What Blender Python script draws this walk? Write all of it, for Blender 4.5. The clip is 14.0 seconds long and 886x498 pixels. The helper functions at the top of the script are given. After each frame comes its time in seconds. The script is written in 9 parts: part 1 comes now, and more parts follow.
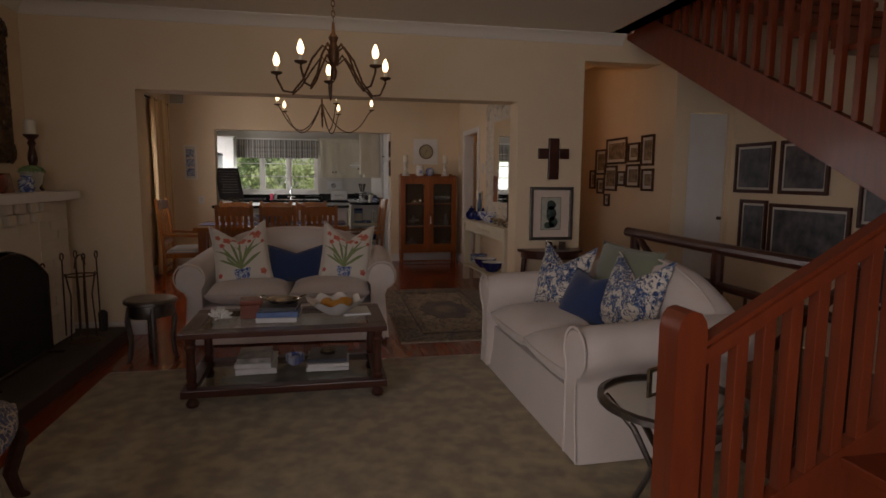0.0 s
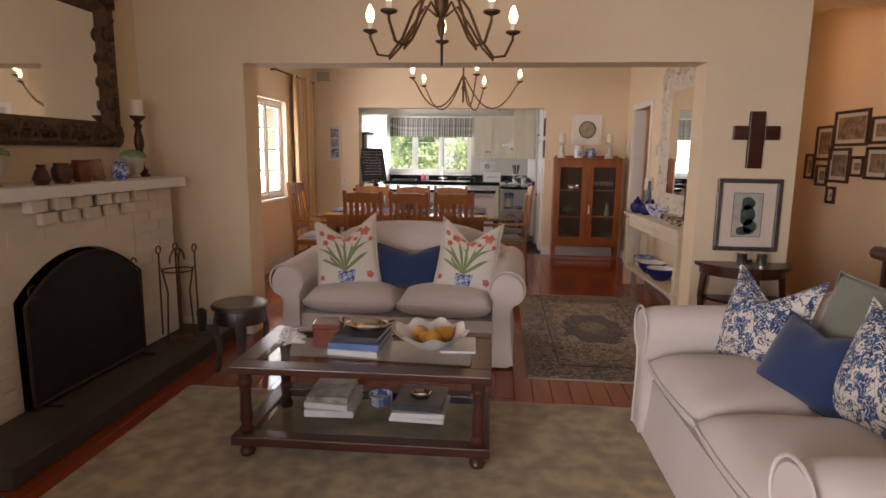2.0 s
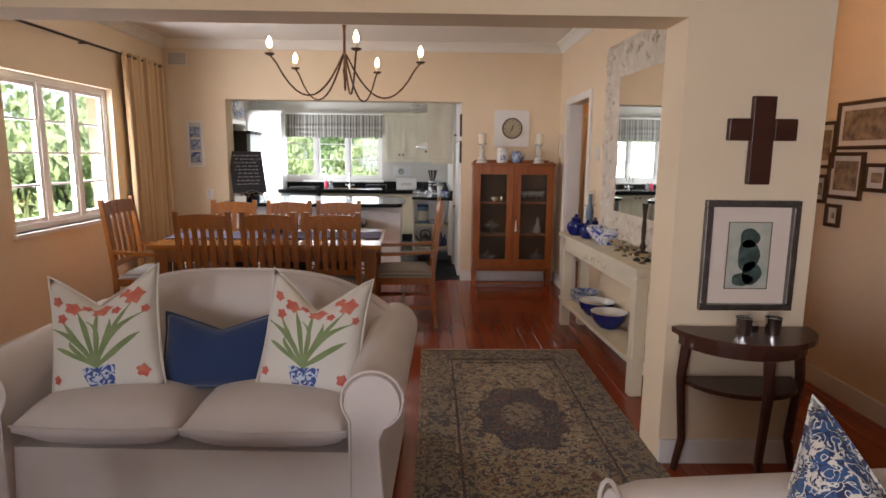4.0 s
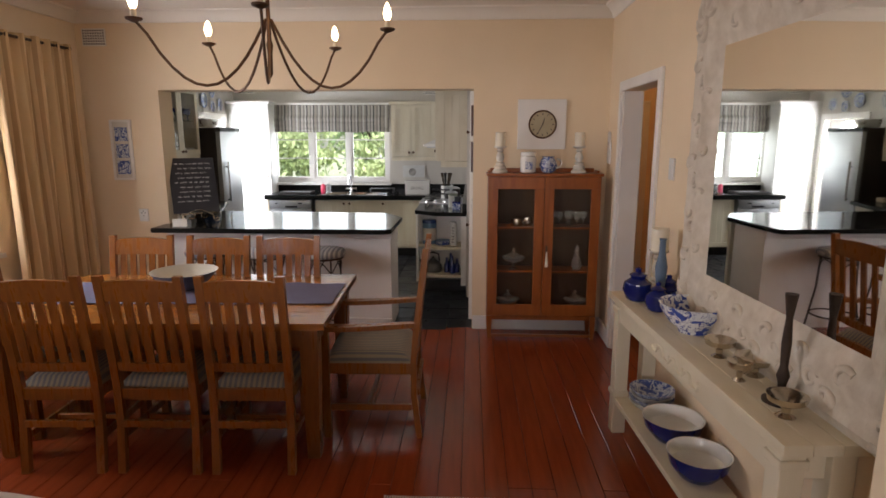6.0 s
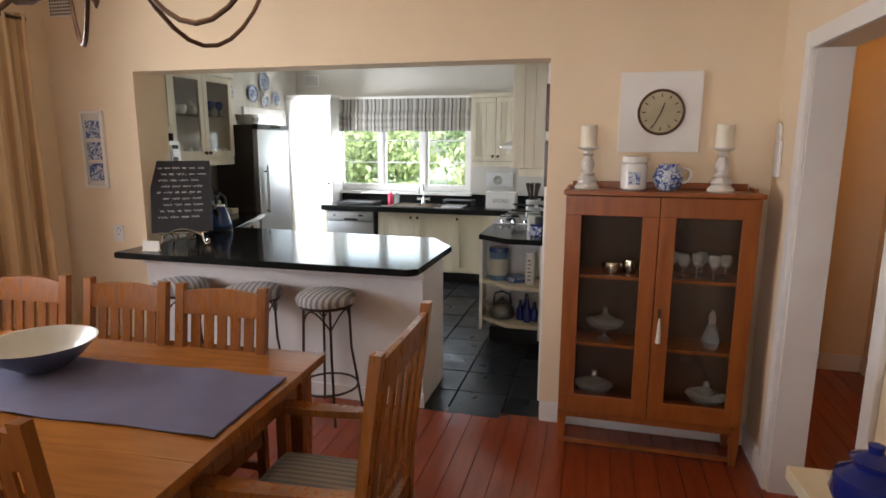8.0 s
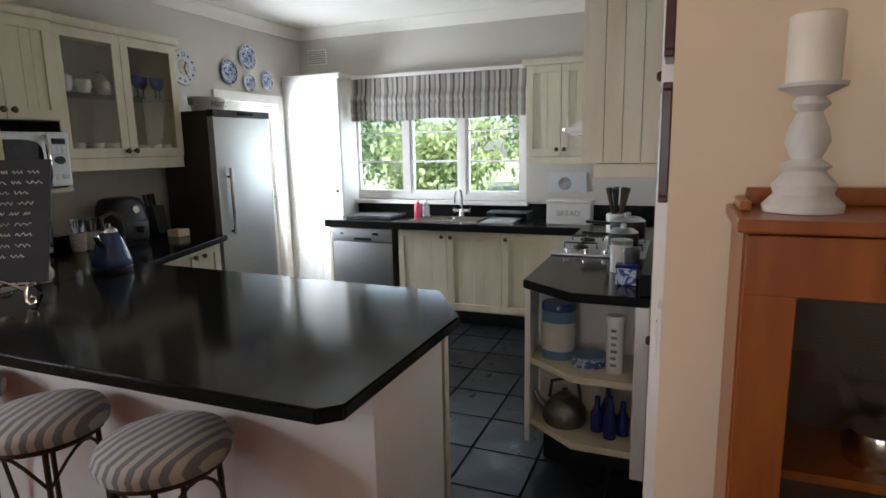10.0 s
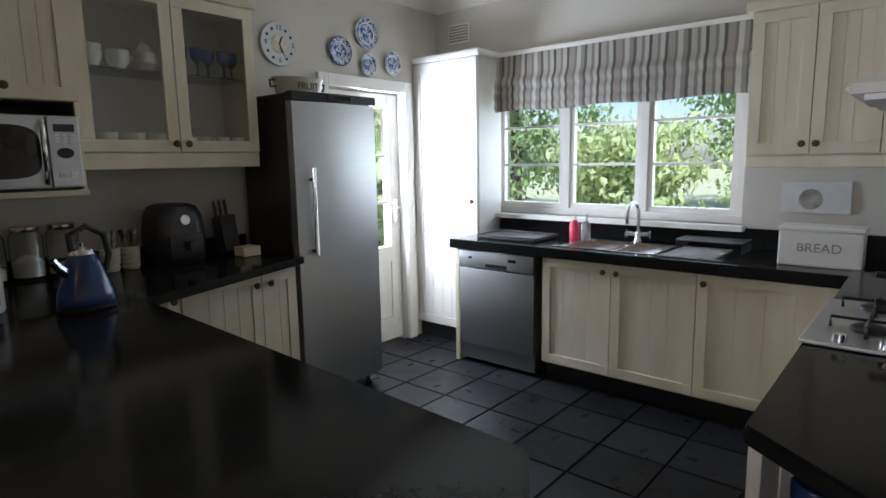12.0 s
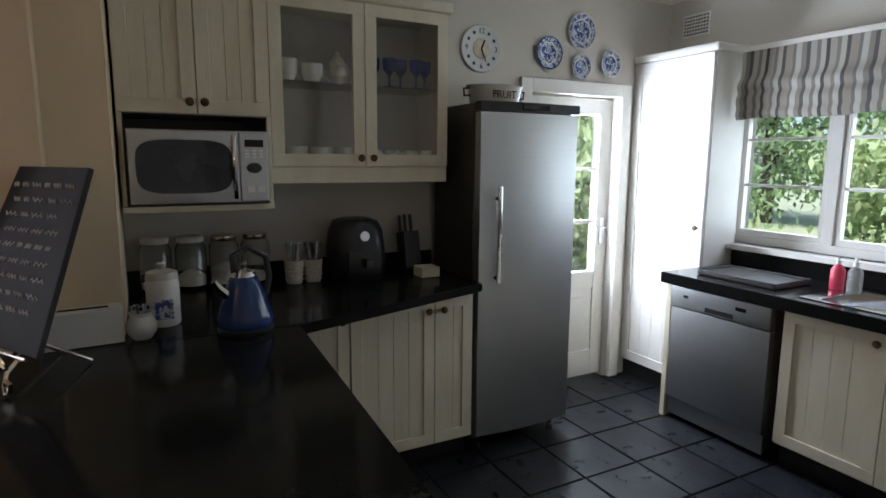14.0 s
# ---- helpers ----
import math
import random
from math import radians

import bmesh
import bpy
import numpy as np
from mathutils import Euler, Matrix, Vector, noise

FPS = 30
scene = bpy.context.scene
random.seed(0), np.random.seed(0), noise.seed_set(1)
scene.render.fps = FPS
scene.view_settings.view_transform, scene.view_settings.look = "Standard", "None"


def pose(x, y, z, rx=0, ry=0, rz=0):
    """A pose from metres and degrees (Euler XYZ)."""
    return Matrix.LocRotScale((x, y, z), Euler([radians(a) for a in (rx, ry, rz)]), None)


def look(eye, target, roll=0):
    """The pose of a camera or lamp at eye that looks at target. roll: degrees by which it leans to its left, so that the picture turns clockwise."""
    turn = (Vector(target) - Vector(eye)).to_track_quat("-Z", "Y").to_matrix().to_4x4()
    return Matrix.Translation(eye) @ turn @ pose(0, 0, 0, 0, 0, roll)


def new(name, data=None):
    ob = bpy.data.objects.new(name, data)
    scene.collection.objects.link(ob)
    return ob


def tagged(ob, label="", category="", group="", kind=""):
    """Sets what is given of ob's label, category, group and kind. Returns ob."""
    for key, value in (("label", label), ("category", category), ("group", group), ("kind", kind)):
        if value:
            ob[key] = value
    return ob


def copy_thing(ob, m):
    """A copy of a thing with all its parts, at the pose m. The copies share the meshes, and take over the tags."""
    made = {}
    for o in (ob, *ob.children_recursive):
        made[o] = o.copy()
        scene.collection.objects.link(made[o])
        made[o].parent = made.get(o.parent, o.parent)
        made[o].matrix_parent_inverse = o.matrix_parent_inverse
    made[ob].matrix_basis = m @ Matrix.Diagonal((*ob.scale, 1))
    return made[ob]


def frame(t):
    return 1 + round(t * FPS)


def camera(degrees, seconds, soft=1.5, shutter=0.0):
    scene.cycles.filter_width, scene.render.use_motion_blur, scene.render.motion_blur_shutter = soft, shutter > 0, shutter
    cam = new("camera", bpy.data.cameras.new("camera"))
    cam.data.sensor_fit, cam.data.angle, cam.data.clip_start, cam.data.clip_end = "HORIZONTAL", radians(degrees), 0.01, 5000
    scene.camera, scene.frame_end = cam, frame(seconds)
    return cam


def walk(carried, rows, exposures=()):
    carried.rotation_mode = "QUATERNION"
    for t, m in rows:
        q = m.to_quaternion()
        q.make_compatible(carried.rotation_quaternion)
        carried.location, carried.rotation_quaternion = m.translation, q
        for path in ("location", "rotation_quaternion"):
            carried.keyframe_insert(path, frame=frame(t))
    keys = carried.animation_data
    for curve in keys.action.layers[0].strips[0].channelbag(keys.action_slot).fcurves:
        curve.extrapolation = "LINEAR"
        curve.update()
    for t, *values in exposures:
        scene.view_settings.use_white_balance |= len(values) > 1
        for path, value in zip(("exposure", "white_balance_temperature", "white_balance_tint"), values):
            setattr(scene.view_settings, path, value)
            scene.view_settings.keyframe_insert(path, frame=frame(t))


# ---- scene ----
cam = camera(74.6, 14.0, soft=1.6)
PATH = [
    (0, (-0.949, -9.308, 1.327), (-0.572, -7.358, 1.087), 0.4),
    (0.5, (-0.9, -9.181, 1.337), (-0.811, -7.2, 1.075), 0.6),
    (1, (-0.794, -9.009, 1.341), (-0.923, -7.032, 1.067), 0.8),
    (1.5, (-0.705, -8.682, 1.334), (-0.884, -6.713, 1.032), 0.7),
    (2, (-0.62, -8.305, 1.398), (-0.807, -6.34, 1.076), 0.7),
    (2.5, (-0.521, -7.916, 1.423), (-0.685, -5.948, 1.104), 0.6),
    (3, (-0.46, -7.493, 1.428), (-0.564, -5.521, 1.11), 0.5),
    (3.5, (-0.398, -7.092, 1.414), (-0.357, -5.116, 1.105), 0.6),
    (6, (-0.018, -4.904, 1.633), (-0.112, -2.94, 1.262), 0.0),
    (6.5, (0.1, -4.493, 1.606), (-0.115, -2.538, 1.243), 0.2),
    (7, (0.171, -4.085, 1.599), (-0.184, -2.15, 1.238), 0.3),
    (7.5, (0.254, -3.663, 1.597), (-0.191, -1.746, 1.237), 0.2),
    (8, (0.263, -3.224, 1.594), (-0.237, -1.321, 1.236), 0.2),
    (10.5, (-0.104, -0.863, 1.458), (-0.948, 0.918, 1.119), -1.2),
    (11, (-0.231, -0.494, 1.435), (-1.197, 1.226, 1.105), -1.0),
    (11.5, (-0.303, -0.182, 1.413), (-1.406, 1.455, 1.096), -0.9),
    (12, (-0.366, 0.041, 1.401), (-1.647, 1.546, 1.099), -1.0),
    (12.5, (-0.45, 0.249, 1.431), (-1.895, 1.599, 1.133), -0.7),
    (13, (-0.537, 0.35, 1.446), (-2.12, 1.536, 1.153), -0.3),
    (13.5, (-0.576, 0.393, 1.471), (-2.258, 1.433, 1.17), 0.1),
    (14, (-0.571, 0.442, 1.497), (-2.321, 1.362, 1.192), 0.4),
]
walk(cam, [(t, look(eye, target, roll)) for t, eye, target, roll in PATH],
     [(0, -1.05, 7000, 18), (0.5, -0.47, 7000, 18), (1.0, 0.0, 6900, 19), (1.5, 0.27, 6800, 18), (2.5, 0.75, 6600, 17), (3.5, 0.75, 6200, 13), (6.0, 0.45, 6450, 15), (8.0, 0.85, 6200, 11),
      (10.5, 0.34, 5900, 11), (12, 0.14, 5800, 12), (14, 0.0, 5800, 11)])

# ---- light ----
world = bpy.data.worlds.new("sky")
scene.world = world
world.use_nodes = True
wn = world.node_tree.nodes
sky = wn.new("ShaderNodeTexSky")
sky.sky_type = "NISHITA"
sky.sun_disc = False
sky.sun_elevation, sky.sun_rotation = radians(51), radians(147)
world.node_tree.links.new(sky.outputs[0], wn["Background"].inputs[0])
wn["Background"].inputs[1].default_value = 0.15

sun = new("sun", bpy.data.lights.new("sun", "SUN"))
sun.data.energy, sun.data.angle, sun.data.color = 5.0, radians(1), (1.0, 0.95, 0.88)
sun.matrix_world = look((7, -11, 16), (0, 0, 0))


def area(name, eye, target, w, h, power, color=(1, 1, 1)):
    lamp = new(name, bpy.data.lights.new(name, "AREA"))
    lamp.data.shape, lamp.data.size, lamp.data.size_y = "RECTANGLE", w, h
    lamp.data.energy, lamp.data.color = power, color
    lamp.matrix_world = look(eye, target)
    return lamp


def glow(name, place, power, radius=0.05, color=(1.0, 0.62, 0.3)):
    lamp = new(name, bpy.data.lights.new(name, "POINT"))
    lamp.data.energy, lamp.data.shadow_soft_size, lamp.data.color = power, radius, color
    lamp.location = place
    return lamp


# daylight standing in the real window openings
DAY = (0.98, 0.955, 1.0)
area("daylight_dining", (-3.42, -1.80, 1.43), (0, -1.80, 1.2), 1.38, 1.12, 54, DAY)
area("daylight_kitchen", (-2.1, 3.84, 1.4), (-2.1, 0, 0.9), 1.6, 0.65, 11, (0.90, 0.95, 1.0))
area("daylight_door", (-3.64, 2.92, 1.35), (-1.9, 3.5, 1.0), 0.45, 1.05, 52, (0.90, 0.95, 1.0))
area("daylight_living_west", (-3.42, -10.7, 1.35), (0.3, -6.4, 0.55), 1.9, 1.5, 46, DAY).data.spread = radians(95)
area("daylight_living_south", (-0.6, -11.93, 1.5), (-0.4, -5, 1.0), 1.9, 1.5, 15, DAY).data.spread = radians(100)
glow("chandelier_glow", (-0.915, -5.43, 2.32), 2.0, 0.2, (1.0, 0.66, 0.36))
glow("chandelier_glow_dining", (-1.034, -1.89, 2.45), 5, 0.2, (1.0, 0.66, 0.36))
glow("corridor_glow", (1.62, 0.30, 2.35), 3.0, 0.06, (1.0, 0.52, 0.19))
glow("hall_glow", (1.40, -3.30, 2.06), 2.3, 0.05, (1.0, 0.48, 0.16))

# ---- building helpers ----
def box(bm, x0, x1, y0, y1, z0, z1, bev=0.0):
    v = [bm.verts.new((x, y, z)) for x in (x0, x1) for y in (y0, y1) for z in (z0, z1)]
    fs = [bm.faces.new([v[i] for i in q]) for q in ((0, 1, 3, 2), (4, 6, 7, 5), (0, 4, 5, 1), (2, 3, 7, 6), (0, 2, 6, 4), (1, 5, 7, 3))]
    if bev:
        es = list({e for f in fs for e in f.edges})
        bmesh.ops.bevel(bm, geom=es, offset=bev, segments=2, affect="EDGES", profile=0.6)
    return bm


def B(x0, x1, y0, y1, z0, z1, bev=0.0):
    return box(bmesh.new(), x0, x1, y0, y1, z0, z1, bev)


def ring_loft(bm, rings, closed=True, cap=True):
    rows = [[bm.verts.new(p) for p in r] for r in rings]
    n = len(rows[0])
    for a, b in zip(rows, rows[1:]):
        for i in range(n if closed else n - 1):
            j = (i + 1) % n
            bm.faces.new((a[i], a[j], b[j], b[i]))
    if cap and closed:
        bm.faces.new(list(reversed(rows[0])))
        bm.faces.new(rows[-1])
    return bm


def tube(bm, pts, r, n=8, r1=None):
    pts = [Vector(p) for p in pts]
    r1 = r if r1 is None else r1
    rings, ref = [], None
    for i, p in enumerate(pts):
        d = (pts[min(i + 1, len(pts) - 1)] - pts[max(i - 1, 0)]).normalized()
        if ref is None:
            ref = d.orthogonal().normalized()
        ref = (ref - d * ref.dot(d)).normalized()
        s = d.cross(ref)
        k = r + (r1 - r) * i / max(1, len(pts) - 1)
        rings.append([p + (ref * math.cos(2 * math.pi * a / n) + s * math.sin(2 * math.pi * a / n)) * k for a in range(n)])
    return ring_loft(bm, rings)


def lathe(bm, prof, n=20, at=(0, 0, 0), sx=1.0, sy=1.0, cap=True):
    rings = [[(at[0] + r * sx * math.cos(2 * math.pi * a / n), at[1] + r * sy * math.sin(2 * math.pi * a / n), at[2] + z) for a in range(n)] for r, z in prof]
    return ring_loft(bm, rings, True, cap)


def arc(c, r, a0, a1, n=10, plane="xz"):
    out = []
    for i in range(n + 1):
        a = radians(a0 + (a1 - a0) * i / n)
        u, v = r * math.cos(a), r * math.sin(a)
        out.append((c[0] + u, c[1], c[2] + v) if plane == "xz" else (c[0], c[1] + u, c[2] + v) if plane == "yz" else (c[0] + u, c[1] + v, c[2]))
    return out


def part(name, bm, mat, parent=None, label="", smooth=False, angle=35):
    """Links a bmesh as one mesh object, under a thing or a part when parent is given."""
    bmesh.ops.recalc_face_normals(bm, faces=bm.faces)
    me = bpy.data.meshes.new(name)
    bm.to_mesh(me)
    bm.free()
    if smooth:
        me.shade_smooth()
        if angle < 180:
            me.set_sharp_from_angle(angle=radians(angle))
    if mat:
        me.materials.append(mat)
    ob = new(name, me)
    if parent:
        ob.parent = parent
    if label:
        ob["label"] = label
    return ob


def thing(name, m, label, category, group=""):
    ob = new(name)
    ob.empty_display_size = 0.1
    ob.matrix_world = m
    return tagged(ob, label, category, group)


def solid(name, bm, mat, label, category, group="", smooth=False, kind=""):
    return tagged(part(name, bm, mat, None, "", smooth), label, category, group, kind)


def wall(name, axis, at, thick, u0, u1, z0, z1, holes, mat, label):
    """A wall of real thickness along x or y with openings (u0, u1, z0, z1) cut through it."""
    us = sorted({u0, u1, *[h for q in holes for h in q[:2]]})
    zs = sorted({z0, z1, *[h for q in holes for h in q[2:]]})
    full = {}
    for i in range(len(us) - 1):
        for j in range(len(zs) - 1):
            u, z = (us[i] + us[i + 1]) / 2, (zs[j] + zs[j + 1]) / 2
            full[i, j] = not any(h[0] < u < h[1] and h[2] < z < h[3] for h in holes)
    bm = bmesh.new()
    made = {}

    def vert(u, d, z):
        key = (round(u, 4), d, round(z, 4))
        if key not in made:
            made[key] = bm.verts.new((u, at + d * thick, z) if axis == "x" else (at + d * thick, u, z))
        return made[key]

    for (i, j), solid_here in full.items():
        if not solid_here:
            continue
        a, b, c, d = us[i], us[i + 1], zs[j], zs[j + 1]
        for s in (0, 1):
            bm.faces.new([vert(a, s, c), vert(b, s, c), vert(b, s, d), vert(a, s, d)])
        for di, dj, e in ((-1, 0, ((a, c), (a, d))), (1, 0, ((b, c), (b, d))), (0, -1, ((a, c), (b, c))), (0, 1, ((a, d), (b, d)))):
            if not full.get((i + di, j + dj), False):
                (p, q), (r, t) = e
                bm.faces.new([vert(p, 0, q), vert(r, 0, t), vert(r, 1, t), vert(p, 1, q)])
    return tagged(part(name, bm, mat), label, "wall", kind="structure")


# ---- materials ----
def mat(name, color, rough=0.6, metal=0.0, var=None, scale=6.0, amount=0.5, bump=0.0, bscale=60.0, detail=6.0, stretch=(1, 1, 1), spec=0.5,
        coat=0.0, rand=0.0, rvar=0.0, sheen=0.0):
    """A surface with colour at two scales, varied gloss and fine relief, in real-world size."""
    m = bpy.data.materials.new(name)
    m.use_nodes = True
    nt = m.node_tree
    n, l = nt.nodes, nt.links
    p = n["Principled BSDF"]
    p.inputs["Roughness"].default_value, p.inputs["Metallic"].default_value = rough, metal
    p.inputs["Specular IOR Level"].default_value = spec
    p.inputs["Coat Weight"].default_value, p.inputs["Coat Roughness"].default_value = coat, 0.12
    p.inputs["Sheen Weight"].default_value = sheen
    co = n.new("ShaderNodeTexCoord")
    mp = n.new("ShaderNodeMapping")
    mp.inputs["Scale"].default_value = stretch
    l.new(co.outputs["Object"], mp.inputs[0])
    n1 = n.new("ShaderNodeTexNoise")
    n1.inputs["Scale"].default_value, n1.inputs["Detail"].default_value = scale, detail
    l.new(mp.outputs[0], n1.inputs[0])
    n2 = n.new("ShaderNodeTexNoise")
    n2.inputs["Scale"].default_value, n2.inputs["Detail"].default_value = bscale, 3.0
    l.new(mp.outputs[0], n2.inputs[0])
    c2 = var or tuple(c * 0.8 for c in color)
    ramp = n.new("ShaderNodeMapRange")
    ramp.inputs["From Min"].default_value, ramp.inputs["From Max"].default_value = 0.5 - 0.5 * (1 - amount) - 0.02, 0.5 + 0.5 * (1 - amount) + 0.02
    l.new(n1.outputs[0], ramp.inputs[0])
    mix = n.new("ShaderNodeMix")
    mix.data_type = "RGBA"
    mix.inputs["A"].default_value, mix.inputs["B"].default_value = (*color, 1), (*c2, 1)
    l.new(ramp.outputs[0], mix.inputs["Factor"])
    out = mix.outputs["Result"]
    if rand:
        oi = n.new("ShaderNodeObjectInfo")
        mr = n.new("ShaderNodeMapRange")
        mr.inputs["To Min"].default_value, mr.inputs["To Max"].default_value = 1 - rand, 1 + rand
        l.new(oi.outputs["Random"], mr.inputs[0])
        hs = n.new("ShaderNodeHueSaturation")
        l.new(mr.outputs[0], hs.inputs["Value"])
        l.new(out, hs.inputs["Color"])
        out = hs.outputs[0]
    l.new(out, p.inputs["Base Color"])
    if rvar:
        rr = n.new("ShaderNodeMapRange")
        rr.inputs["From Min"].default_value, rr.inputs["From Max"].default_value = 0.3, 0.7
        rr.inputs["To Min"].default_value, rr.inputs["To Max"].default_value = max(0.02, rough - rvar), rough + rvar
        l.new(n1.outputs[0], rr.inputs[0])
        l.new(rr.outputs[0], p.inputs["Roughness"])
    if bump:
        bp = n.new("ShaderNodeBump")
        bp.inputs["Strength"].default_value, bp.inputs["Distance"].default_value = bump, 0.004
        l.new(n2.outputs[0], bp.inputs["Height"])
        l.new(bp.outputs[0], p.inputs["Normal"])
    return m


def emit(name, color, power):
    m = bpy.data.materials.new(name)
    m.use_nodes = True
    p = m.node_tree.nodes["Principled BSDF"]
    p.inputs["Base Color"].default_value = (*color, 1)
    p.inputs["Emission Color"].default_value = (*color, 1)
    p.inputs["Emission Strength"].default_value = power
    return m


def clear(name, color=(1, 1, 1), rough=0.02, ior=1.45, through_light=1.0):
    m = bpy.data.materials.new(name)
    m.use_nodes = True
    p = m.node_tree.nodes["Principled BSDF"]
    p.inputs["Base Color"].default_value = (*color, 1)
    p.inputs["Roughness"].default_value, p.inputs["IOR"].default_value = rough, ior
    p.inputs["Transmission Weight"].default_value = through_light
    return m


def pane_glass(name, tint=(0.96, 0.98, 0.97)):
    """Thin window glass: mostly clear, with a weak gloss."""
    m = bpy.data.materials.new(name)
    m.use_nodes = True
    n, l = m.node_tree.nodes, m.node_tree.links
    t = n.new("ShaderNodeBsdfTransparent")
    t.inputs[0].default_value = (*tint, 1)
    g = n.new("ShaderNodeBsdfGlossy")
    g.inputs["Roughness"].default_value = 0.03
    w = n.new("ShaderNodeLayerWeight")
    w.inputs[0].default_value = 0.5
    k = n.new("ShaderNodeMath")
    k.operation = "POWER"
    k.inputs[1].default_value = 5.0
    l.new(w.outputs["Facing"], k.inputs[0])
    f = n.new("ShaderNodeMapRange")
    f.inputs["To Min"].default_value, f.inputs["To Max"].default_value = 0.03, 0.6
    l.new(k.outputs[0], f.inputs[0])
    mx = n.new("ShaderNodeMixShader")
    l.new(f.outputs[0], mx.inputs[0])
    l.new(t.outputs[0], mx.inputs[1])
    l.new(g.outputs[0], mx.inputs[2])
    l.new(mx.outputs[0], n["Material Output"].inputs[0])
    return m


def ramp_mat(name, axis, stops, scale, rough=0.9, wobble=0.0, bump=0.15):
    """Woven stripes along one object axis: stops are (position, colour), repeating every 1/scale metres."""
    m = mat(name, (1, 1, 1), rough, bump=bump, bscale=400, sheen=0.2)
    n, l = m.node_tree.nodes, m.node_tree.links
    co = n.new("ShaderNodeTexCoord")
    sp = n.new("ShaderNodeSeparateXYZ")
    l.new(co.outputs["Object"], sp.inputs[0])
    mu = n.new("ShaderNodeMath")
    mu.operation = "MULTIPLY"
    mu.inputs[1].default_value = scale
    l.new(sp.outputs[axis], mu.inputs[0])
    fr = n.new("ShaderNodeMath")
    fr.operation = "FRACT"
    l.new(mu.outputs[0], fr.inputs[0])
    cr = n.new("ShaderNodeValToRGB")
    cr.color_ramp.interpolation = "CONSTANT"
    while len(cr.color_ramp.elements) < len(stops):
        cr.color_ramp.elements.new(0.5)
    for e, (pos, c) in zip(cr.color_ramp.elements, stops):
        e.position, e.color = pos, (*c, 1)
    l.new(fr.outputs[0], cr.inputs[0])
    l.new(cr.outputs[0], n["Principled BSDF"].inputs["Base Color"])
    return m


def blotch(name, ground, inks, scale, rough=0.85, thin=0.07, bump=0.1):
    """A printed or woven all-over figure: scrolling lines and patches of several inks on a ground."""
    m = mat(name, ground, rough, bump=bump, bscale=350, sheen=0.15)
    n, l = m.node_tree.nodes, m.node_tree.links
    co = n.new("ShaderNodeTexCoord")
    out = n.new("ShaderNodeRGB")
    out.outputs[0].default_value = (*ground, 1)
    last = out.outputs[0]
    for k, (ink, kind, size, width) in enumerate(inks):
        mp = n.new("ShaderNodeMapping")
        mp.inputs["Location"].default_value = (k * 3.7, k * 1.9, k * 5.1)
        l.new(co.outputs["Object"], mp.inputs[0])
        tx = n.new("ShaderNodeTexNoise")
        tx.inputs["Scale"].default_value, tx.inputs["Detail"].default_value, tx.inputs["Distortion"].default_value = scale * size, 1.0, 1.6
        l.new(mp.outputs[0], tx.inputs[0])
        mr = n.new("ShaderNodeMapRange")
        if kind == "line":
            ab = n.new("ShaderNodeMath")
            ab.operation = "SUBTRACT"
            ab.inputs[1].default_value = 0.5
            l.new(tx.outputs[0], ab.inputs[0])
            aa = n.new("ShaderNodeMath")
            aa.operation = "ABSOLUTE"
            l.new(ab.outputs[0], aa.inputs[0])
            l.new(aa.outputs[0], mr.inputs[0])
            mr.inputs["From Min"].default_value, mr.inputs["From Max"].default_value = width, width * 0.7
        else:
            l.new(tx.outputs[0], mr.inputs[0])
            mr.inputs["From Min"].default_value, mr.inputs["From Max"].default_value = 0.5 + width, 0.52 + width
        mx = n.new("ShaderNodeMix")
        mx.data_type = "RGBA"
        mx.inputs["B"].default_value = (*ink, 1)
        l.new(mr.outputs[0], mx.inputs["Factor"])
        l.new(last, mx.inputs["A"])
        last = mx.outputs["Result"]
    l.new(last, n["Principled BSDF"].inputs["Base Color"])
    return m


M = {}
M["wall"] = mat("wall_paint", (0.80, 0.655, 0.465), 0.85, var=(0.755, 0.61, 0.42), scale=2.2, bump=0.12, bscale=35, spec=0.2)
M["wall_k"] = mat("kitchen_wall_paint", (0.59, 0.555, 0.50), 0.8, var=(0.55, 0.515, 0.46), scale=2, bump=0.1, bscale=40, spec=0.2)
M["ceil"] = mat("ceiling_paint", (0.82, 0.78, 0.70), 0.9, var=(0.78, 0.74, 0.66), scale=1.5, bump=0.05, bscale=30)
M["trim"] = mat("white_gloss_paint", (0.80, 0.78, 0.74), 0.4, var=(0.74, 0.71, 0.66), scale=5, bump=0.06, bscale=25)
M["plank"] = mat("polished_red_boards", (0.30, 0.055, 0.017), 0.13, var=(0.21, 0.038, 0.012), scale=3, stretch=(9, 0.8, 1), bump=0.1, bscale=30, coat=0.12, spec=0.5, rand=0.05, rvar=0.05)
M["gap"] = mat("board_joint", (0.07, 0.018, 0.009), 0.8)
M["slate"] = mat("black_slate", (0.010, 0.011, 0.013), 0.34, var=(0.020, 0.021, 0.024), scale=5, spec=0.16, bump=0.35, bscale=14, rand=0.25, rvar=0.12)
M["grout"] = mat("grout", (0.055, 0.055, 0.055), 0.9)
M["linen"] = mat("sofa_linen", (0.66, 0.585, 0.535), 0.95, var=(0.60, 0.53, 0.48), scale=4, bump=0.3, bscale=500, sheen=0.3, spec=0.15)
M["rug"] = mat("wool_carpet", (0.42, 0.33, 0.18), 0.97, var=(0.25, 0.195, 0.12), scale=9, amount=0.8, bump=0.6, bscale=260, detail=10, sheen=0.3, spec=0.1)
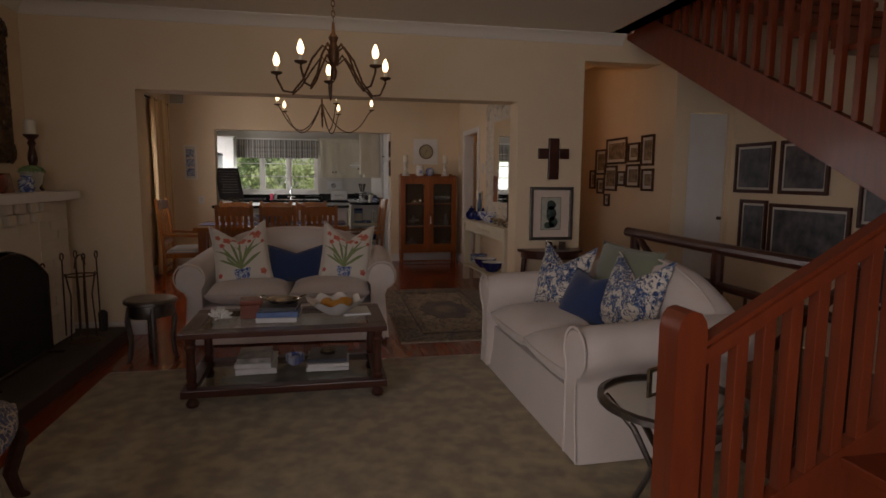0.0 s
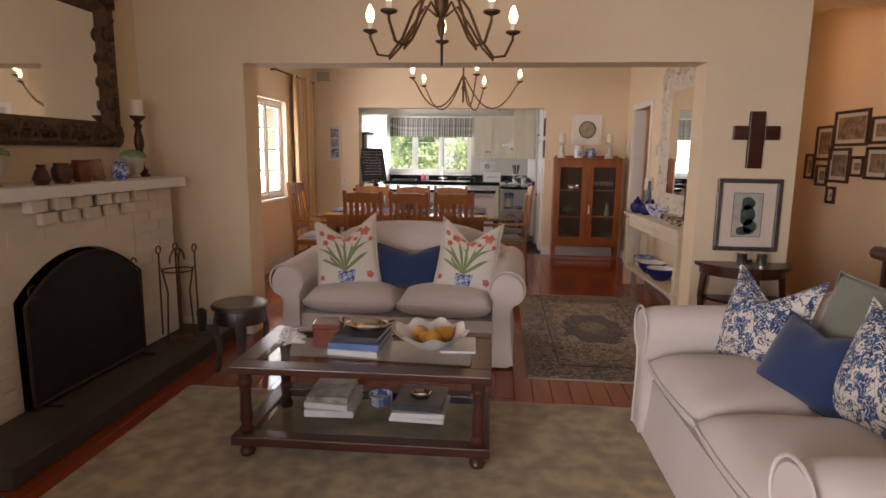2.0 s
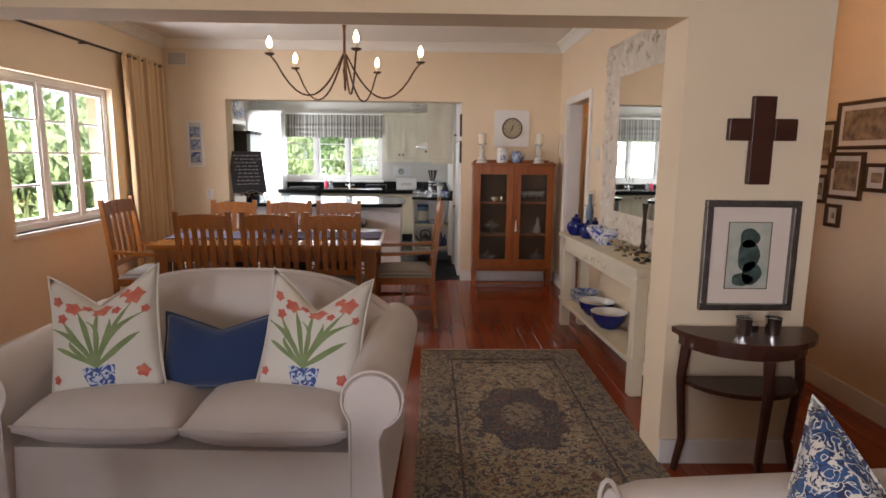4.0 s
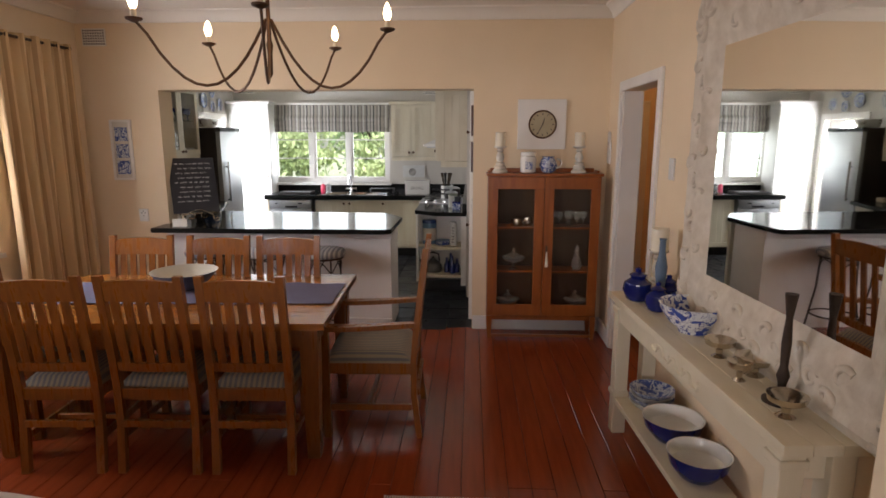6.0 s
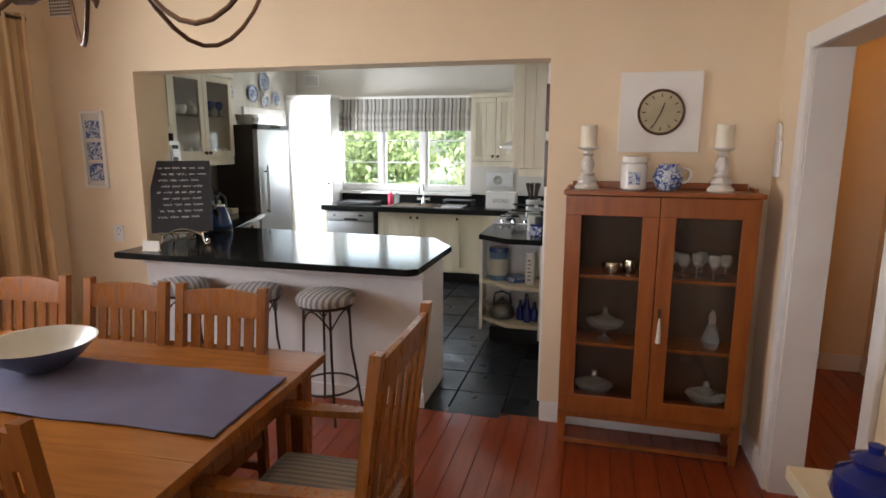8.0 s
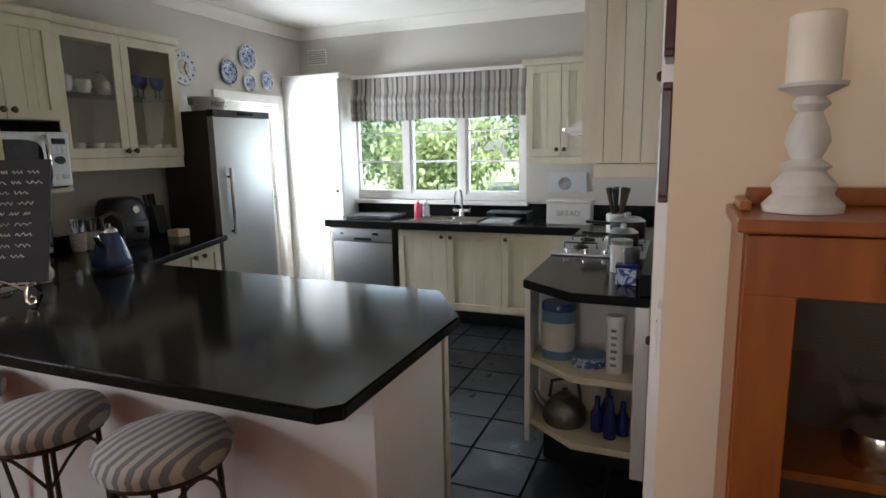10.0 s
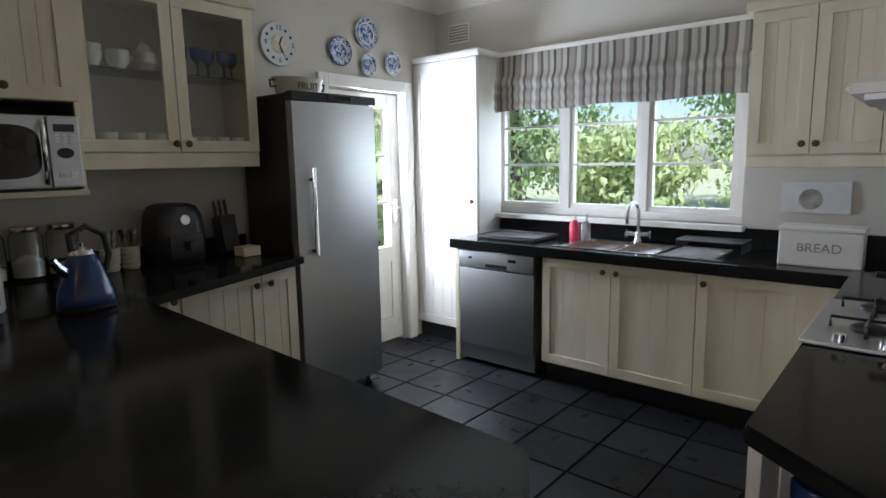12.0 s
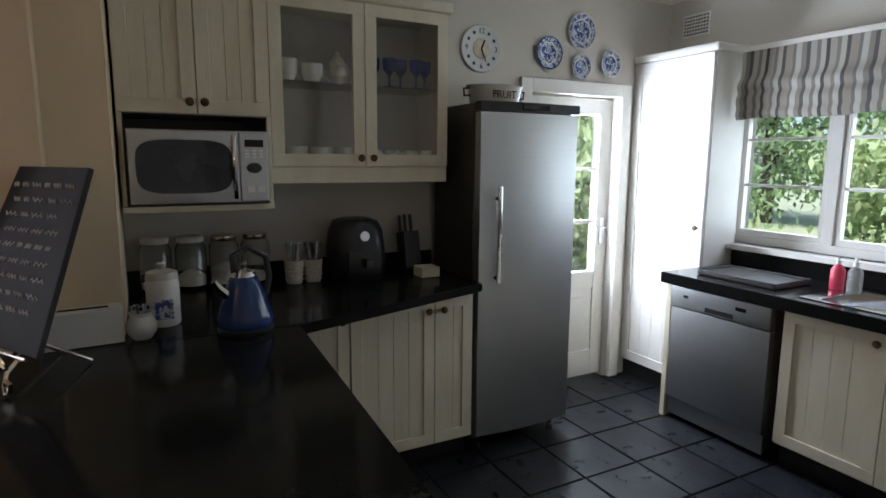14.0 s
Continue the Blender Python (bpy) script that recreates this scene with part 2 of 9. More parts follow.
M["darkwood"] = mat("dark_mahogany", (0.045, 0.016, 0.011), 0.28, var=(0.075, 0.027, 0.016), scale=4, stretch=(1, 1, 8), bump=0.08, bscale=40, coat=0.08, spec=0.35)
M["stairwood"] = mat("red_stained_wood", (0.20, 0.038, 0.011), 0.35, var=(0.135, 0.024, 0.008), scale=4, stretch=(6, 6, 1), bump=0.1, bscale=40, coat=0.15)
M["oak"] = mat("honey_oak", (0.32, 0.115, 0.019), 0.30, var=(0.19, 0.062, 0.010), scale=5, stretch=(8, 8, 1), bump=0.1, bscale=50, rand=0.12, rvar=0.06, coat=0.1)
M["oakx"] = mat("honey_oak_top", (0.39, 0.15, 0.026), 0.17, var=(0.25, 0.086, 0.014), scale=4, stretch=(1, 9, 9), bump=0.06, bscale=50, coat=0.3)
M["cherry"] = mat("cherry_wood", (0.35, 0.105, 0.02), 0.3, var=(0.22, 0.058, 0.011), scale=4, stretch=(7, 7, 1), bump=0.08, bscale=45, spec=0.35, coat=0.1)
# cherry darkened to carry the shade inside the china cabinet
M["cabshade"] = mat("shaded_cabinet_lining", (0.085, 0.04, 0.018), 0.6, var=(0.06, 0.028, 0.012), scale=4, stretch=(7, 7, 1), bump=0.08, bscale=45)
M["granite"] = mat("black_granite", (0.009, 0.0095, 0.009), 0.12, var=(0.014, 0.014, 0.013), scale=60, spec=0.12, rvar=0.0)
M["cab"] = mat("distressed_cream_paint", (0.74, 0.68, 0.54), 0.55, var=(0.65, 0.57, 0.42), scale=3, stretch=(3, 3, 0.7), amount=0.6, bump=0.2, bscale=30)
M["steel"] = mat("brushed_steel", (0.52, 0.525, 0.53), 0.40, 1.0, var=(0.485, 0.49, 0.495), scale=3, stretch=(1, 1, 30), rvar=0.02)
M["chrome"] = mat("chrome", (0.75, 0.75, 0.76), 0.12, 1.0, scale=9)
M["silver"] = mat("polished_silver", (0.72, 0.66, 0.56), 0.16, 1.0, var=(0.5, 0.44, 0.36), scale=14, bump=0.1, bscale=40)
M["pewter"] = mat("embossed_pewter", (0.26, 0.24, 0.22), 0.38, 1.0, var=(0.16, 0.15, 0.14), scale=22, bump=0.7, bscale=70)
M["black"] = mat("black_plastic", (0.012, 0.012, 0.013), 0.35, var=(0.02, 0.02, 0.02), scale=20)
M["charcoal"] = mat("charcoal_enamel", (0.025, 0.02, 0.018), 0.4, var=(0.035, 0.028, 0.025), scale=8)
M["iron"] = mat("wrought_iron", (0.035, 0.024, 0.018), 0.55, 0.6, var=(0.07, 0.045, 0.03), scale=30, bump=0.3, bscale=90)
M["bronze"] = mat("rusty_bronze_iron", (0.075, 0.038, 0.02), 0.5, 0.6, var=(0.13, 0.07, 0.035), scale=30, bump=0.3, bscale=90)
M["soot"] = mat("soot", (0.008, 0.007, 0.007), 0.95, var=(0.018, 0.016, 0.014), scale=9, bump=0.4, bscale=30)
M["hearth"] = mat("dark_stone_hearth", (0.045, 0.035, 0.03), 0.6, var=(0.07, 0.055, 0.045), scale=7, bump=0.4, bscale=25)
M["brick"] = mat("painted_brick", (0.72, 0.64, 0.52), 0.8, var=(0.66, 0.58, 0.46), scale=6, bump=0.5, bscale=40, rand=0.05)
M["china"] = mat("white_china", (0.78, 0.77, 0.73), 0.12, var=(0.72, 0.71, 0.67), scale=10)
M["cream"] = mat("cream_stoneware", (0.55, 0.53, 0.45), 0.3, var=(0.47, 0.45, 0.38), scale=12)
M["wax"] = mat("candle_wax", (0.80, 0.74, 0.60), 0.5, var=(0.74, 0.67, 0.52), scale=12)
M["cobalt"] = mat("cobalt_glaze", (0.008, 0.012, 0.10), 0.1, var=(0.012, 0.02, 0.16), scale=12)
M["bw"] = blotch("blue_white_china", (0.72, 0.74, 0.76), [((0.05, 0.09, 0.36), "patch", 1.0, 0.03), ((0.04, 0.06, 0.28), "line", 1.6, 0.03)], 16, rough=0.15, bump=0.0)
M["bwsmall"] = blotch("blue_transfer_ware", (0.60, 0.65, 0.70), [((0.06, 0.10, 0.30), "patch", 1.0, 0.0), ((0.03, 0.06, 0.25), "line", 2.2, 0.035)], 34, rough=0.18, bump=0.0)
M["damask"] = blotch("blue_damask_print", (0.64, 0.60, 0.53), [((0.03, 0.085, 0.22), "patch", 0.8, -0.02), ((0.018, 0.03, 0.09), "line", 1.3, 0.05), ((0.68, 0.64, 0.56), "line", 1.9, 0.035)], 15)
M["chairprint"] = blotch("blue_floral_upholstery", (0.045, 0.062, 0.14), [((0.075, 0.10, 0.22), "patch", 0.7, 0.0), ((0.58, 0.50, 0.40), "line", 0.8, 0.035), ((0.52, 0.45, 0.36), "line", 1.7, 0.03)], 12)
M["blue"] = mat("blue_linen", (0.030, 0.052, 0.128), 0.95, var=(0.025, 0.042, 0.105), scale=6, bump=0.35, bscale=450, sheen=0.3, spec=0.1)
M["green"] = mat("sage_fabric", (0.20, 0.22, 0.16), 0.95, var=(0.17, 0.19, 0.135), scale=6, bump=0.35, bscale=450, sheen=0.3, spec=0.1)
M["cushion"] = mat("white_cotton", (0.72, 0.68, 0.60), 0.95, var=(0.68, 0.64, 0.56), scale=6, bump=0.25, bscale=450, sheen=0.2, spec=0.1)
M["leafprint"] = mat("green_print", (0.16, 0.22, 0.08), 0.95, var=(0.27, 0.33, 0.16), scale=14)
M["redprint"] = mat("coral_print", (0.50, 0.07, 0.06), 0.95, var=(0.62, 0.24, 0.15), scale=22)
M["blueprint"] = blotch("blue_pot_print", (0.55, 0.60, 0.66), [((0.05, 0.09, 0.30), "patch", 1.0, 0.0)], 40)
M["persian"] = blotch("persian_field", (0.29, 0.22, 0.125), [((0.05, 0.04, 0.035), "patch", 0.9, 0.07), ((0.46, 0.37, 0.24), "line", 1.4, 0.03), ((0.16, 0.06, 0.035), "patch", 1.5, 0.09), ((0.05, 0.06, 0.075), "patch", 1.9, 0.10)], 15, rough=0.97, bump=0.5)
M["persianb"] = blotch("persian_border", (0.27, 0.205, 0.125), [((0.07, 0.055, 0.045), "patch", 1.0, 0.02), ((0.06, 0.05, 0.05), "line", 1.9, 0.03)], 22, rough=0.97, bump=0.5)
M["persianm"] = blotch("persian_medallion", (0.035, 0.03, 0.035), [((0.36, 0.28, 0.18), "line", 1.5, 0.014), ((0.13, 0.06, 0.04), "patch", 1.3, 0.06)], 18, rough=0.97, bump=0.5)
M["curtain"] = ramp_mat("curtain_stripe", 1, [(0, (0.640, 0.461, 0.250)), (0.45, (0.512, 0.346, 0.175)), (0.62, (0.666, 0.486, 0.275)), (0.8, (0.435, 0.282, 0.138))], 11)
M["blind"] = ramp_mat("blind_stripe", 0, [(0, (0.33, 0.30, 0.255)), (0.10, (0.20, 0.18, 0.155)), (0.16, (0.40, 0.375, 0.33)), (0.24, (0.085, 0.078, 0.072)), (0.30, (0.27, 0.24, 0.20)), (0.42, (0.17, 0.155, 0.14)), (0.47, (0.42, 0.40, 0.355)), (0.56, (0.23, 0.205, 0.175)), (0.64, (0.10, 0.093, 0.088)), (0.70, (0.36, 0.33, 0.285)), (0.80, (0.19, 0.17, 0.15)), (0.86, (0.41, 0.385, 0.34)), (0.94, (0.07, 0.064, 0.06))], 3.1)
M["check"] = ramp_mat("check_seat", 0, [(0, (0.30, 0.26, 0.19)), (0.5, (0.15, 0.15, 0.16))], 38)
M["stripe_k"] = ramp_mat("ticking_stripe", 0, [(0, (0.42, 0.40, 0.36)), (0.5, (0.17, 0.17, 0.19))], 30)
M["runner"] = mat("slate_blue_runner", (0.135, 0.13, 0.21), 0.95, var=(0.11, 0.108, 0.18), scale=8, bump=0.3, bscale=450)
M["mirror"] = mat("mirror_silver", (0.86, 0.86, 0.84), 0.02, 1.0, var=(0.83, 0.83, 0.8), scale=3)
M["gilt"] = mat("dark_gilt_frame", (0.045, 0.026, 0.014), 0.42, 0.35, var=(0.15, 0.085, 0.04), scale=18, amount=0.7, bump=0.8, bscale=45)
M["whitewash"] = mat("whitewashed_carving", (0.66, 0.60, 0.50), 0.7, var=(0.50, 0.43, 0.33), scale=16, amount=0.6, bump=0.8, bscale=45)
M["console"] = mat("cream_painted_wood", (0.72, 0.65, 0.50), 0.5, var=(0.62, 0.54, 0.38), scale=4, stretch=(3, 1, 1), bump=0.2, bscale=30)
M["glass"] = pane_glass("window_glass")
M["cabglass"] = pane_glass("cabinet_glass", (0.95, 0.95, 0.93))
M["tableglass"] = pane_glass("table_glass", (0.86, 0.88, 0.85))
M["crystal"] = clear("clear_glassware", (0.93, 0.95, 0.94), through_light=0.8)
M["jarglass"] = clear("jar_glass", (0.95, 0.97, 0.96))
M["blueglass"] = clear("blue_glass", (0.10, 0.22, 0.75))
M["bulb"] = emit("lit_bulb", (1.0, 0.70, 0.38), 9)
M["paper"] = mat("paper", (0.66, 0.63, 0.56), 0.9, var=(0.6, 0.57, 0.5), scale=20)
M["sepia"] = mat("sepia_print", (0.36, 0.27, 0.17), 0.7, var=(0.12, 0.085, 0.055), scale=18, amount=0.7)
M["darkphoto"] = mat("dark_photograph", (0.05, 0.055, 0.07), 0.25, var=(0.15, 0.15, 0.16), scale=9, amount=0.7)
M["pear"] = mat("ripe_pear", (0.56, 0.21, 0.02), 0.45, var=(0.45, 0.26, 0.04), scale=14, bump=0.15, bscale=160)
M["chalk"] = mat("chalkboard", (0.022, 0.022, 0.025), 0.8, var=(0.035, 0.035, 0.04), scale=5)
M["white"] = mat("white_enamel", (0.78, 0.77, 0.74), 0.25, var=(0.72, 0.71, 0.68), scale=7)
M["screen"] = mat("dark_oven_glass", (0.012, 0.011, 0.011), 0.1, var=(0.02, 0.018, 0.018), scale=8)
M["bluemetal"] = mat("blue_enamel", (0.012, 0.035, 0.13), 0.16, var=(0.016, 0.045, 0.16), scale=9)
M["pink"] = mat("pink_soap", (0.70, 0.06, 0.12), 0.3, var=(0.6, 0.05, 0.1), scale=9)
M["wicker"] = mat("white_wicker", (0.62, 0.58, 0.49), 0.8, var=(0.42, 0.37, 0.29), scale=60, bump=0.8, bscale=120)
M["bark"] = mat("bark", (0.10, 0.075, 0.05), 0.95, var=(0.06, 0.045, 0.03), scale=12, bump=0.6, bscale=40)
M["leaf"] = mat("leaf", (0.42, 0.52, 0.23), 0.6, var=(0.55, 0.62, 0.34), scale=1.3, amount=0.7)
M["leafdark"] = mat("leaf_dark", (0.20, 0.31, 0.12), 0.6, var=(0.30, 0.41, 0.18), scale=1.3, amount=0.7)
M["grass"] = mat("lawn", (0.55, 0.58, 0.36), 0.95, var=(0.64, 0.66, 0.44), scale=1.5, amount=0.7, bump=0.5, bscale=90)

# ---- large structure ----
CZ = 2.66          # ceiling
KC = 2.62          # kitchen ceiling
wall("wall_living_dining", "x", -4.10, 0.24, -3.3, 1.385, 0, CZ, [(-2.49, 0.75, -1, 2.03)], M["wall"], "cream painted wall with a wide square opening")
wall("wall_hall_lintel", "x", -4.10, 0.24, 1.385, 2.75, 2.42, CZ, [], M["wall"], "cream painted wall above the hall opening")
wall("wall_west", "y", -3.54, 0.24, -12.0, -0.0, 0, CZ, [(-2.50, -1.09, 0.85, 2.01), (-11.7, -9.7, 0.55, 2.15)], M["wall"], "cream painted outer wall with a dining room window")
wall("wall_dining_kitchen", "x", 0.0, 0.20, -3.74, 1.10, 0, CZ, [(-2.64, 0.0, -1, 2.037)], M["wall"], "cream painted wall with a wide opening to the kitchen")
wall("wall_dining_east", "y", 1.10, 0.14, -3.86, 0.20, 0, CZ, [(-1.28, -0.44, -1, 1.98)], M["wall"], "cream painted wall with a doorway")
wall("wall_kitchen_west", "y", -3.74, 0.24, 0.20, 3.94, 0, CZ, [(2.56, 3.28, -1, 1.90)], M["wall_k"], "grey-beige kitchen wall with a garden door")
wall("wall_kitchen_north", "x", 3.70, 0.24, -3.5, 0.4, 0, CZ, [(-2.975, -1.215, 1.00, 1.98)], M["wall_k"], "grey-beige kitchen wall with a window")
wall("wall_kitchen_east", "y", -0.060, 0.275, 1.02, 3.70, 0, CZ, [], M["wall_k"], "plain kitchen wall")
wall("wall_larder", "y", 0.02, 0.195, 0.20, 1.02, 0, CZ, [], M["wall_k"], "plain kitchen wall by the opening")
wall("wall_hall_east", "y", 2.15, 0.14, -4.4, 1.33, 0, CZ, [], M["wall"], "ochre-lit hall wall hung with small pictures")
wall("wall_hall_north", "x", 1.33, 0.2, 1.10, 2.29, 0, CZ, [], M["wall"], "plain hall wall")
wall("wall_hall_pier", "x", -4.4, 0.2, 2.29, 2.75, 0, CZ, [(2.30, 2.70, -1, 1.95)], M["wall"], "cream wall with a white door")
wall("wall_stair_east", "y", 2.75, 0.2, -12.0, -4.2, 0, 5.2, [], M["wall"], "cream wall of the stairwell hung with large pictures")
wall("wall_south", "x", -12.24, 0.24, -3.54, 2.95, 0, 5.2, [(-1.6, 0.4, 0.7, 2.3)], M["wall"], "plain wall with a window behind the walker")


def slab(name, x0, x1, y0, y1, z0, z1, m, label, cat):
    return tagged(part(name, B(x0, x1, y0, y1, z0, z1), m), label, cat, kind="structure")


slab("ceiling", -3.3, 1.75, -12.0, 0.2, CZ, CZ + 0.12, M["ceil"], "plain off-white ceiling", "ceiling")
slab("ceiling_kitchen", -3.5, 0.22, 0.2, 3.7, KC, KC + 0.1, M["ceil"], "plain white kitchen ceiling", "ceiling")
slab("ceiling_hall", 1.75, 2.8, -4.1, 0.2, CZ, CZ + 0.12, M["ceil"], "plain hall ceiling", "ceiling")
slab("ceiling_corridor", 1.10, 2.8, 0.2, 1.53, CZ, CZ + 0.12, M["ceil"], "plain corridor ceiling", "ceiling")
slab("wall_opening_nib", -3.5, -2.722, 0.201, 0.38, 0.9105, KC, M["wall"], "cream wall end beside the kitchen opening", "wall")
slab("wall_corridor_west", 1.10, 1.24, 0.2, 1.33, 0, CZ, M["wall"], "plain corridor wall", "wall")
slab("floor_corridor", 1.10, 2.75, 0.02, 1.5, -0.12, -0.012, M["gap"], "polished red timber floor", "floor")
slab("ceiling_stair", 1.75, 2.95, -12.24, -4.1, 5.2, 5.3, M["ceil"], "plain stairwell ceiling", "ceiling")
slab("wall_stair_upper", 1.6, 1.75, -12.0, -4.1, CZ + 0.0, 5.2, M["wall"], "cream upper wall of the stairwell", "wall")
slab("wall_stair_north", 1.75, 2.75, -4.24, -4.1, CZ, 5.2, M["wall"], "cream upper wall of the stairwell", "wall")
slab("floor", -3.3, 2.75, -12.0, 0.02, -0.12, -0.012, M["gap"], "polished red timber floor", "floor")
slab("floor_kitchen", -3.74, 0.22, 0.02, 3.94, -0.12, -0.012, M["grout"], "black slate tiled floor", "floor")


def cornice(name, pts, label="white cove cornice"):
    bm = bmesh.new()
    prof = ((0.0, -0.09), (0.012, -0.085), (0.03, -0.05), (0.062, -0.02), (0.085, -0.012), (0.09, 0.0), (0.0, 0.0))
    for (x0, y0), (x1, y1), (nx, ny), z in pts:
        ring_loft(bm, [[(x + nx * o, y + ny * o, z + h) for o, h in prof] for x, y in ((x0, y0), (x1, y1))])
    return tagged(part(name, bm, M["ceil"], None, "", True, 40), label, "cornice", kind="structure")


cornice("cornice_living", [((-3.3, -4.1), (1.385, -4.1), (0, -1), CZ), ((-3.3, -12), (-3.3, -4.1), (1, 0), CZ), ((1.385, -4.1), (1.75, -4.1), (0, -1), CZ)])
cornice("cornice_dining", [((-3.3, 0), (1.1, 0), (0, -1), CZ), ((-3.3, -3.86), (-3.3, 0), (1, 0), CZ), ((1.1, -3.86), (1.1, 0), (-1, 0), CZ), ((-3.3, -3.86), (1.1, -3.86), (0, 1), CZ)])
cornice("cornice_kitchen", [((-3.5, 3.7), (0.02, 3.7), (0, -1), KC), ((-3.5, 0.2), (-3.5, 3.7), (1, 0), KC)])


def skirting(name, x0, x1, y0, y1, h=0.12):
    bm = B(x0, x1, y0, y1, 0, h, 0.004)
    return tagged(part(name, bm, M["trim"]), "white painted skirting board", "skirting", kind="structure")


skirting("baseboard", 0.004, 1.10, -0.018, 0.0)
skirting("baseboard", -3.3, -2.64, -0.018, 0.0)
skirting("baseboard", -3.3, -3.282, -3.86, 0.0)
skirting("baseboard", 1.082, 1.10, -0.37, -0.02)
skirting("baseboard", 1.082, 1.10, -3.86, -1.35)
skirting("baseboard", 0.75, 1.385, -4.118, -4.10)
skirting("baseboard", -3.3, -2.49, -4.118, -4.10)
skirting("baseboard", 2.132, 2.15, -4.4, 1.31)
skirting("baseboard", 1.82, 2.13, 1.31, 1.33)

# ---- windows and doors ----
def window(name, axis, at, u0, u1, z0, z1, cols, rows, label, depth=0.07, sign=1):
    """A white timber casement: outer frame, mullions, each sash with glazing bars and each pane."""
    ob = tagged(new(name), label, "window", kind="structure")

    def bx(a, b, c, d, e=0.0, f=depth, bev=0.004):
        lo, hi = sorted((at + sign * e, at + sign * f))
        return B(a, b, lo, hi, c, d, bev) if axis == "x" else B(lo, hi, a, b, c, d, bev)

    t = 0.05
    for n, q in (("window_frame", (u0, u1, z0, z0 + t)), ("window_frame", (u0, u1, z1 - t, z1)), ("window_frame", (u0, u0 + t, z0 + t, z1 - t)), ("window_frame", (u1 - t, u1, z0 + t, z1 - t))):
        part(n, bx(*q), M["trim"], ob)
    w = (u1 - u0 - 2 * t) / cols
    for c in range(cols):
        a, b = u0 + t + c * w, u0 + t + (c + 1) * w
        if c:
            part("mullion", bx(a - 0.028, a + 0.028, z0 + t, z1 - t), M["trim"], ob)
        a, b = a + (0.028 if c else 0), b - (0.028 if c < cols - 1 else 0)
        for q in ((a, b, z0 + t, z0 + t + 0.035), (a, b, z1 - t - 0.035, z1 - t), (a, a + 0.03, z0 + t + 0.035, z1 - t - 0.035), (b - 0.03, b, z0 + t + 0.035, z1 - t - 0.035)):
            part("sash", bx(*q, 0.012, 0.052), M["trim"], ob)
        h = (z1 - z0 - 2 * t - 0.07) / rows
        for r in range(rows):
            zz = z0 + t + 0.035 + r * h
            if r:
                part("glazing_bar", bx(a + 0.03, b - 0.03, zz - 0.009, zz + 0.009, 0.02, 0.045, 0.003), M["trim"], ob)
            pane = part("pane", bx(a + 0.03, b - 0.03, zz + 0.004, zz + h - 0.004, 0.031, 0.034, 0), M["glass"], ob)
            pane.visible_shadow = False
    return ob


window("window_kitchen", "x", 3.74, -2.975, -1.215, 1.00, 1.98, 3, 3, "white three-light kitchen window with small panes")
slab("window_sill_kitchen", -3.0, -1.19, 3.62, 3.74, 0.97, 1.00, M["trim"], "white window sill", "window sill")
window("window_dining", "y", -3.36, -2.50, -1.09, 0.85, 2.01, 3, 4, "white cottage window with small panes", sign=-1)
slab("window_sill_dining", -3.36, -3.27, -2.54, -1.05, 0.82, 0.85, M["trim"], "white window sill", "window sill")
window("window_living", "y", -3.36, -11.7, -9.7, 0.55, 2.15, 4, 3, "white living room window", sign=-1)
window("window_living", "x", -12.06, -1.6, 0.4, 0.7, 2.3, 3, 3, "white living room window", sign=-1)


def door_casing(name, axis, at, u0, u1, top, w=0.07, d=0.02, sign=1):
    ob = tagged(new(name), "white painted door casing", "door frame", kind="structure")
    lo, hi = sorted((at, at + sign * d))
    for q in ((u0 - w, u0, 0, top + w), (u1, u1 + w, 0, top + w), (u0, u1, top, top + w)):
        part("casing", B(q[0], q[1], lo, hi, q[2], q[3], 0.005) if axis == "x" else B(lo, hi, q[0], q[1], q[2], q[3], 0.005), M["trim"], ob)
    return ob


door_casing("door_frame_dining", "y", 1.10, -1.28, -0.44, 1.98, sign=-1)
door_casing("door_frame_garden", "y", -3.5, 2.56, 3.28, 1.90, 0.08, 0.03)
for nm, y0, y1 in (("door_lining", -1.28, -1.265), ("door_lining", -0.455, -0.44)):
    slab(nm, 1.10, 1.24, y0, y1, 0, 1.98, M["trim"], "white door lining", "door frame")

# closed door at the end of the corridor
door_casing("door_frame_corridor", "x", 1.33, 1.31, 1.74, 1.95, sign=-1)
ob = thing("door_corridor", pose(1.525, 1.329, 0.008), "cream painted panel door at the end of the corridor", "door")
ob["kind"] = "structure"
part("leaf", B(-0.212, 0.212, -0.008, 0, 0, 1.935, 0.002), M["trim"], ob)
for z0, z1 in ((0.2, 0.85), (1.0, 1.78)):
    part("panel", B(-0.13, 0.13, -0.014, -0.008, z0, z1, 0.003), M["trim"], ob)
part("door_handle", tube(bmesh.new(), [(-0.17, -0.008, 0.98), (-0.17, -0.05, 0.98), (-0.09, -0.055, 0.98)], 0.008, 8), M["chrome"], ob, "", True)

# glazed garden door
ob = thing("door_garden", pose(-3.56, 2.56, 0.01), "white half-glazed garden door with glazing bars", "door")
ob["kind"] = "structure"
for q in ((0.0, 0.10, 0, 1.88), (0.62, 0.72, 0, 1.88)):
    part("stile", B(-0.045, 0, *q, 0.004), M["trim"], ob)
for z0, z1 in ((0, 0.18), (0.62, 0.74), (1.78, 1.88)):
    part("rail", B(-0.045, 0, 0.10, 0.62, z0, z1, 0.004), M["trim"], ob)
part("panel", B(-0.032, -0.012, 0.10, 0.62, 0.18, 0.62), M["trim"], ob)
part("panel_mould", B(-0.02, -0.006, 0.16, 0.56, 0.24, 0.56, 0.006), M["trim"], ob)
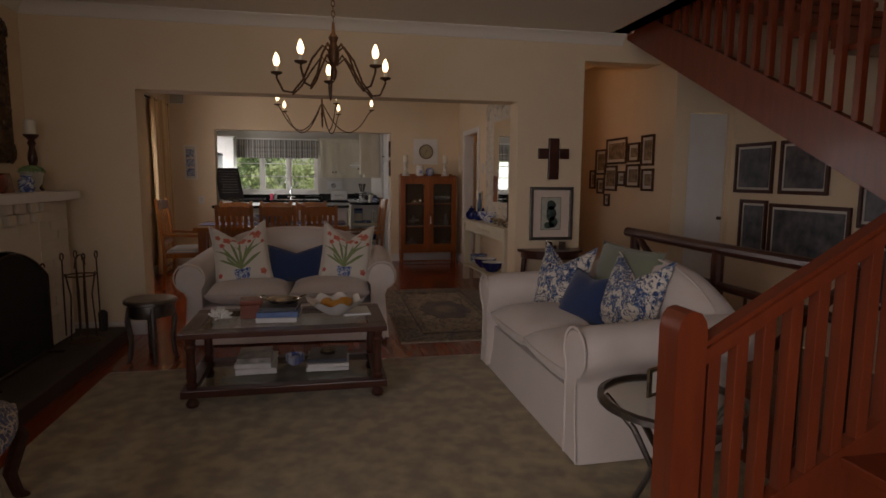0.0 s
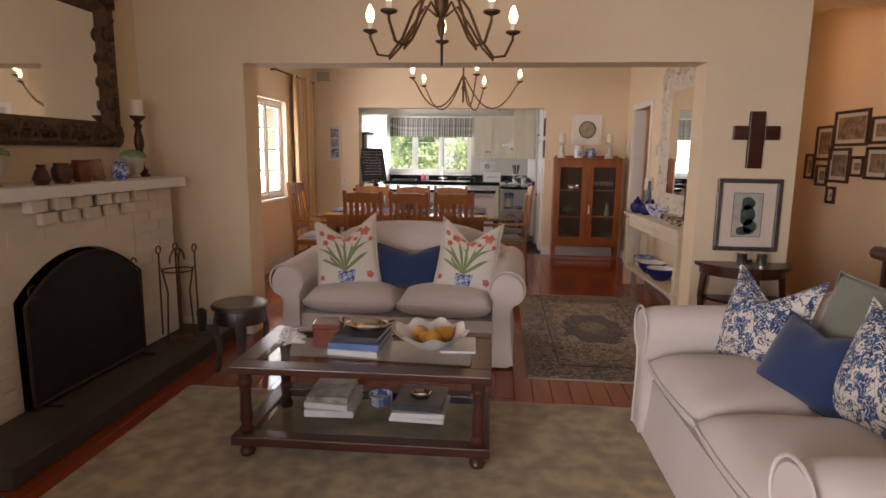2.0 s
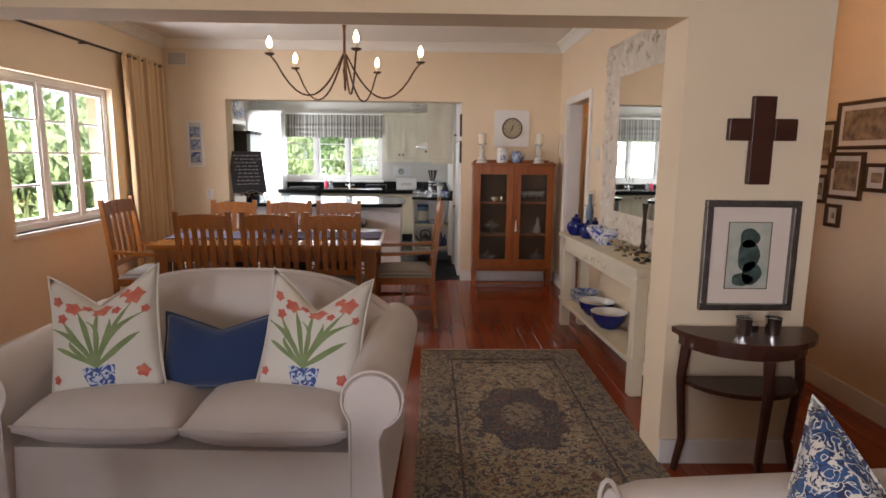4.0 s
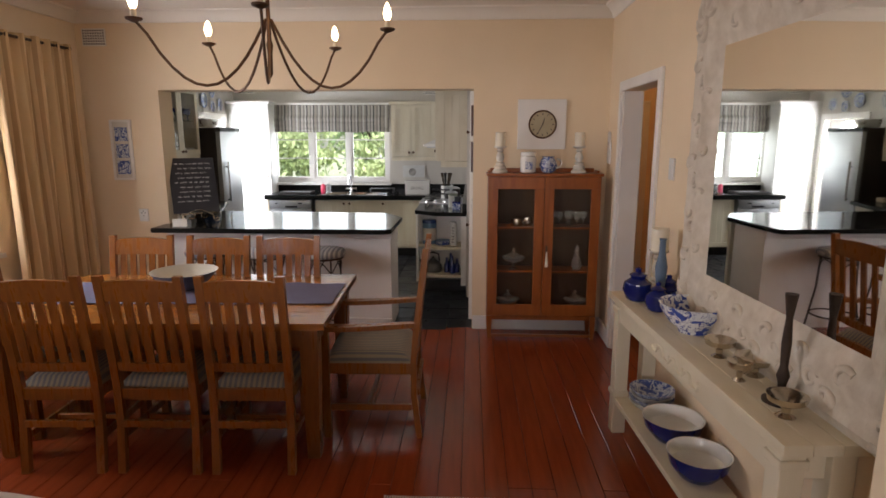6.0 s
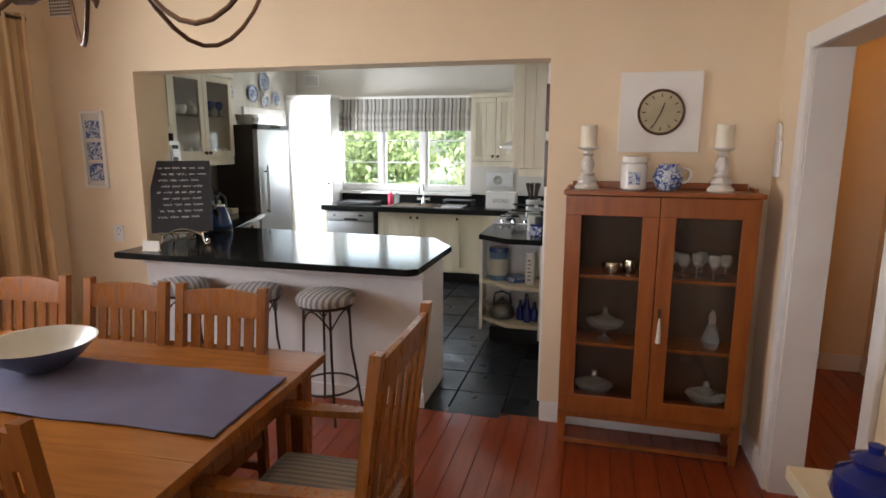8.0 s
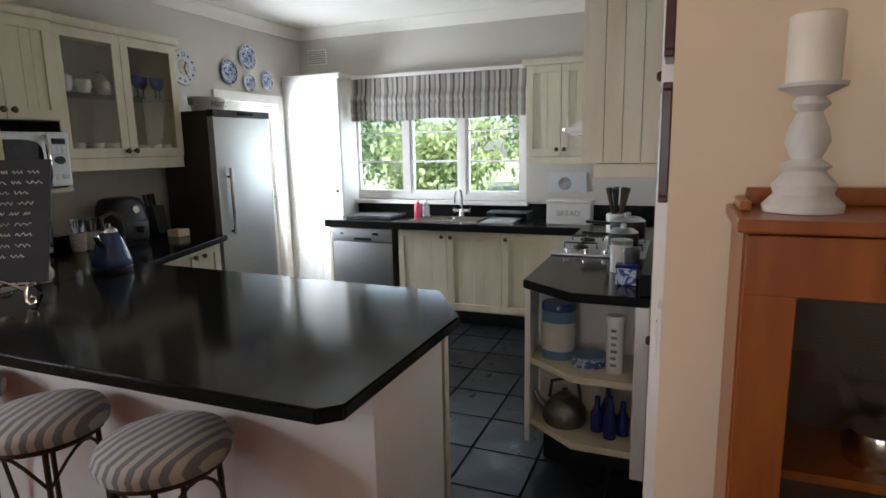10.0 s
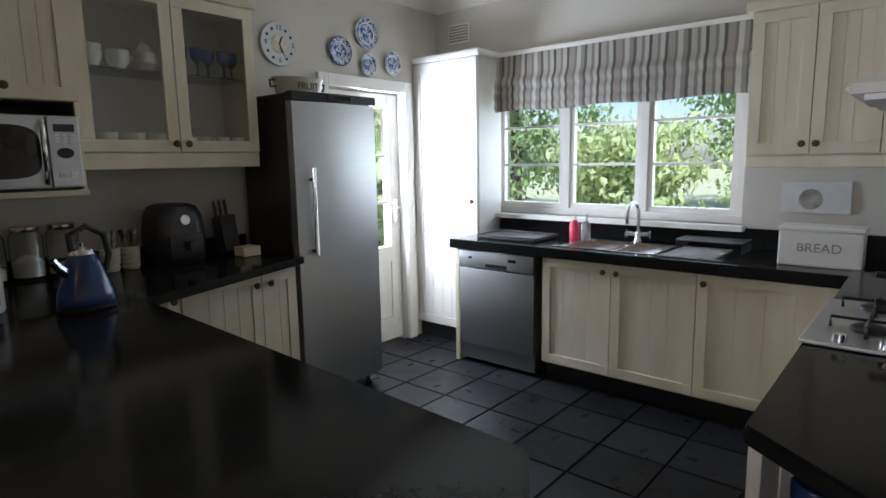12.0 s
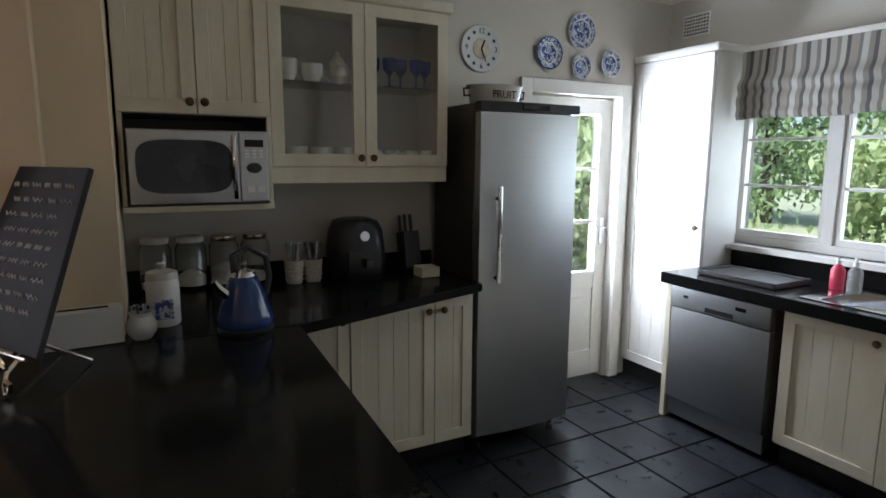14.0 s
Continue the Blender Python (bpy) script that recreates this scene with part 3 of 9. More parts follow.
for z in (1.08, 1.43):
    part("glazing_bar", B(-0.035, -0.008, 0.10, 0.62, z - 0.011, z + 0.011, 0.003), M["trim"], ob)
for z0, z1 in ((0.74, 1.069), (1.091, 1.419), (1.441, 1.78)):
    part("pane", B(-0.024, -0.021, 0.10, 0.62, z0, z1), M["glass"], ob).visible_shadow = False
part("handle_plate", B(0, 0.006, 0.65, 0.69, 0.92, 1.1, 0.002), M["chrome"], ob)
bm = tube(bmesh.new(), [(0.0, 0.67, 1.04), (0.045, 0.67, 1.04), (0.05, 0.655, 1.04), (0.05, 0.57, 1.045)], 0.008)
part("door_handle", bm, M["chrome"], ob, "", True)

# white door in the hall pier
ob = thing("door_cupboard", pose(2.30, -4.38, 0.01), "white painted flush cupboard door", "door")
ob["kind"] = "structure"
part("leaf", B(0.004, 0.396, 0, 0.04, 0, 1.93, 0.004), M["trim"], ob)
part("knob", B(0.34, 0.37, -0.04, 0, 0.95, 0.98, 0.008), M["bronze"], ob)


# ---- outside ----
tagged(part("ground", B(-60, 60, -60, 80, -0.6, -0.30), M["grass"]), "sunlit lawn", "lawn", kind="structure")


def leafy(name, place, radius, height, count, m, label, seed, trunk=True, low=0.0):
    rng = random.Random(seed)
    ob = thing(name, pose(*place), label, "tree" if trunk else "shrub")
    if trunk:
        bm = bmesh.new()
        tube(bm, [(0, 0, -0.1), (0.05, 0.02, height * 0.3), (-0.03, 0.06, height * 0.62)], radius * 0.09, 8, radius * 0.045)
        for k in range(6):
            a = k * 1.05 + rng.random()
            z = height * (0.3 + 0.06 * k)
            tube(bm, [(0, 0, z), (radius * 0.4 * math.cos(a), radius * 0.4 * math.sin(a), z + height * 0.14), (radius * 0.75 * math.cos(a), radius * 0.75 * math.sin(a), z + height * 0.2)], radius * 0.035, 6, radius * 0.01)
        part("trunk", bm, M["bark"], ob, "", True)
    verts, faces = [], []
    clumps = [(rng.uniform(-1, 1), rng.uniform(-1, 1), rng.uniform(low, 1)) for _ in range(26)]
    for k in range(count):
        cx, cy, cz = clumps[rng.randrange(len(clumps))]
        s = 0.34
        x, y, z = (cx * 0.75 + rng.gauss(0, s * 0.55)) * radius, (cy * 0.75 + rng.gauss(0, s * 0.55)) * radius, (0.08 + cz * 0.84 + rng.gauss(0, 0.07)) * height
        q = Euler((rng.uniform(0, 6.3), rng.uniform(0, 6.3), rng.uniform(0, 6.3))).to_matrix()
        l, w = rng.uniform(0.06, 0.13) * 1.2, rng.uniform(0.03, 0.06) * 1.2
        i = len(verts)
        for p in ((-l, 0, 0), (0, -w, 0.012), (l, 0, 0), (0, w, 0.012)):
            v = q @ Vector(p)
            verts.append((x + v.x, y + v.y, max(0.0, z + v.z)))
        faces.append((i, i + 1, i + 2, i + 3))
    me = bpy.data.meshes.new("crown")
    me.from_pydata(verts, [], faces)
    me.materials.append(m)
    c = new("crown", me)
    c.parent = ob
    c["kind"] = "stuff"
    return ob


leafy("shrub", (-5.8, 12.5, -0.3), 1.5, 2.4, 5200, M["leaf"], "pale green leafy garden shrub", 3, False)
leafy("shrub", (-2.4, 15.2, -0.3), 1.7, 2.3, 5200, M["leaf"], "pale green leafy garden shrub", 4, False)
leafy("shrub", (1.0, 14.4, -0.3), 1.6, 2.2, 5200, M["leaf"], "pale green leafy garden shrub", 5, False)
leafy("tree", (-4.5, 20, -0.3), 3.2, 7.0, 9000, M["leafdark"], "dense green garden tree", 6)
leafy("tree", (1.8, 21, -0.3), 3.2, 7.0, 9000, M["leafdark"], "dense green garden tree", 7)
leafy("tree", (-11.5, 17, -0.3), 2.8, 6.0, 9000, M["leafdark"], "dense green garden tree", 8)
leafy("shrub", (-7.0, 6.6, -0.3), 1.5, 3.0, 5200, M["leaf"], "pale green leafy garden shrub", 9, False)
leafy("shrub", (-6.9, 4.2, -0.3), 1.4, 2.8, 5200, M["leaf"], "pale green leafy garden shrub", 10, False)
leafy("tree", (-10.5, -1.0, -0.3), 2.6, 6.0, 9000, M["leafdark"], "dense green garden tree", 11)
leafy("shrub", (-8.0, 0.4, -0.3), 1.4, 2.4, 5200, M["leaf"], "pale green leafy garden shrub", 12, False)
leafy("shrub", (-6.4, 2.2, -0.3), 1.2, 2.3, 4200, M["leaf"], "pale green leafy garden shrub", 13, False)
leafy("tree", (-12.5, 5.5, -0.3), 3.0, 6.5, 9000, M["leafdark"], "dense green garden tree", 14)

# ---- living room ----
def surface(bm, f, nu, nv):
    rows = [[bm.verts.new(f(i / nu, j / nv)) for i in range(nu + 1)] for j in range(nv + 1)]
    for a, b in zip(rows, rows[1:]):
        for i in range(nu):
            bm.faces.new((a[i], a[i + 1], b[i + 1], b[i]))
    return rows


def pillow_point(w, h, t, u, v, side, chop=0.0, lift=0.0):
    """A point of a soft cushion standing upright in x and z, its front towards -y."""
    a, b = 2 * u - 1, 2 * v - 1
    pinch = 1 - 0.07 * (1 - a * a) * abs(b) ** 3, 1 - 0.07 * (1 - b * b) * abs(a) ** 3
    x, z = a * w / 2 * pinch[1], b * h / 2 * pinch[0]
    puff = ((1 - abs(a) ** 2.6) * (1 - abs(b) ** 2.6)) ** 0.62
    if chop:
        z -= chop * max(0.0, b) ** 1.4 * (1 - abs(a)) ** 1.2
    crease = 1 - 0.28 * max(0.0, b) * math.exp(-(a / 0.22) ** 2) * (1 if chop else 0)
    return (x, side * (t / 2 * puff * crease + lift) , z + h / 2)


def pillow_mesh(w, h, t, chop=0.0, n=16):
    bm = bmesh.new()
    for s in (-1, 1):
        surface(bm, lambda u, v: pillow_point(w, h, t, u, v, s, chop), n, n)
    bmesh.ops.remove_doubles(bm, verts=bm.verts, dist=0.0008)
    return bm


def pillow(m, w, h, t, material, label, chop=0.06, piping=None, group=""):
    ob = thing("cushion", m, label, "cushion", group)
    part("cover", pillow_mesh(w, h, t, chop), material, ob, "", True, 180)
    edge = [(0, k / 12) for k in range(12)] + [(k / 12, 1) for k in range(12)] + [(1, 1 - k / 12) for k in range(12)] + [(1 - k / 12, 0) for k in range(13)]
    part("piping", tube(bmesh.new(), [pillow_point(w, h, t, u, v, 1, chop) for u, v in edge], 0.005, 6), piping or material, ob, "", True)
    return ob


def flower_print(ob, w, h, t, chop, mirror=1):
    """A blue pot with green stems and coral blooms, printed on a cushion's front."""
    def at(u, v, k=0.0022):
        return pillow_point(w, h, t, 0.5 + mirror * (u - 0.5), v, -1, chop, k)

    def blob(cu, cv, ru, rv, wob, n=14, k=0.0022):
        bm = bmesh.new()
        c = bm.verts.new(at(cu, cv, k + 0.002))
        ring = [bm.verts.new(at(cu + ru * (1 + wob * math.cos(5 * a)) * math.cos(a), cv + rv * (1 + wob * math.cos(5 * a)) * math.sin(a), k)) for a in (2 * math.pi * i / n for i in range(n))]
        for i in range(n):
            bm.faces.new((c, ring[i], ring[(i + 1) % n]))
        return bm

    def strip(pts, w0, w1, k=0.003):
        bm = bmesh.new()
        vs = []
        for i, (u, v) in enumerate(pts):
            j = min(i + 1, len(pts) - 1)
            i0 = max(j - 1, 0)
            du, dv = pts[j][0] - pts[i0][0], pts[j][1] - pts[i0][1]
            d = math.hypot(du, dv) or 1
            f = i / (len(pts) - 1)
            q = (w0 + (w1 - w0) * f) * (0.35 + 1.3 * math.sin(math.pi * min(1, f + 0.12)))
            vs.append((bm.verts.new(at(u - dv / d * q, v + du / d * q, k)), bm.verts.new(at(u + dv / d * q, v - du / d * q, k))))
        for a, b in zip(vs, vs[1:]):
            bm.faces.new((a[0], a[1], b[1], b[0]))
        return bm

    bm = bmesh.new()
    grid = surface(bm, lambda u, v: at(0.34 + 0.30 * u + (0.04 * (1 - v) * (1 - 2 * u)), 0.05 + 0.17 * v), 8, 4)
    part("print", bm, M["blueprint"], ob, "blue pot print")
    for k, (u1, v1, bend) in enumerate(((0.20, 0.62, -0.2), (0.34, 0.72, -0.05), (0.50, 0.74, 0.04), (0.62, 0.60, 0.2), (0.80, 0.72, 0.12), (0.86, 0.45, 0.3), (0.12, 0.40, -0.3), (0.70, 0.34, 0.25), (0.28, 0.44, -0.35), (0.92, 0.62, -0.15), (0.42, 0.60, 0.22), (0.06, 0.56, 0.1))):
        pts = []
        for i in range(9):
            f = i / 8
            pts.append((0.48 + (u1 - 0.48) * f + bend * 0.25 * math.sin(math.pi * f), 0.21 + (v1 - 0.21) * f ** 0.8 + 0.04 * math.sin(math.pi * f)))
        part("print", strip(pts, (0.008, 0.013)[k % 2], 0.016), M["leafprint"], ob, "green leaf print")
    for k, (u, v, r) in enumerate(((0.30, 0.76, 0.075), (0.55, 0.74, 0.085), (0.83, 0.78, 0.08), (0.20, 0.64, 0.05), (0.68, 0.68, 0.04), (0.86, 0.14, 0.055), (0.10, 0.15, 0.04), (0.42, 0.80, 0.045), (0.74, 0.86, 0.05), (0.14, 0.80, 0.05), (0.92, 0.64, 0.035))):
        part("print", blob(u, v, r, r * 0.92, 0.24, k=0.0045), M["redprint"], ob, "coral flower print")


def sofa(m, label, W=1.76, D=0.92):
    ob = thing("sofa", m, label, "sofa")
    hw, hd = W / 2, D / 2
    # skirted base, flaring to the floor
    bm = bmesh.new()
    rings = []
    for z, o in ((0.0, 0.03), (0.02, 0.028), (0.16, 0.008), (0.30, 0.0)):
        rings.append([(x * (hw - 0.12 + o), y * (hd - 0.05 + o), z) for x, y in ((-1, -1), (-0.5, -1), (0, -1), (0.5, -1), (1, -1), (1, 0), (1, 1), (0, 1), (-1, 1), (-1, 0))])
    ring_loft(bm, rings)
    bmesh.ops.bevel(bm, geom=[e for e in bm.edges if e.calc_face_angle(0) > 0.6], offset=0.012, segments=2, affect="EDGES")
    part("skirt", bm, M["linen"], ob, "", True)
    # back with an arched top
    bm = bmesh.new()
    n = 24
    rings = []
    for i in range(n + 1):
        a = 2 * i / n - 1
        x = a * (hw - 0.11)
        top = 0.66 + 0.205 * (1 - abs(a) ** 3)
        y1, y0 = hd - 0.02, hd - 0.25
        rings.append([(x, y1, 0.04), (x, y0 - 0.02, 0.3), (x, y0 - 0.015, 0.5), (x, y0 + 0.03, top - 0.10), (x, y0 + 0.06, top - 0.03), (x, y0 + 0.11, top), (x, y1 - 0.06, top - 0.005), (x, y1 - 0.01, top - 0.05), (x, y1, top - 0.14)])
    ring_loft(bm, rings)
    part("backrest", bm, M["linen"], ob, "", True, 60)
    # rolled arms
    for s in (-1, 1):
        bm = bmesh.new()
        prof = [(0.0, 0.02), (0.0, 0.45)]
        prof += [(0.085 + 0.115 * math.cos(radians(a)), 0.535 + 0.115 * math.sin(radians(a))) for a in range(200, -75, -18)]
        prof += [(0.105, 0.38), (0.115, 0.2), (0.135, 0.02)]
        rings = []
        for i in range(13):
            f = i / 12
            y = -hd + 0.0 + f * (D - 0.04)
            k = 1 - 0.10 * math.exp(-(f / 0.04))
            rings.append([(s * (hw - 0.20 + (p[0] - 0.06) * k + 0.06), y, 0.02 + (p[1] - 0.02) * (1 - 0.03 * math.exp(-f / 0.04) + 0.05 * f)) for p in prof])
        ring_loft(bm, rings)
        part("arm", bm, M["linen"], ob, "", True, 50)
        rim = [(s * (hw - 0.20 + p[0]), -hd - 0.002, p[1]) for p in prof]
        part("piping", tube(bmesh.new(), rim, 0.006, 6), M["linen"], ob, "", True)
    # two loose seat cushions
    cw = (W - 0.42) / 2
    for s in (-1, 1):
        bm = bmesh.new()
        for sd in (-1, 1):
            def f(u, v, sd=sd):
                a, b = 2 * u - 1, 2 * v - 1
                puff = ((1 - abs(a) ** 5) * (1 - abs(b) ** 5)) ** 0.5
                y = -hd + 0.02 + (v) * (D - 0.30)
                edge = 1 + 0.012 * math.cos(3 * a)
                return (s * cw / 2 + a * (cw / 2 - 0.004) * edge, y - 0.02 * (1 - a * a) * (1 - v), 0.385 + sd * (0.012 + 0.075 * puff) + (0.03 * (1 - a * a) * (1 - b * b) if sd > 0 else 0))
            surface(bm, f, 18, 14)
        bmesh.ops.remove_doubles(bm, verts=bm.verts, dist=0.0005)
        edge_loop = [e for e in bm.edges if e.is_boundary]
        bmesh.ops.bridge_loops(bm, edges=edge_loop) if edge_loop else None
        cush = part("seat_cushion", bm, M["linen"], ob, "", True, 70)
        pts = [(s * cw / 2 + a * (cw / 2 - 0.004), -hd + 0.018 - 0.02 * (1 - a * a), 0.40) for a in (i / 6 - 1 for i in range(13))]
        part("piping", tube(bmesh.new(), pts, 0.005, 6), M["linen"], cush, "", True)
    part("back_piping", tube(bmesh.new(), [((2 * i / 20 - 1) * (hw - 0.14), hd - 0.17, 0.666 + 0.205 * (1 - abs(2 * i / 20 - 1) ** 3)) for i in range(21)], 0.006, 6), M["linen"], ob, "", True)
    return ob


sofa(pose(-1.275, -4.16, 0.012, 0, 0, -2), "oatmeal linen two-seater sofa with rolled arms and arched back", 1.71)
sofa(pose(0.58, -6.14, 0.012, 0, 0, -89), "oatmeal linen two-seater sofa backing onto the stair railing", 1.72)

c = pillow(pose(-1.645, -4.40, 0.468, -18, -7, 4), 0.45, 0.51, 0.17, M["cushion"], "white cushion printed with coral flowers in a blue pot", 0.15, group="flower cushions")
flower_print(c, 0.45, 0.51, 0.17, 0.15, 1)
c = pillow(pose(-0.85, -4.40, 0.468, -18, 5, -6), 0.43, 0.50, 0.17, M["cushion"], "white cushion printed with coral flowers in a blue pot", 0.15, group="flower cushions")
flower_print(c, 0.43, 0.50, 0.17, 0.15, 1)
pillow(pose(-1.24, -4.33, 0.455, -24, 0, 0), 0.50, 0.33, 0.15, M["blue"], "plain navy linen cushion", 0.07)
pillow(pose(0.53, -5.64, 0.462, -22, 0, -62), 0.43, 0.45, 0.17, M["damask"], "blue and cream damask print cushion", 0.15, group="damask cushions")
pillow(pose(0.655, -6.33, 0.462, -20, 0, -80), 0.47, 0.46, 0.17, M["damask"], "blue and cream damask print cushion", 0.15, group="damask cushions")
pillow(pose(0.54, -6.03, 0.455, -34, 0, -66), 0.42, 0.36, 0.17, M["blue"], "plain navy linen cushion", 0.06)
pillow(pose(0.77, -6.02, 0.47, -14, 0, -88), 0.70, 0.46, 0.16, M["green"], "large plain sage green cushion", 0.0)


def rug(name, x0, x1, y0, y1, z, m, label, border=None, medallion=None):
    ob = thing(name, pose((x0 + x1) / 2, (y0 + y1) / 2, z), label, "rug")
    a, b = (x1 - x0) / 2, (y1 - y0) / 2
    rng = random.Random(5)
    bm = bmesh.new()

    def f(u, v):
        e = 0.006 * math.sin(9 * u + 3 * v) if u in (0, 1) else 0
        return ((2 * u - 1) * a + e, (2 * v - 1) * b + 0.004 * math.sin(11 * u), 0.009 + 0.0015 * math.sin(13 * u) * math.sin(17 * v))
    surface(bm, f, 24, 24)
    geo = bmesh.ops.extrude_face_region(bm, geom=list(bm.faces))
    for v in geo["geom"]:
        if isinstance(v, bmesh.types.BMVert):
            v.co.z = 0.0
    part("field", bm, m, ob)
    if border:
        for k, (o, w, mm) in enumerate(border):
            for q in ((-a + o, a - o, -b + o, -b + o + w), (-a + o, a - o, b - o - w, b - o), (-a + o, -a + o + w, -b + o + w, b - o - w), (a - o - w, a - o, -b + o + w, b - o - w)):
                part("border", B(*q, 0.008, 0.0125 + 0.0004 * k), mm, ob)
    if medallion:
        bm = bmesh.new()
        lathe(bm, [(0.30, 0.009), (0.30, 0.0128)], 40, sx=0.8, sy=1.3)
        for v in bm.verts:
            t = math.atan2(v.co.y, v.co.x)
            v.co.x *= 1 + 0.09 * math.cos(10 * t)
            v.co.y *= 1 + 0.09 * math.cos(10 * t)
        part("medallion", bm, medallion, ob)
        part("medallion_core", lathe(bmesh.new(), [(0.13, 0.009), (0.13, 0.0136)], 24, sx=0.9, sy=1.3), M["persianb"], ob)
    for s in (-1, 1):
        bm = bmesh.new()
        k = int(2 * a / 0.012)
        for i in range(k):
            x = -a + (i + 0.5) * 2 * a / k
            j = rng.uniform(-0.003, 0.003)
            box(bm, x - 0.003, x + 0.003, *sorted((s * b, s * (b + 0.028 + j))), 0.001, 0.005)
        part("fringe", bm, M["paper"], ob)
    return ob


rug("carpet", -2.44, 0.95, -9.3, -5.16, 0.0, M["rug"], "large worn cream and olive wool carpet")
rug("persian_rug", -0.41, 0.76, -4.74, -2.50, 0.0, M["persian"], "dark patterned persian rug with a medallion",
    ((0.02, 0.012, M["persianb"]), (0.05, 0.15, M["persianb"]), (0.215, 0.014, M["persianm"]), (0.24, 0.045, M["persianb"])), M["persianm"])


def turned(prof, n=14):
    return lathe(bmesh.new(), prof, n)


def coffee_table():
    x0, x1, y0, y1 = -1.80, -0.635, -5.95, -5.32
    cx, cy, a, b = (x0 + x1) / 2, (y0 + y1) / 2, (x1 - x0) / 2, (y1 - y0) / 2
    ob = thing("coffee_table", pose(cx, cy, 0.012, 0, 0, 0.8), "dark mahogany coffee table with glass top and glass shelf", "coffee table")
    for z, w, h in ((0.415, 0.095, 0.035), (0.075, 0.075, 0.045)):
        nm = "top_rail" if z > 0.3 else "shelf_rail"
        for q in ((-a, a, -b, -b + w), (-a, a, b - w, b), (-a, -a + w, -b + w, b - w), (a - w, a, -b + w, b - w)):
            part(nm, B(*q, z, z + h, 0.006), M["darkwood"], ob)
        part("glass_top" if z > 0.3 else "glass_shelf", B(-a + w - 0.008, a - w + 0.008, -b + w - 0.008, b - w + 0.008, z + h - 0.012, z + h - 0.004), M["tableglass"], ob, "green-tinted glass panel")
    for sx in (-1, 1):
        for sy in (-1, 1):
            leg = part("leg", lathe(bmesh.new(), [(0.022, 0.05), (0.030, 0.12), (0.036, 0.14), (0.024, 0.155), (0.030, 0.19), (0.026, 0.24), (0.024, 0.32), (0.030, 0.345), (0.036, 0.36), (0.028, 0.375), (0.034, 0.415)], 14, (sx * (a - 0.055), sy * (b - 0.055), 0)), M["darkwood"], ob, "", True)
            part("foot", lathe(bmesh.new(), [(0.012, 0), (0.032, 0.012), (0.038, 0.03), (0.03, 0.048), (0.02, 0.06), (0.02, 0.075)], 14, (sx * (a - 0.055), sy * (b - 0.055), 0)), M["darkwood"], leg, "", True)
    return ob


coffee_table()
TZ, SZ = 0.462, 0.132


def book(x, y, z, w, d, h, rz, m, label, page=True):
    ob = thing("book", pose(x, y, z, 0, 0, rz), label, "book")
    part("cover", B(-w / 2, w / 2, -d / 2, d / 2, 0, 0.003), m, ob)
    part("cover", B(-w / 2, w / 2, -d / 2, d / 2, h - 0.003, h), m, ob)
    part("spine", B(-w / 2, w / 2, -d / 2 - 0.002, -d / 2 + 0.002, 0.003, h - 0.003), m, ob)
    part("page_block", B(-w / 2 + 0.004, w / 2 - 0.004, -d / 2 + 0.002, d / 2 - 0.004, 0.003, h - 0.003), M["paper"], ob)
    return ob


M["bookblue"] = mat("blue_book_cloth", (0.05, 0.11, 0.30), 0.4, var=(0.14, 0.22, 0.42), scale=9)
M["bookwhite"] = mat("white_book_jacket", (0.66, 0.66, 0.64), 0.35, var=(0.5, 0.5, 0.48), scale=9)
M["bookgrey"] = mat("grey_book_jacket", (0.14, 0.13, 0.12), 0.4, var=(0.4, 0.38, 0.34), scale=14, amount=0.7)
M["bookdark"] = mat("dark_book_jacket", (0.03, 0.035, 0.045), 0.35, var=(0.06, 0.06, 0.07), scale=9)
book(-1.27, -5.62, TZ, 0.24, 0.29, 0.028, -4, M["bookwhite"], "white hardback book under a blue book")
book(-1.27, -5.62, TZ + 0.029, 0.24, 0.28, 0.03, -2, M["bookblue"], "blue hardback book in a stack on the coffee table")
book(-1.265, -5.60, TZ + 0.060, 0.22, 0.26, 0.022, -5, M["bookdark"], "dark hardback book in a stack on the coffee table")
ob = thing("silver_tray", pose(-1.25, -5.58, TZ + 0.083, 0, 0, -5), "small ornate silver tray with handles on books", "tray")
part("dish", lathe(bmesh.new(), [(0.005, 0.002), (0.085, 0.003), (0.1, 0.02), (0.112, 0.024), (0.112, 0.028), (0.098, 0.025), (0.083, 0.008), (0.004, 0.007)], 28, sx=1.0, sy=0.78), M["silver"], ob, "", True)
for s in (-1, 1):
    part("handle", tube(bmesh.new(), [(s * 0.09, -0.05, 0.024), (s * 0.13, -0.035, 0.04), (s * 0.14, 0, 0.045), (s * 0.13, 0.035, 0.04), (s * 0.09, 0.05, 0.024)], 0.005, 6), M["silver"], ob, "", True)
    part("foot", lathe(bmesh.new(), [(0.004, 0), (0.01, 0.002), (0.006, 0.006)], 8, (s * 0.06, 0, -0.004)), M["silver"], ob)

ob = thing("wooden_box", pose(-1.445, -5.58, TZ, 0, 0, 6), "small reddish-brown wooden box", "box")
part("body", B(-0.065, 0.065, -0.065, 0.065, 0, 0.085, 0.004), M["stairwood"], ob)
part("lid", B(-0.068, 0.068, -0.068, 0.068, 0.087, 0.115, 0.005), M["stairwood"], ob)

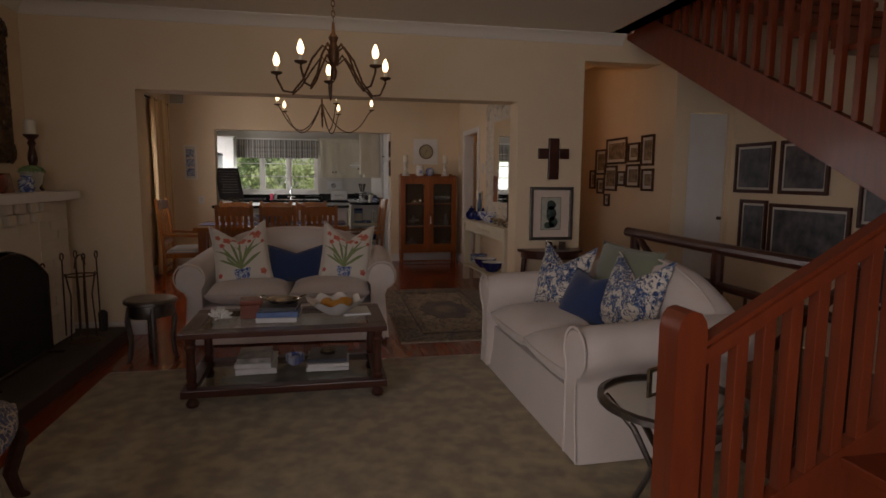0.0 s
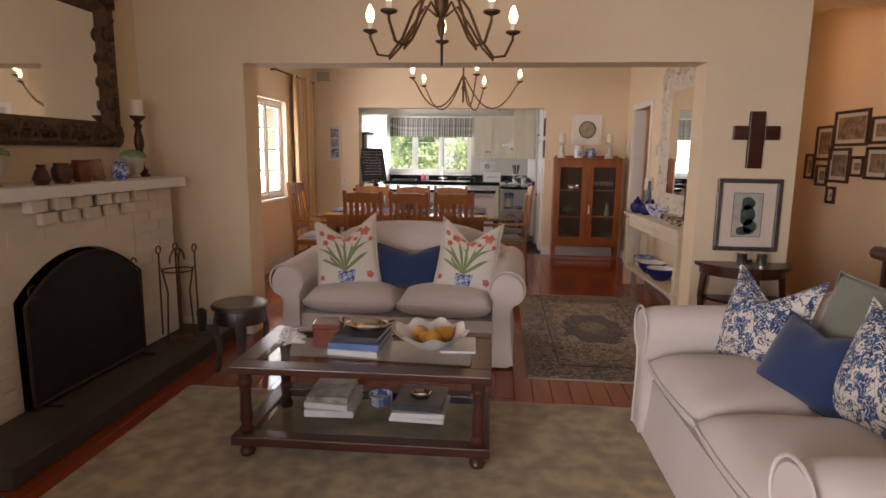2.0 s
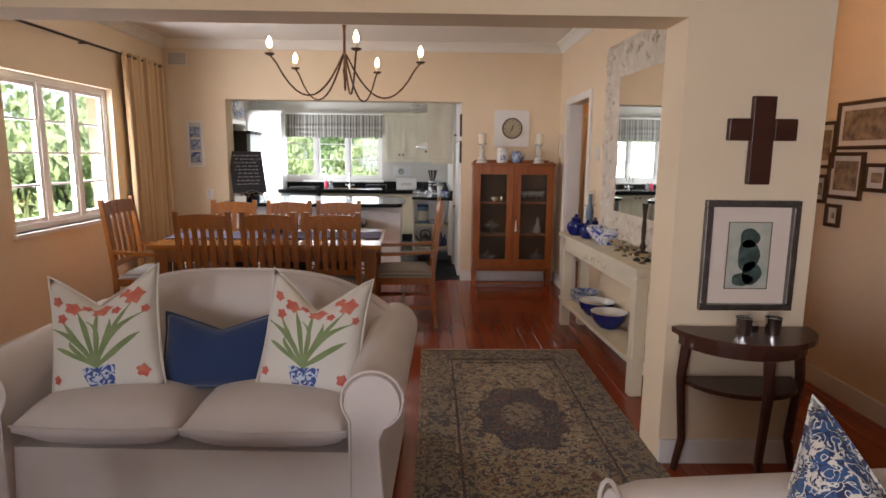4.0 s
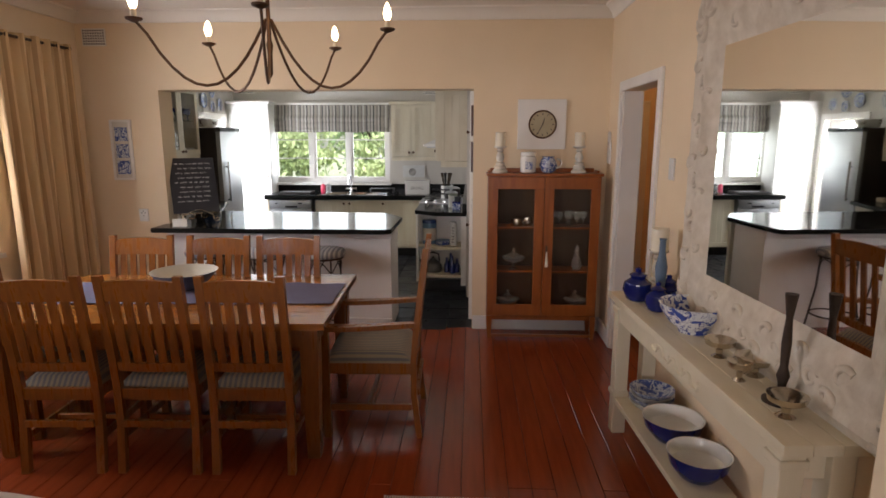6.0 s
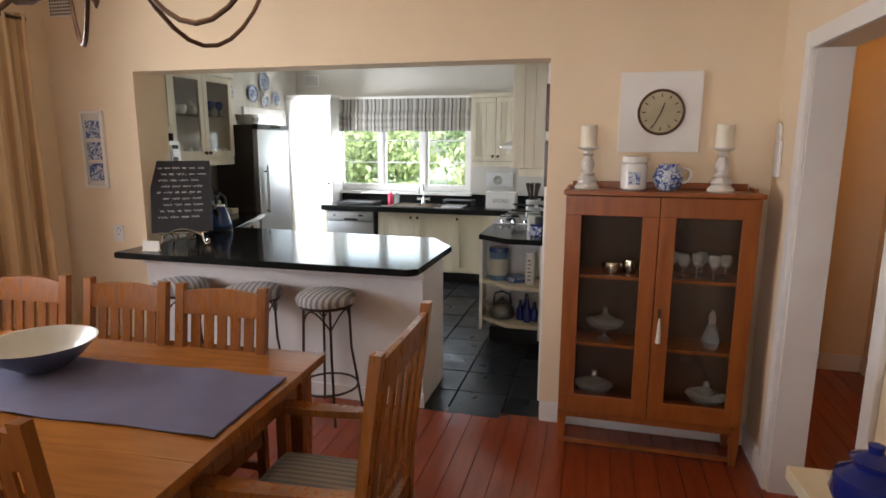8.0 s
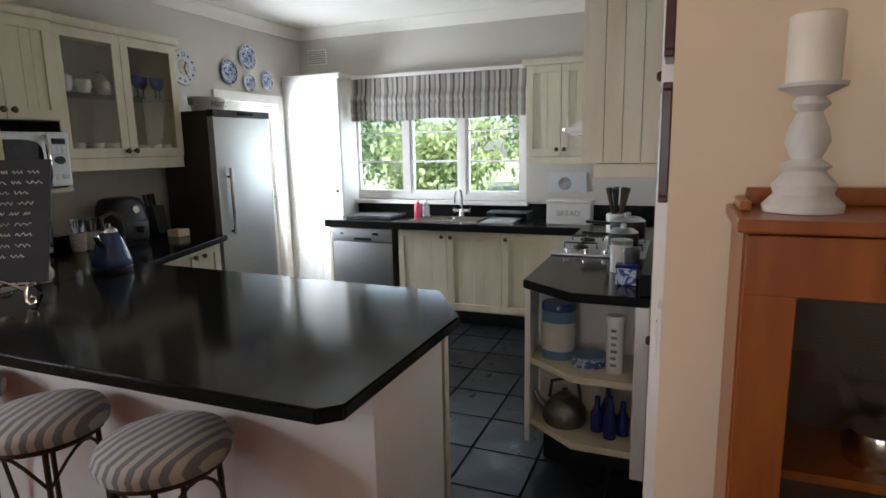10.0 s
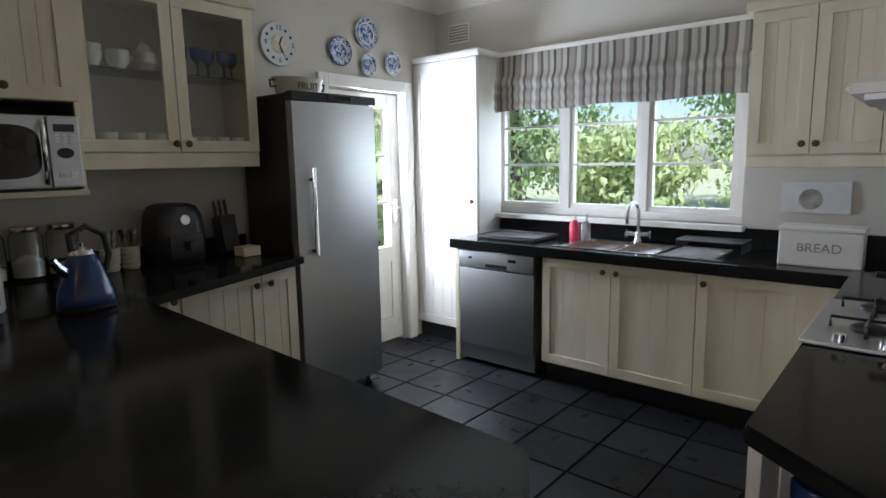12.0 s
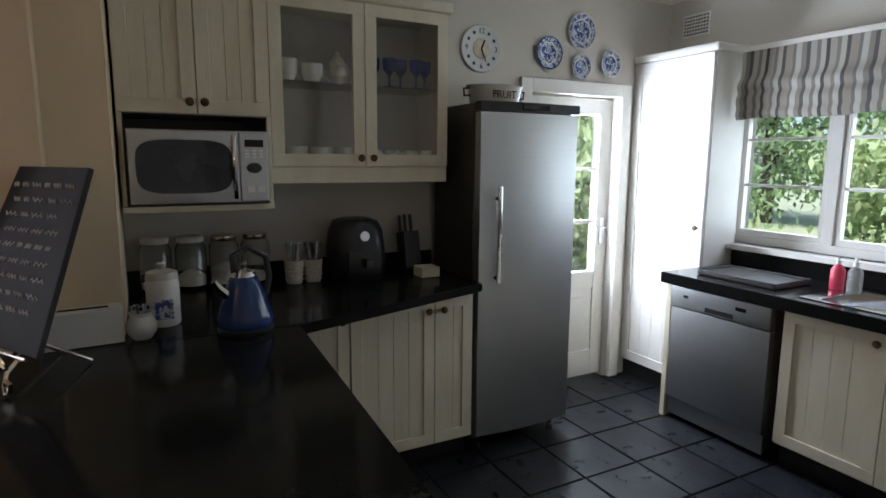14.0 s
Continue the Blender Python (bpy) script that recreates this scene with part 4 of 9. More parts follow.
# coral ornament of many knobs
bm = bmesh.new()
rng = random.Random(2)
for k in range(46):
    a, e = rng.uniform(0, 6.28), rng.uniform(0.1, 1.5)
    d = Vector((math.cos(a) * math.cos(e), math.sin(a) * math.cos(e), math.sin(e)))
    tube(bm, [d * 0.012, d * 0.045 + Vector((0, 0, 0.004)), d * rng.uniform(0.06, 0.085)], 0.015, 6, 0.007)
for v in bm.verts:
    v.co.z = max(v.co.z * 0.9, 0)
ob = solid("coral_ornament", bm, M["china"], "knobbly white coral ornament on the coffee table", "ornament", smooth=True)
ob.matrix_world = pose(-1.63, -5.60, TZ)

# fluted bowl with pears
ob = thing("fruit_bowl", pose(-0.93, -5.60, TZ), "white fluted porcelain bowl holding fruit", "bowl")
bm = bmesh.new()
prof = [(0.045, 0.0), (0.055, 0.006), (0.10, 0.03), (0.145, 0.065), (0.178, 0.092), (0.182, 0.095), (0.174, 0.09), (0.138, 0.06), (0.09, 0.026), (0.03, 0.012), (0.002, 0.011)]
lathe(bm, prof, 48)
for v in bm.verts:
    r = math.hypot(v.co.x, v.co.y)
    t = math.atan2(v.co.y, v.co.x)
    k = max(0, (r - 0.05) / 0.13)
    v.co.z += 0.013 * k * k * math.cos(9 * t)
    v.co.x *= 1 + 0.05 * k * math.cos(9 * t)
    v.co.y *= 1 + 0.05 * k * math.cos(9 * t)
part("body", bm, M["china"], ob, "", True)
for x, y, rx, rz in ((-0.05, 0.02, 80, 20), (0.055, 0.03, 75, 130), (0.01, -0.055, 85, 250)):
    p = thing("pear", pose(-0.93 + x, -5.60 + y, TZ + 0.062, rx, 0, rz), "ripe orange-brown pear in the bowl", "fruit", "pears")
    part("flesh", lathe(bmesh.new(), [(0.003, -0.045), (0.03, -0.04), (0.044, -0.015), (0.042, 0.012), (0.028, 0.04), (0.019, 0.058), (0.008, 0.066), (0.002, 0.066)], 16), M["pear"], p, "", True)
    part("stalk", tube(bmesh.new(), [(0, 0, 0.064), (0.003, 0, 0.075), (0.008, 0, 0.085)], 0.002, 5), M["bark"], p)
book(-0.80, -5.55, TZ, 0.17, 0.22, 0.012, 3, M["bookwhite"], "thin white booklet under the bowl")

book(-1.42, -5.58, SZ, 0.24, 0.28, 0.035, 3, M["bookwhite"], "thick white book on the glass shelf")
book(-1.42, -5.58, SZ + 0.036, 0.22, 0.26, 0.028, -5, M["bookwhite"], "white book on the glass shelf")
book(-1.43, -5.57, SZ + 0.065, 0.20, 0.26, 0.03, 2, M["bookgrey"], "magazine with a grey cover")
book(-0.98, -5.58, SZ, 0.26, 0.29, 0.022, -2, M["bookwhite"], "white book on the glass shelf")
book(-0.98, -5.58, SZ + 0.023, 0.25, 0.29, 0.022, 1, M["bookwhite"], "white book on the glass shelf")
book(-0.98, -5.57, SZ + 0.046, 0.24, 0.27, 0.025, -3, M["bookdark"], "dark hardback book on the glass shelf")
ob = solid("glass_ashtray", lathe(bmesh.new(), [(0.05, 0), (0.055, 0.02), (0.05, 0.024), (0.04, 0.01), (0.002, 0.008)], 6), M["silver"], "small square silver dish on books", "dish")
ob.matrix_world = pose(-0.98, -5.58, SZ + 0.072, 0, 0, 20)
for k in range(3):
    ob = solid("blue_bowl", lathe(bmesh.new(), [(0.028, 0), (0.03, 0.006), (0.05, 0.016), (0.06, 0.034), (0.057, 0.034), (0.046, 0.02), (0.002, 0.01)], 22), M["bwsmall"], "small blue and white bowl in a stack", "bowl", "stacked bowls", True)
    ob.matrix_world = pose(-1.19, -5.56, SZ + 0.016 * k)


# ---- fireplace ----
def fireplace():
    ob = tagged(new("fireplace"), "cream painted brick fireplace with a thick mantel shelf", "fireplace", kind="structure")
    X, x0, y0, y1, o0, o1, oz = -2.95, -3.3, -6.16, -4.36, -5.78, -4.84, 0.66
    n = 14
    bm = bmesh.new()
    arch = [(o0 + (o1 - o0) * i / n, oz + 0.20 * (1 - abs(2 * i / n - 1) ** 2.2)) for i in range(n + 1)]
    out = [(y0, 0.0), (y0, 1.15), (y1, 1.15), (y1, 0.0)]
    front = [bm.verts.new((X, y, z)) for y, z in [(y0, 0), (o0, 0)] + arch + [(o1, 0), (y1, 0), (y1, 1.15), (y0, 1.15)]]
    back = [bm.verts.new((x0, v.co.y, v.co.z)) for v in front]
    m = len(front)
    bm.faces.new(front)
    for i in range(m):
        bm.faces.new((front[i], front[(i + 1) % m], back[(i + 1) % m], back[i]))
    part("breast", bm, M["brick"], ob)
    part("firebox", B(-3.298, -3.29, o0, o1, 0.1, 0.9), M["soot"], ob, "sooty firebox lining")
    part("firebox_side", B(-3.29, X - 0.03, o0 - 0.0, o0 + 0.012, 0.1, oz), M["soot"], ob)
    part("firebox_side", B(-3.29, X - 0.03, o1 - 0.012, o1, 0.1, oz), M["soot"], ob)
    bm = bmesh.new()
    surface(bm, lambda u, v: (-3.29 + v * (X - 0.03 + 3.29), o0 + (o1 - o0) * u, oz - 0.008 + 0.20 * (1 - abs(2 * u - 1) ** 2.2)), 14, 1)
    part("firebox_vault", bm, M["soot"], ob)
    part("mantel_shelf", B(-3.3, -2.87, -6.24, -4.28, 1.15, 1.215, 0.008), M["trim"], ob, "thick white mantel shelf")
    part("hearth_slab", B(-3.3, -2.58, -6.28, -4.22, 0.0, 0.10, 0.01), M["hearth"], ob, "dark stone hearth")
    # stepped brick corbels under the shelf
    for r, (z0, z1, d) in enumerate(((1.085, 1.148, 0.055), (1.015, 1.078, 0.035))):
        k = 6 - r
        for i in range(k):
            y = -5.70 + (i + 0.5 + 0.5 * r) * 0.165
            part("brick", B(X, X + d, y - 0.052, y + 0.052, z0, z1, 0.006), M["brick"], ob)
    # courses of painted bricks on the two pillars
    rng = random.Random(9)
    for r in range(15):
        z = 0.105 + r * 0.069
        for ya, yb in ((y0 + 0.004, o0 - 0.03), (o1 + 0.03, y1 - 0.004)):
            mid = (ya + yb) / 2 + (0.05 if r % 2 else -0.05)
            for a, b in ((ya, mid), (mid, yb)):
                part("brick", B(X - 0.01, X + 0.004 + rng.uniform(0, 0.003), a + 0.003, b - 0.003, z + 0.003, z + 0.066, 0.0), M["brick"], ob)
        if z > oz + 0.24 and z < 1.0:
            for i in range(4):
                a = o0 + i * 0.235 + (0.1 if r % 2 else 0)
                part("brick", B(X - 0.01, X + 0.004 + rng.uniform(0, 0.003), a + 0.003, min(a + 0.232, o1), z + 0.003, z + 0.066, 0.0), M["brick"], ob)
    return ob


fireplace()

# fire screen
ob = thing("fire_screen", pose(-2.90, -5.31, 0.10), "black arched wrought iron fire screen", "fire screen")
bm = bmesh.new()
fr = [(0, -0.46, 0.02), (0, -0.46, 0.54)] + [(0, -0.46 + 0.92 * i / 12, 0.54 + 0.20 * (1 - abs(2 * i / 12 - 1) ** 2)) for i in range(1, 12)] + [(0, 0.46, 0.54), (0, 0.46, 0.02)]
part("frame", tube(bm, fr + [(0, -0.46, 0.02)], 0.009, 6), M["iron"], ob, "", True)
bm = bmesh.new()
surface(bm, lambda u, v: (0.0, -0.455 + 0.91 * u, 0.03 + v * (0.50 + 0.20 * (1 - abs(2 * u - 1) ** 2))), 16, 8)
geo = bmesh.ops.extrude_face_region(bm, geom=list(bm.faces))
bmesh.ops.translate(bm, verts=[v for v in geo["geom"] if isinstance(v, bmesh.types.BMVert)], vec=(-0.004, 0, 0))
part("mesh_panel", bm, M["soot"], ob, "fine black mesh")
for s in (-1, 1):
    part("scroll", tube(bmesh.new(), [(0, s * 0.40 + p[1], 0.60 + p[2]) for p in arc((0, 0, 0), 0.03, 0, 300, 10, "yz")], 0.005, 6), M["iron"], ob)
    part("foot", tube(bmesh.new(), [(-0.04, s * 0.4, 0.008), (0.10, s * 0.4, 0.008)], 0.008, 6), M["iron"], ob)

# companion set of fire irons
ob = thing("fire_irons", pose(-2.78, -4.62, 0.10), "wrought iron fireside companion set on a stand", "fire irons")
part("base", lathe(bmesh.new(), [(0.11, 0), (0.11, 0.012), (0.02, 0.03)], 20), M["bronze"], ob, "", True)
for a in range(4):
    x, y = 0.085 * math.cos(a * 1.57 + 0.6), 0.085 * math.sin(a * 1.57 + 0.6)
    part("upright", tube(bmesh.new(), [(x, y, 0.01), (x * 0.8, y * 0.8, 0.35), (x * 1.15, y * 1.15, 0.52)], 0.006, 6), M["bronze"], ob, "", True)
    tool = part("tool", tube(bmesh.new(), [(x * 1.35, y * 1.35, 0.06), (x * 1.3, y * 1.3, 0.62)], 0.006, 6), M["bronze"], ob, "", True)
    part("loop", tube(bmesh.new(), [(x * 1.3, y * 1.3 + p[1], 0.645 + p[2]) for p in arc((0, 0, 0), 0.026, -90, 270, 14, "yz")], 0.005, 6), M["bronze"], tool, "", True)
part("ring", tube(bmesh.new(), arc((0, 0, 0.5), 0.10, 0, 360, 20, "xy"), 0.006, 6), M["bronze"], ob, "", True)
part("crest", tube(bmesh.new(), arc((0, 0, 0.56), 0.09, 0, 180, 12, "yz"), 0.006, 6), M["bronze"], ob, "", True)
part("brush", lathe(bmesh.new(), [(0.012, 0.05), (0.03, 0.02), (0.034, 0.16), (0.012, 0.18)], 12, (0.10, 0.10, 0.03)), M["black"], ob, "black bristle brush")


def ornate_frame(ob, w, h, fw, m, depth=0.05, seed=1, fine=1.0):
    """A carved frame in y and z, facing +x: moulded bars, corner cartouches and scroll lumps."""
    prof = [(0, 0), (0, depth * 0.5), (fw * 0.15, depth), (fw * 0.35, depth * 0.75), (fw * 0.55, depth * 1.05), (fw * 0.8, depth * 0.6), (fw, depth * 0.25), (fw, 0)]
    cs = [(-w / 2, -h / 2, 1, 1), (w / 2, -h / 2, -1, 1), (w / 2, h / 2, -1, -1), (-w / 2, h / 2, 1, -1)]
    for i in range(4):
        bm = bmesh.new()
        rings = []
        for y, z, sy, sz in (cs[i], cs[(i + 1) % 4]):
            rings.append([(d, y + sy * o, z + sz * o) for o, d in prof])
        ring_loft(bm, rings)
        part("moulding", bm, m, ob, "", True, 40)
    rng = random.Random(seed)
    def leaf_scroll(y, z, ang, size, d):
        """One carved acanthus scroll, curling in the plane of the frame."""
        bm = bmesh.new()
        pts = []
        for i in range(12):
            t = i / 11
            r = size * (1 - 0.78 * t)
            q = ang + t * 5.0
            pts.append((d + 0.010 * math.sin(math.pi * t), y + r * math.cos(q) - size * 0.3 * math.cos(ang), z + r * math.sin(q) - size * 0.3 * math.sin(ang)))
        tube(bm, pts, size * 0.34, 7, size * 0.16)
        return part("scroll", bm, m, ob, "", True, 70)

    rng = random.Random(seed)
    for y, z, sy, sz in cs:
        for k in range(5):
            a = math.atan2(-sz, -sy) + (k - 2) * 0.62
            o = fw * 0.48
            leaf_scroll(y + sy * o + fw * 0.26 * math.cos(a), z + sz * o + fw * 0.26 * math.sin(a), a, fw * 0.27 * (0.4 + 0.6 * fine), depth * (0.85 if fine == 1 else 0.7))
    step = fw * 0.42 * fine
    for horizontal, length in ((True, w - 2 * fw), (False, h - 2 * fw)):
        n = max(3, int(length / step))
        for side in (-1, 1):
            for k in range(n):
                f = -length / 2 + (k + 0.5) * length / n
                o = fw * (0.42 + 0.14 * (1 if k % 2 else -1)) if fine == 1 else fw * (0.25, 0.62, 0.42)[k % 3]
                u, v = (f, side * (h / 2 - o)) if horizontal else (side * (w / 2 - o), f)
                leaf_scroll(u, v, (0 if horizontal else 1.57) + (0.7 if k % 2 else -0.7) + rng.uniform(-0.3, 0.3), fw * rng.uniform(0.22, 0.27) * fine, depth * (0.85 if fine == 1 else 0.7))


ob = thing("mantel_mirror", pose(-3.295, -5.12, 1.93, 0, 0, 0), "large mirror in a dark carved gilt frame above the mantel", "mirror")
ornate_frame(ob, 1.42, 1.02, 0.17, M["gilt"], 0.06, 3)
part("glass", B(0.012, 0.018, -0.55, 0.55, -0.35, 0.35), M["mirror"], ob, "silvered mirror glass")


def candlestick(m, h, mt, label, candle_h=0.09, cr=0.035, nm="candlestick"):
    ob = thing(nm, m, label, "candlestick")
    k = h
    part("stem", lathe(bmesh.new(), [(0.062, 0), (0.062, 0.012), (0.045, 0.03), (0.05, 0.045), (0.028, 0.07), (0.024, k * 0.3), (0.04, k * 0.36), (0.022, k * 0.42), (0.034, k * 0.55), (0.03, k * 0.66), (0.018, k * 0.78), (0.03, k * 0.84), (0.02, k * 0.9), (0.05, k * 0.97), (0.052, k), (0.002, k)], 18), mt, ob, "", True)
    part("candle", lathe(bmesh.new(), [(cr, k), (cr, k + candle_h - 0.004), (cr - 0.006, k + candle_h), (0.004, k + candle_h - 0.005), (0.002, k + candle_h - 0.005)], 18), M["wax"], ob, "cream pillar candle", True)
    return ob


MZ = 1.215
candlestick(pose(-3.06, -6.17, MZ), 0.42, M["darkwood"], "tall dark turned wooden candlestick with a cream candle", 0.10, 0.045)
candlestick(pose(-3.14, -4.39, MZ), 0.42, M["darkwood"], "dark turned wooden candlestick with a cream candle", 0.11, 0.042)


def planter(m, h, r, label):
    ob = thing("planter", m, label, "plant pot", "mantel planters")
    part("pot", lathe(bmesh.new(), [(r * 0.6, 0), (r * 0.66, 0.01), (r * 0.5, 0.025), (r * 0.85, h * 0.4), (r * 0.98, h * 0.85), (r * 1.1, h * 0.93), (r * 1.1, h), (r * 0.95, h), (r * 0.9, h * 0.8), (0.002, h * 0.78)], 22), M["cream"], ob, "", True)
    bm = bmesh.new()
    rng = random.Random(int(r * 1000))
    for k in range(420):
        a, e = rng.uniform(0, 6.28), rng.uniform(0, 1.57)
        d = Vector((math.cos(a) * math.cos(e), math.sin(a) * math.cos(e), math.sin(e) * 0.55))
        p = d * r * 1.1 + Vector((0, 0, h * 0.95))
        q = Vector((rng.uniform(-1, 1), rng.uniform(-1, 1), rng.uniform(-1, 1))).normalized() * 0.012
        s = d.cross(q).normalized() * 0.006
        vs = [bm.verts.new(p - q), bm.verts.new(p + s), bm.verts.new(p + q), bm.verts.new(p - s)]
        bm.faces.new(vs)
    part("moss", bm, M["leafdark"], ob, "dark dried moss mound")
    return ob


planter(pose(-3.06, -5.72, MZ), 0.155, 0.082, "pale stoneware pot with a dark moss mound")
planter(pose(-3.06, -4.60, MZ), 0.145, 0.072, "pale stoneware pot with a dark moss mound")


def jar(name, m, prof, mt, label, cat="jar", group=""):
    ob = solid(name, lathe(bmesh.new(), prof, 20), mt, label, cat, group, True)
    ob.matrix_world = m
    return ob


jar("clay_jar", pose(-3.0, -5.32, MZ), [(0.035, 0), (0.05, 0.03), (0.052, 0.07), (0.035, 0.1), (0.04, 0.11), (0.03, 0.11), (0.002, 0.1)], M["bronze"], "small brown clay jar on the mantel")
jar("clay_jar", pose(-3.02, -5.14, MZ), [(0.04, 0), (0.06, 0.04), (0.06, 0.09), (0.045, 0.115), (0.05, 0.125), (0.002, 0.12)], M["stairwood"], "brown wooden pot on the mantel")
jar("small_vase", pose(-2.97, -5.50, MZ), [(0.03, 0), (0.045, 0.03), (0.03, 0.07), (0.018, 0.09), (0.025, 0.105), (0.002, 0.1)], M["darkwood"], "small dark vase on the mantel", "vase")
jar("glass_jar", pose(-2.99, -4.84, MZ), [(0.035, 0), (0.048, 0.02), (0.048, 0.08), (0.03, 0.1), (0.034, 0.115), (0.002, 0.112)], M["bwsmall"], "small patterned jar on the mantel")
ob = thing("photo_frame", pose(-3.02, -4.99, MZ, 0, -10, 0), "small propped picture on the mantel", "picture frame")
part("frame", B(-0.006, 0.006, -0.05, 0.05, 0, 0.13, 0.003), M["oak"], ob)
part("print", B(0.0062, 0.0075, -0.036, 0.036, 0.016, 0.114), M["sepia"], ob)
ob = thing("statuette", pose(-3.08, -5.88, MZ), "dark bronze statuette on the mantel", "ornament")
part("figure", lathe(bmesh.new(), [(0.06, 0), (0.06, 0.015), (0.03, 0.03), (0.045, 0.07), (0.03, 0.13), (0.04, 0.17), (0.018, 0.21), (0.026, 0.24), (0.002, 0.27)], 14), M["darkwood"], ob, "", True)

# embossed pewter stool
ob = thing("pewter_stool", pose(-2.24, -4.85, 0.0, 0, 0, 20), "round embossed pewter-clad stool beside the hearth", "stool")
part("top", lathe(bmesh.new(), [(0.002, 0.42), (0.165, 0.42), (0.178, 0.43), (0.178, 0.445), (0.165, 0.455), (0.002, 0.458)], 28), M["pewter"], ob, "", True)
part("apron", lathe(bmesh.new(), [(0.15, 0.33), (0.155, 0.34), (0.15, 0.42), (0.14, 0.42), (0.14, 0.33)], 28), M["pewter"], ob, "", True)
for k in range(4):
    a = k * math.pi / 2
    c, s = math.cos(a), math.sin(a)
    part("leg", tube(bmesh.new(), [(c * 0.135, s * 0.135, 0.40), (c * 0.155, s * 0.155, 0.30), (c * 0.135, s * 0.135, 0.15), (c * 0.15, s * 0.15, 0.02), (c * 0.165, s * 0.165, 0.0)], 0.022, 8, 0.014), M["pewter"], ob, "", True)

# carved armchair by the hearth, facing the room
ob = thing("armchair", pose(-2.47, -7.10, 0.0, 0, 0, 104), "carved dark wood armchair in blue floral upholstery", "armchair")
bm = bmesh.new()
surface(bm, lambda u, v: ((2 * u - 1) * (0.27 + 0.06 * (1 - v)) * (1 - 0.06 * (2 * v - 1) ** 4), -0.32 + 0.58 * v - 0.05 * (1 - (2 * u - 1) ** 2) * (1 - v), 0.40 + 0.075 * ((1 - abs(2 * u - 1) ** 4) * (1 - abs(2 * v - 1) ** 4)) ** 0.6), 16, 14)
geo = bmesh.ops.extrude_face_region(bm, geom=list(bm.faces))
for v in geo["geom"]:
    if isinstance(v, bmesh.types.BMVert):
        v.co.z = 0.36
part("seat", bm, M["chairprint"], ob, "blue floral upholstered seat", True, 60)
part("seat_rail", B(-0.30, 0.30, -0.32, 0.27, 0.31, 0.36, 0.012), M["darkwood"], ob)
bm = bmesh.new()
surface(bm, lambda u, v: ((2 * u - 1) * 0.24 * (1 - 0.1 * v), 0.27 + 0.14 * v - 0.05 * ((1 - abs(2 * u - 1) ** 4) * (1 - abs(2 * v - 1) ** 4)) ** 0.6, 0.46 + 0.48 * v + 0.05 * v * (1 - (2 * u - 1) ** 2)), 12, 12)
geo = bmesh.ops.extrude_face_region(bm, geom=list(bm.faces))
bmesh.ops.translate(bm, verts=[v for v in geo["geom"] if isinstance(v, bmesh.types.BMVert)], vec=(0, 0.05, 0))
part("backrest", bm, M["chairprint"], ob, "blue floral upholstered back", True, 60)
for s in (-1, 1):
    part("back_post", tube(bmesh.new(), [(s * 0.26, 0.26, 0.0), (s * 0.26, 0.24, 0.2), (s * 0.26, 0.26, 0.36), (s * 0.25, 0.40, 0.98)], 0.024, 8, 0.02), M["darkwood"], ob, "", True)
    part("front_leg", tube(bmesh.new(), [(s * 0.28, -0.29, 0.35), (s * 0.31, -0.33, 0.26), (s * 0.27, -0.29, 0.12), (s * 0.28, -0.31, 0.03), (s * 0.29, -0.34, 0.0)], 0.036, 8, 0.018), M["darkwood"], ob, "", True)
    part("arm_support", tube(bmesh.new(), [(s * 0.30, -0.12, 0.36), (s * 0.33, -0.16, 0.48), (s * 0.30, -0.22, 0.56), (s * 0.30, -0.25, 0.63), (s * 0.30, -0.23, 0.65)], 0.022, 8), M["darkwood"], ob, "", True)
    part("arm_rail", tube(bmesh.new(), [(s * 0.30, -0.22, 0.64), (s * 0.29, 0.05, 0.63), (s * 0.25, 0.33, 0.66)], 0.02, 8), M["darkwood"], ob, "", True)
    bm = B(s * 0.30 - 0.035, s * 0.30 + 0.035, -0.17, 0.16, 0.64, 0.69, 0.018)
    part("arm_pad", bm, M["chairprint"], ob, "blue floral arm pad", True)

# tray table and striped ottoman near the armchair
ob = thing("tray_table", pose(-2.40, -7.58, 0.0), "dark wood side table", "side table")
part("top", lathe(bmesh.new(), [(0.002, 0.5), (0.25, 0.5), (0.26, 0.51), (0.26, 0.525), (0.002, 0.53)], 30), M["darkwood"], ob, "", True)
part("column", lathe(bmesh.new(), [(0.03, 0.1), (0.045, 0.16), (0.025, 0.3), (0.035, 0.45), (0.06, 0.5)], 14), M["darkwood"], ob, "", True)
for k in range(3):
    a = k * 2.09
    part("foot", tube(bmesh.new(), [(0, 0, 0.16), (0.12 * math.cos(a), 0.12 * math.sin(a), 0.1), (0.24 * math.cos(a), 0.24 * math.sin(a), 0.015)], 0.025, 8, 0.015), M["darkwood"], ob, "", True)
ob = thing("serving_tray", pose(-2.36, -7.53, 0.53, 0, 0, -50), "rectangular silver tray with a raised rim", "tray")
bm = B(-0.20, 0.20, -0.14, 0.14, 0.0, 0.006, 0.002)
part("base", bm, M["pewter"], ob)
for q in ((-0.21, 0.21, -0.15, -0.135), (-0.21, 0.21, 0.135, 0.15), (-0.21, -0.195, -0.135, 0.135), (0.195, 0.21, -0.135, 0.135)):
    part("rim", B(*q, 0.002, 0.022, 0.004), M["pewter"], ob)
M["tick"] = ramp_mat("ottoman_stripe", 0, [(0, (0.40, 0.34, 0.25)), (0.5, (0.16, 0.10, 0.07))], 26)
ob = thing("ottoman", pose(-2.0, -7.68, 0.012, 0, 0, 8), "small striped upholstered footstool", "footstool")
part("cushion", B(-0.12, 0.12, -0.2, 0.2, 0.30, 0.44, 0.035), M["tick"], ob, "", True, 60)
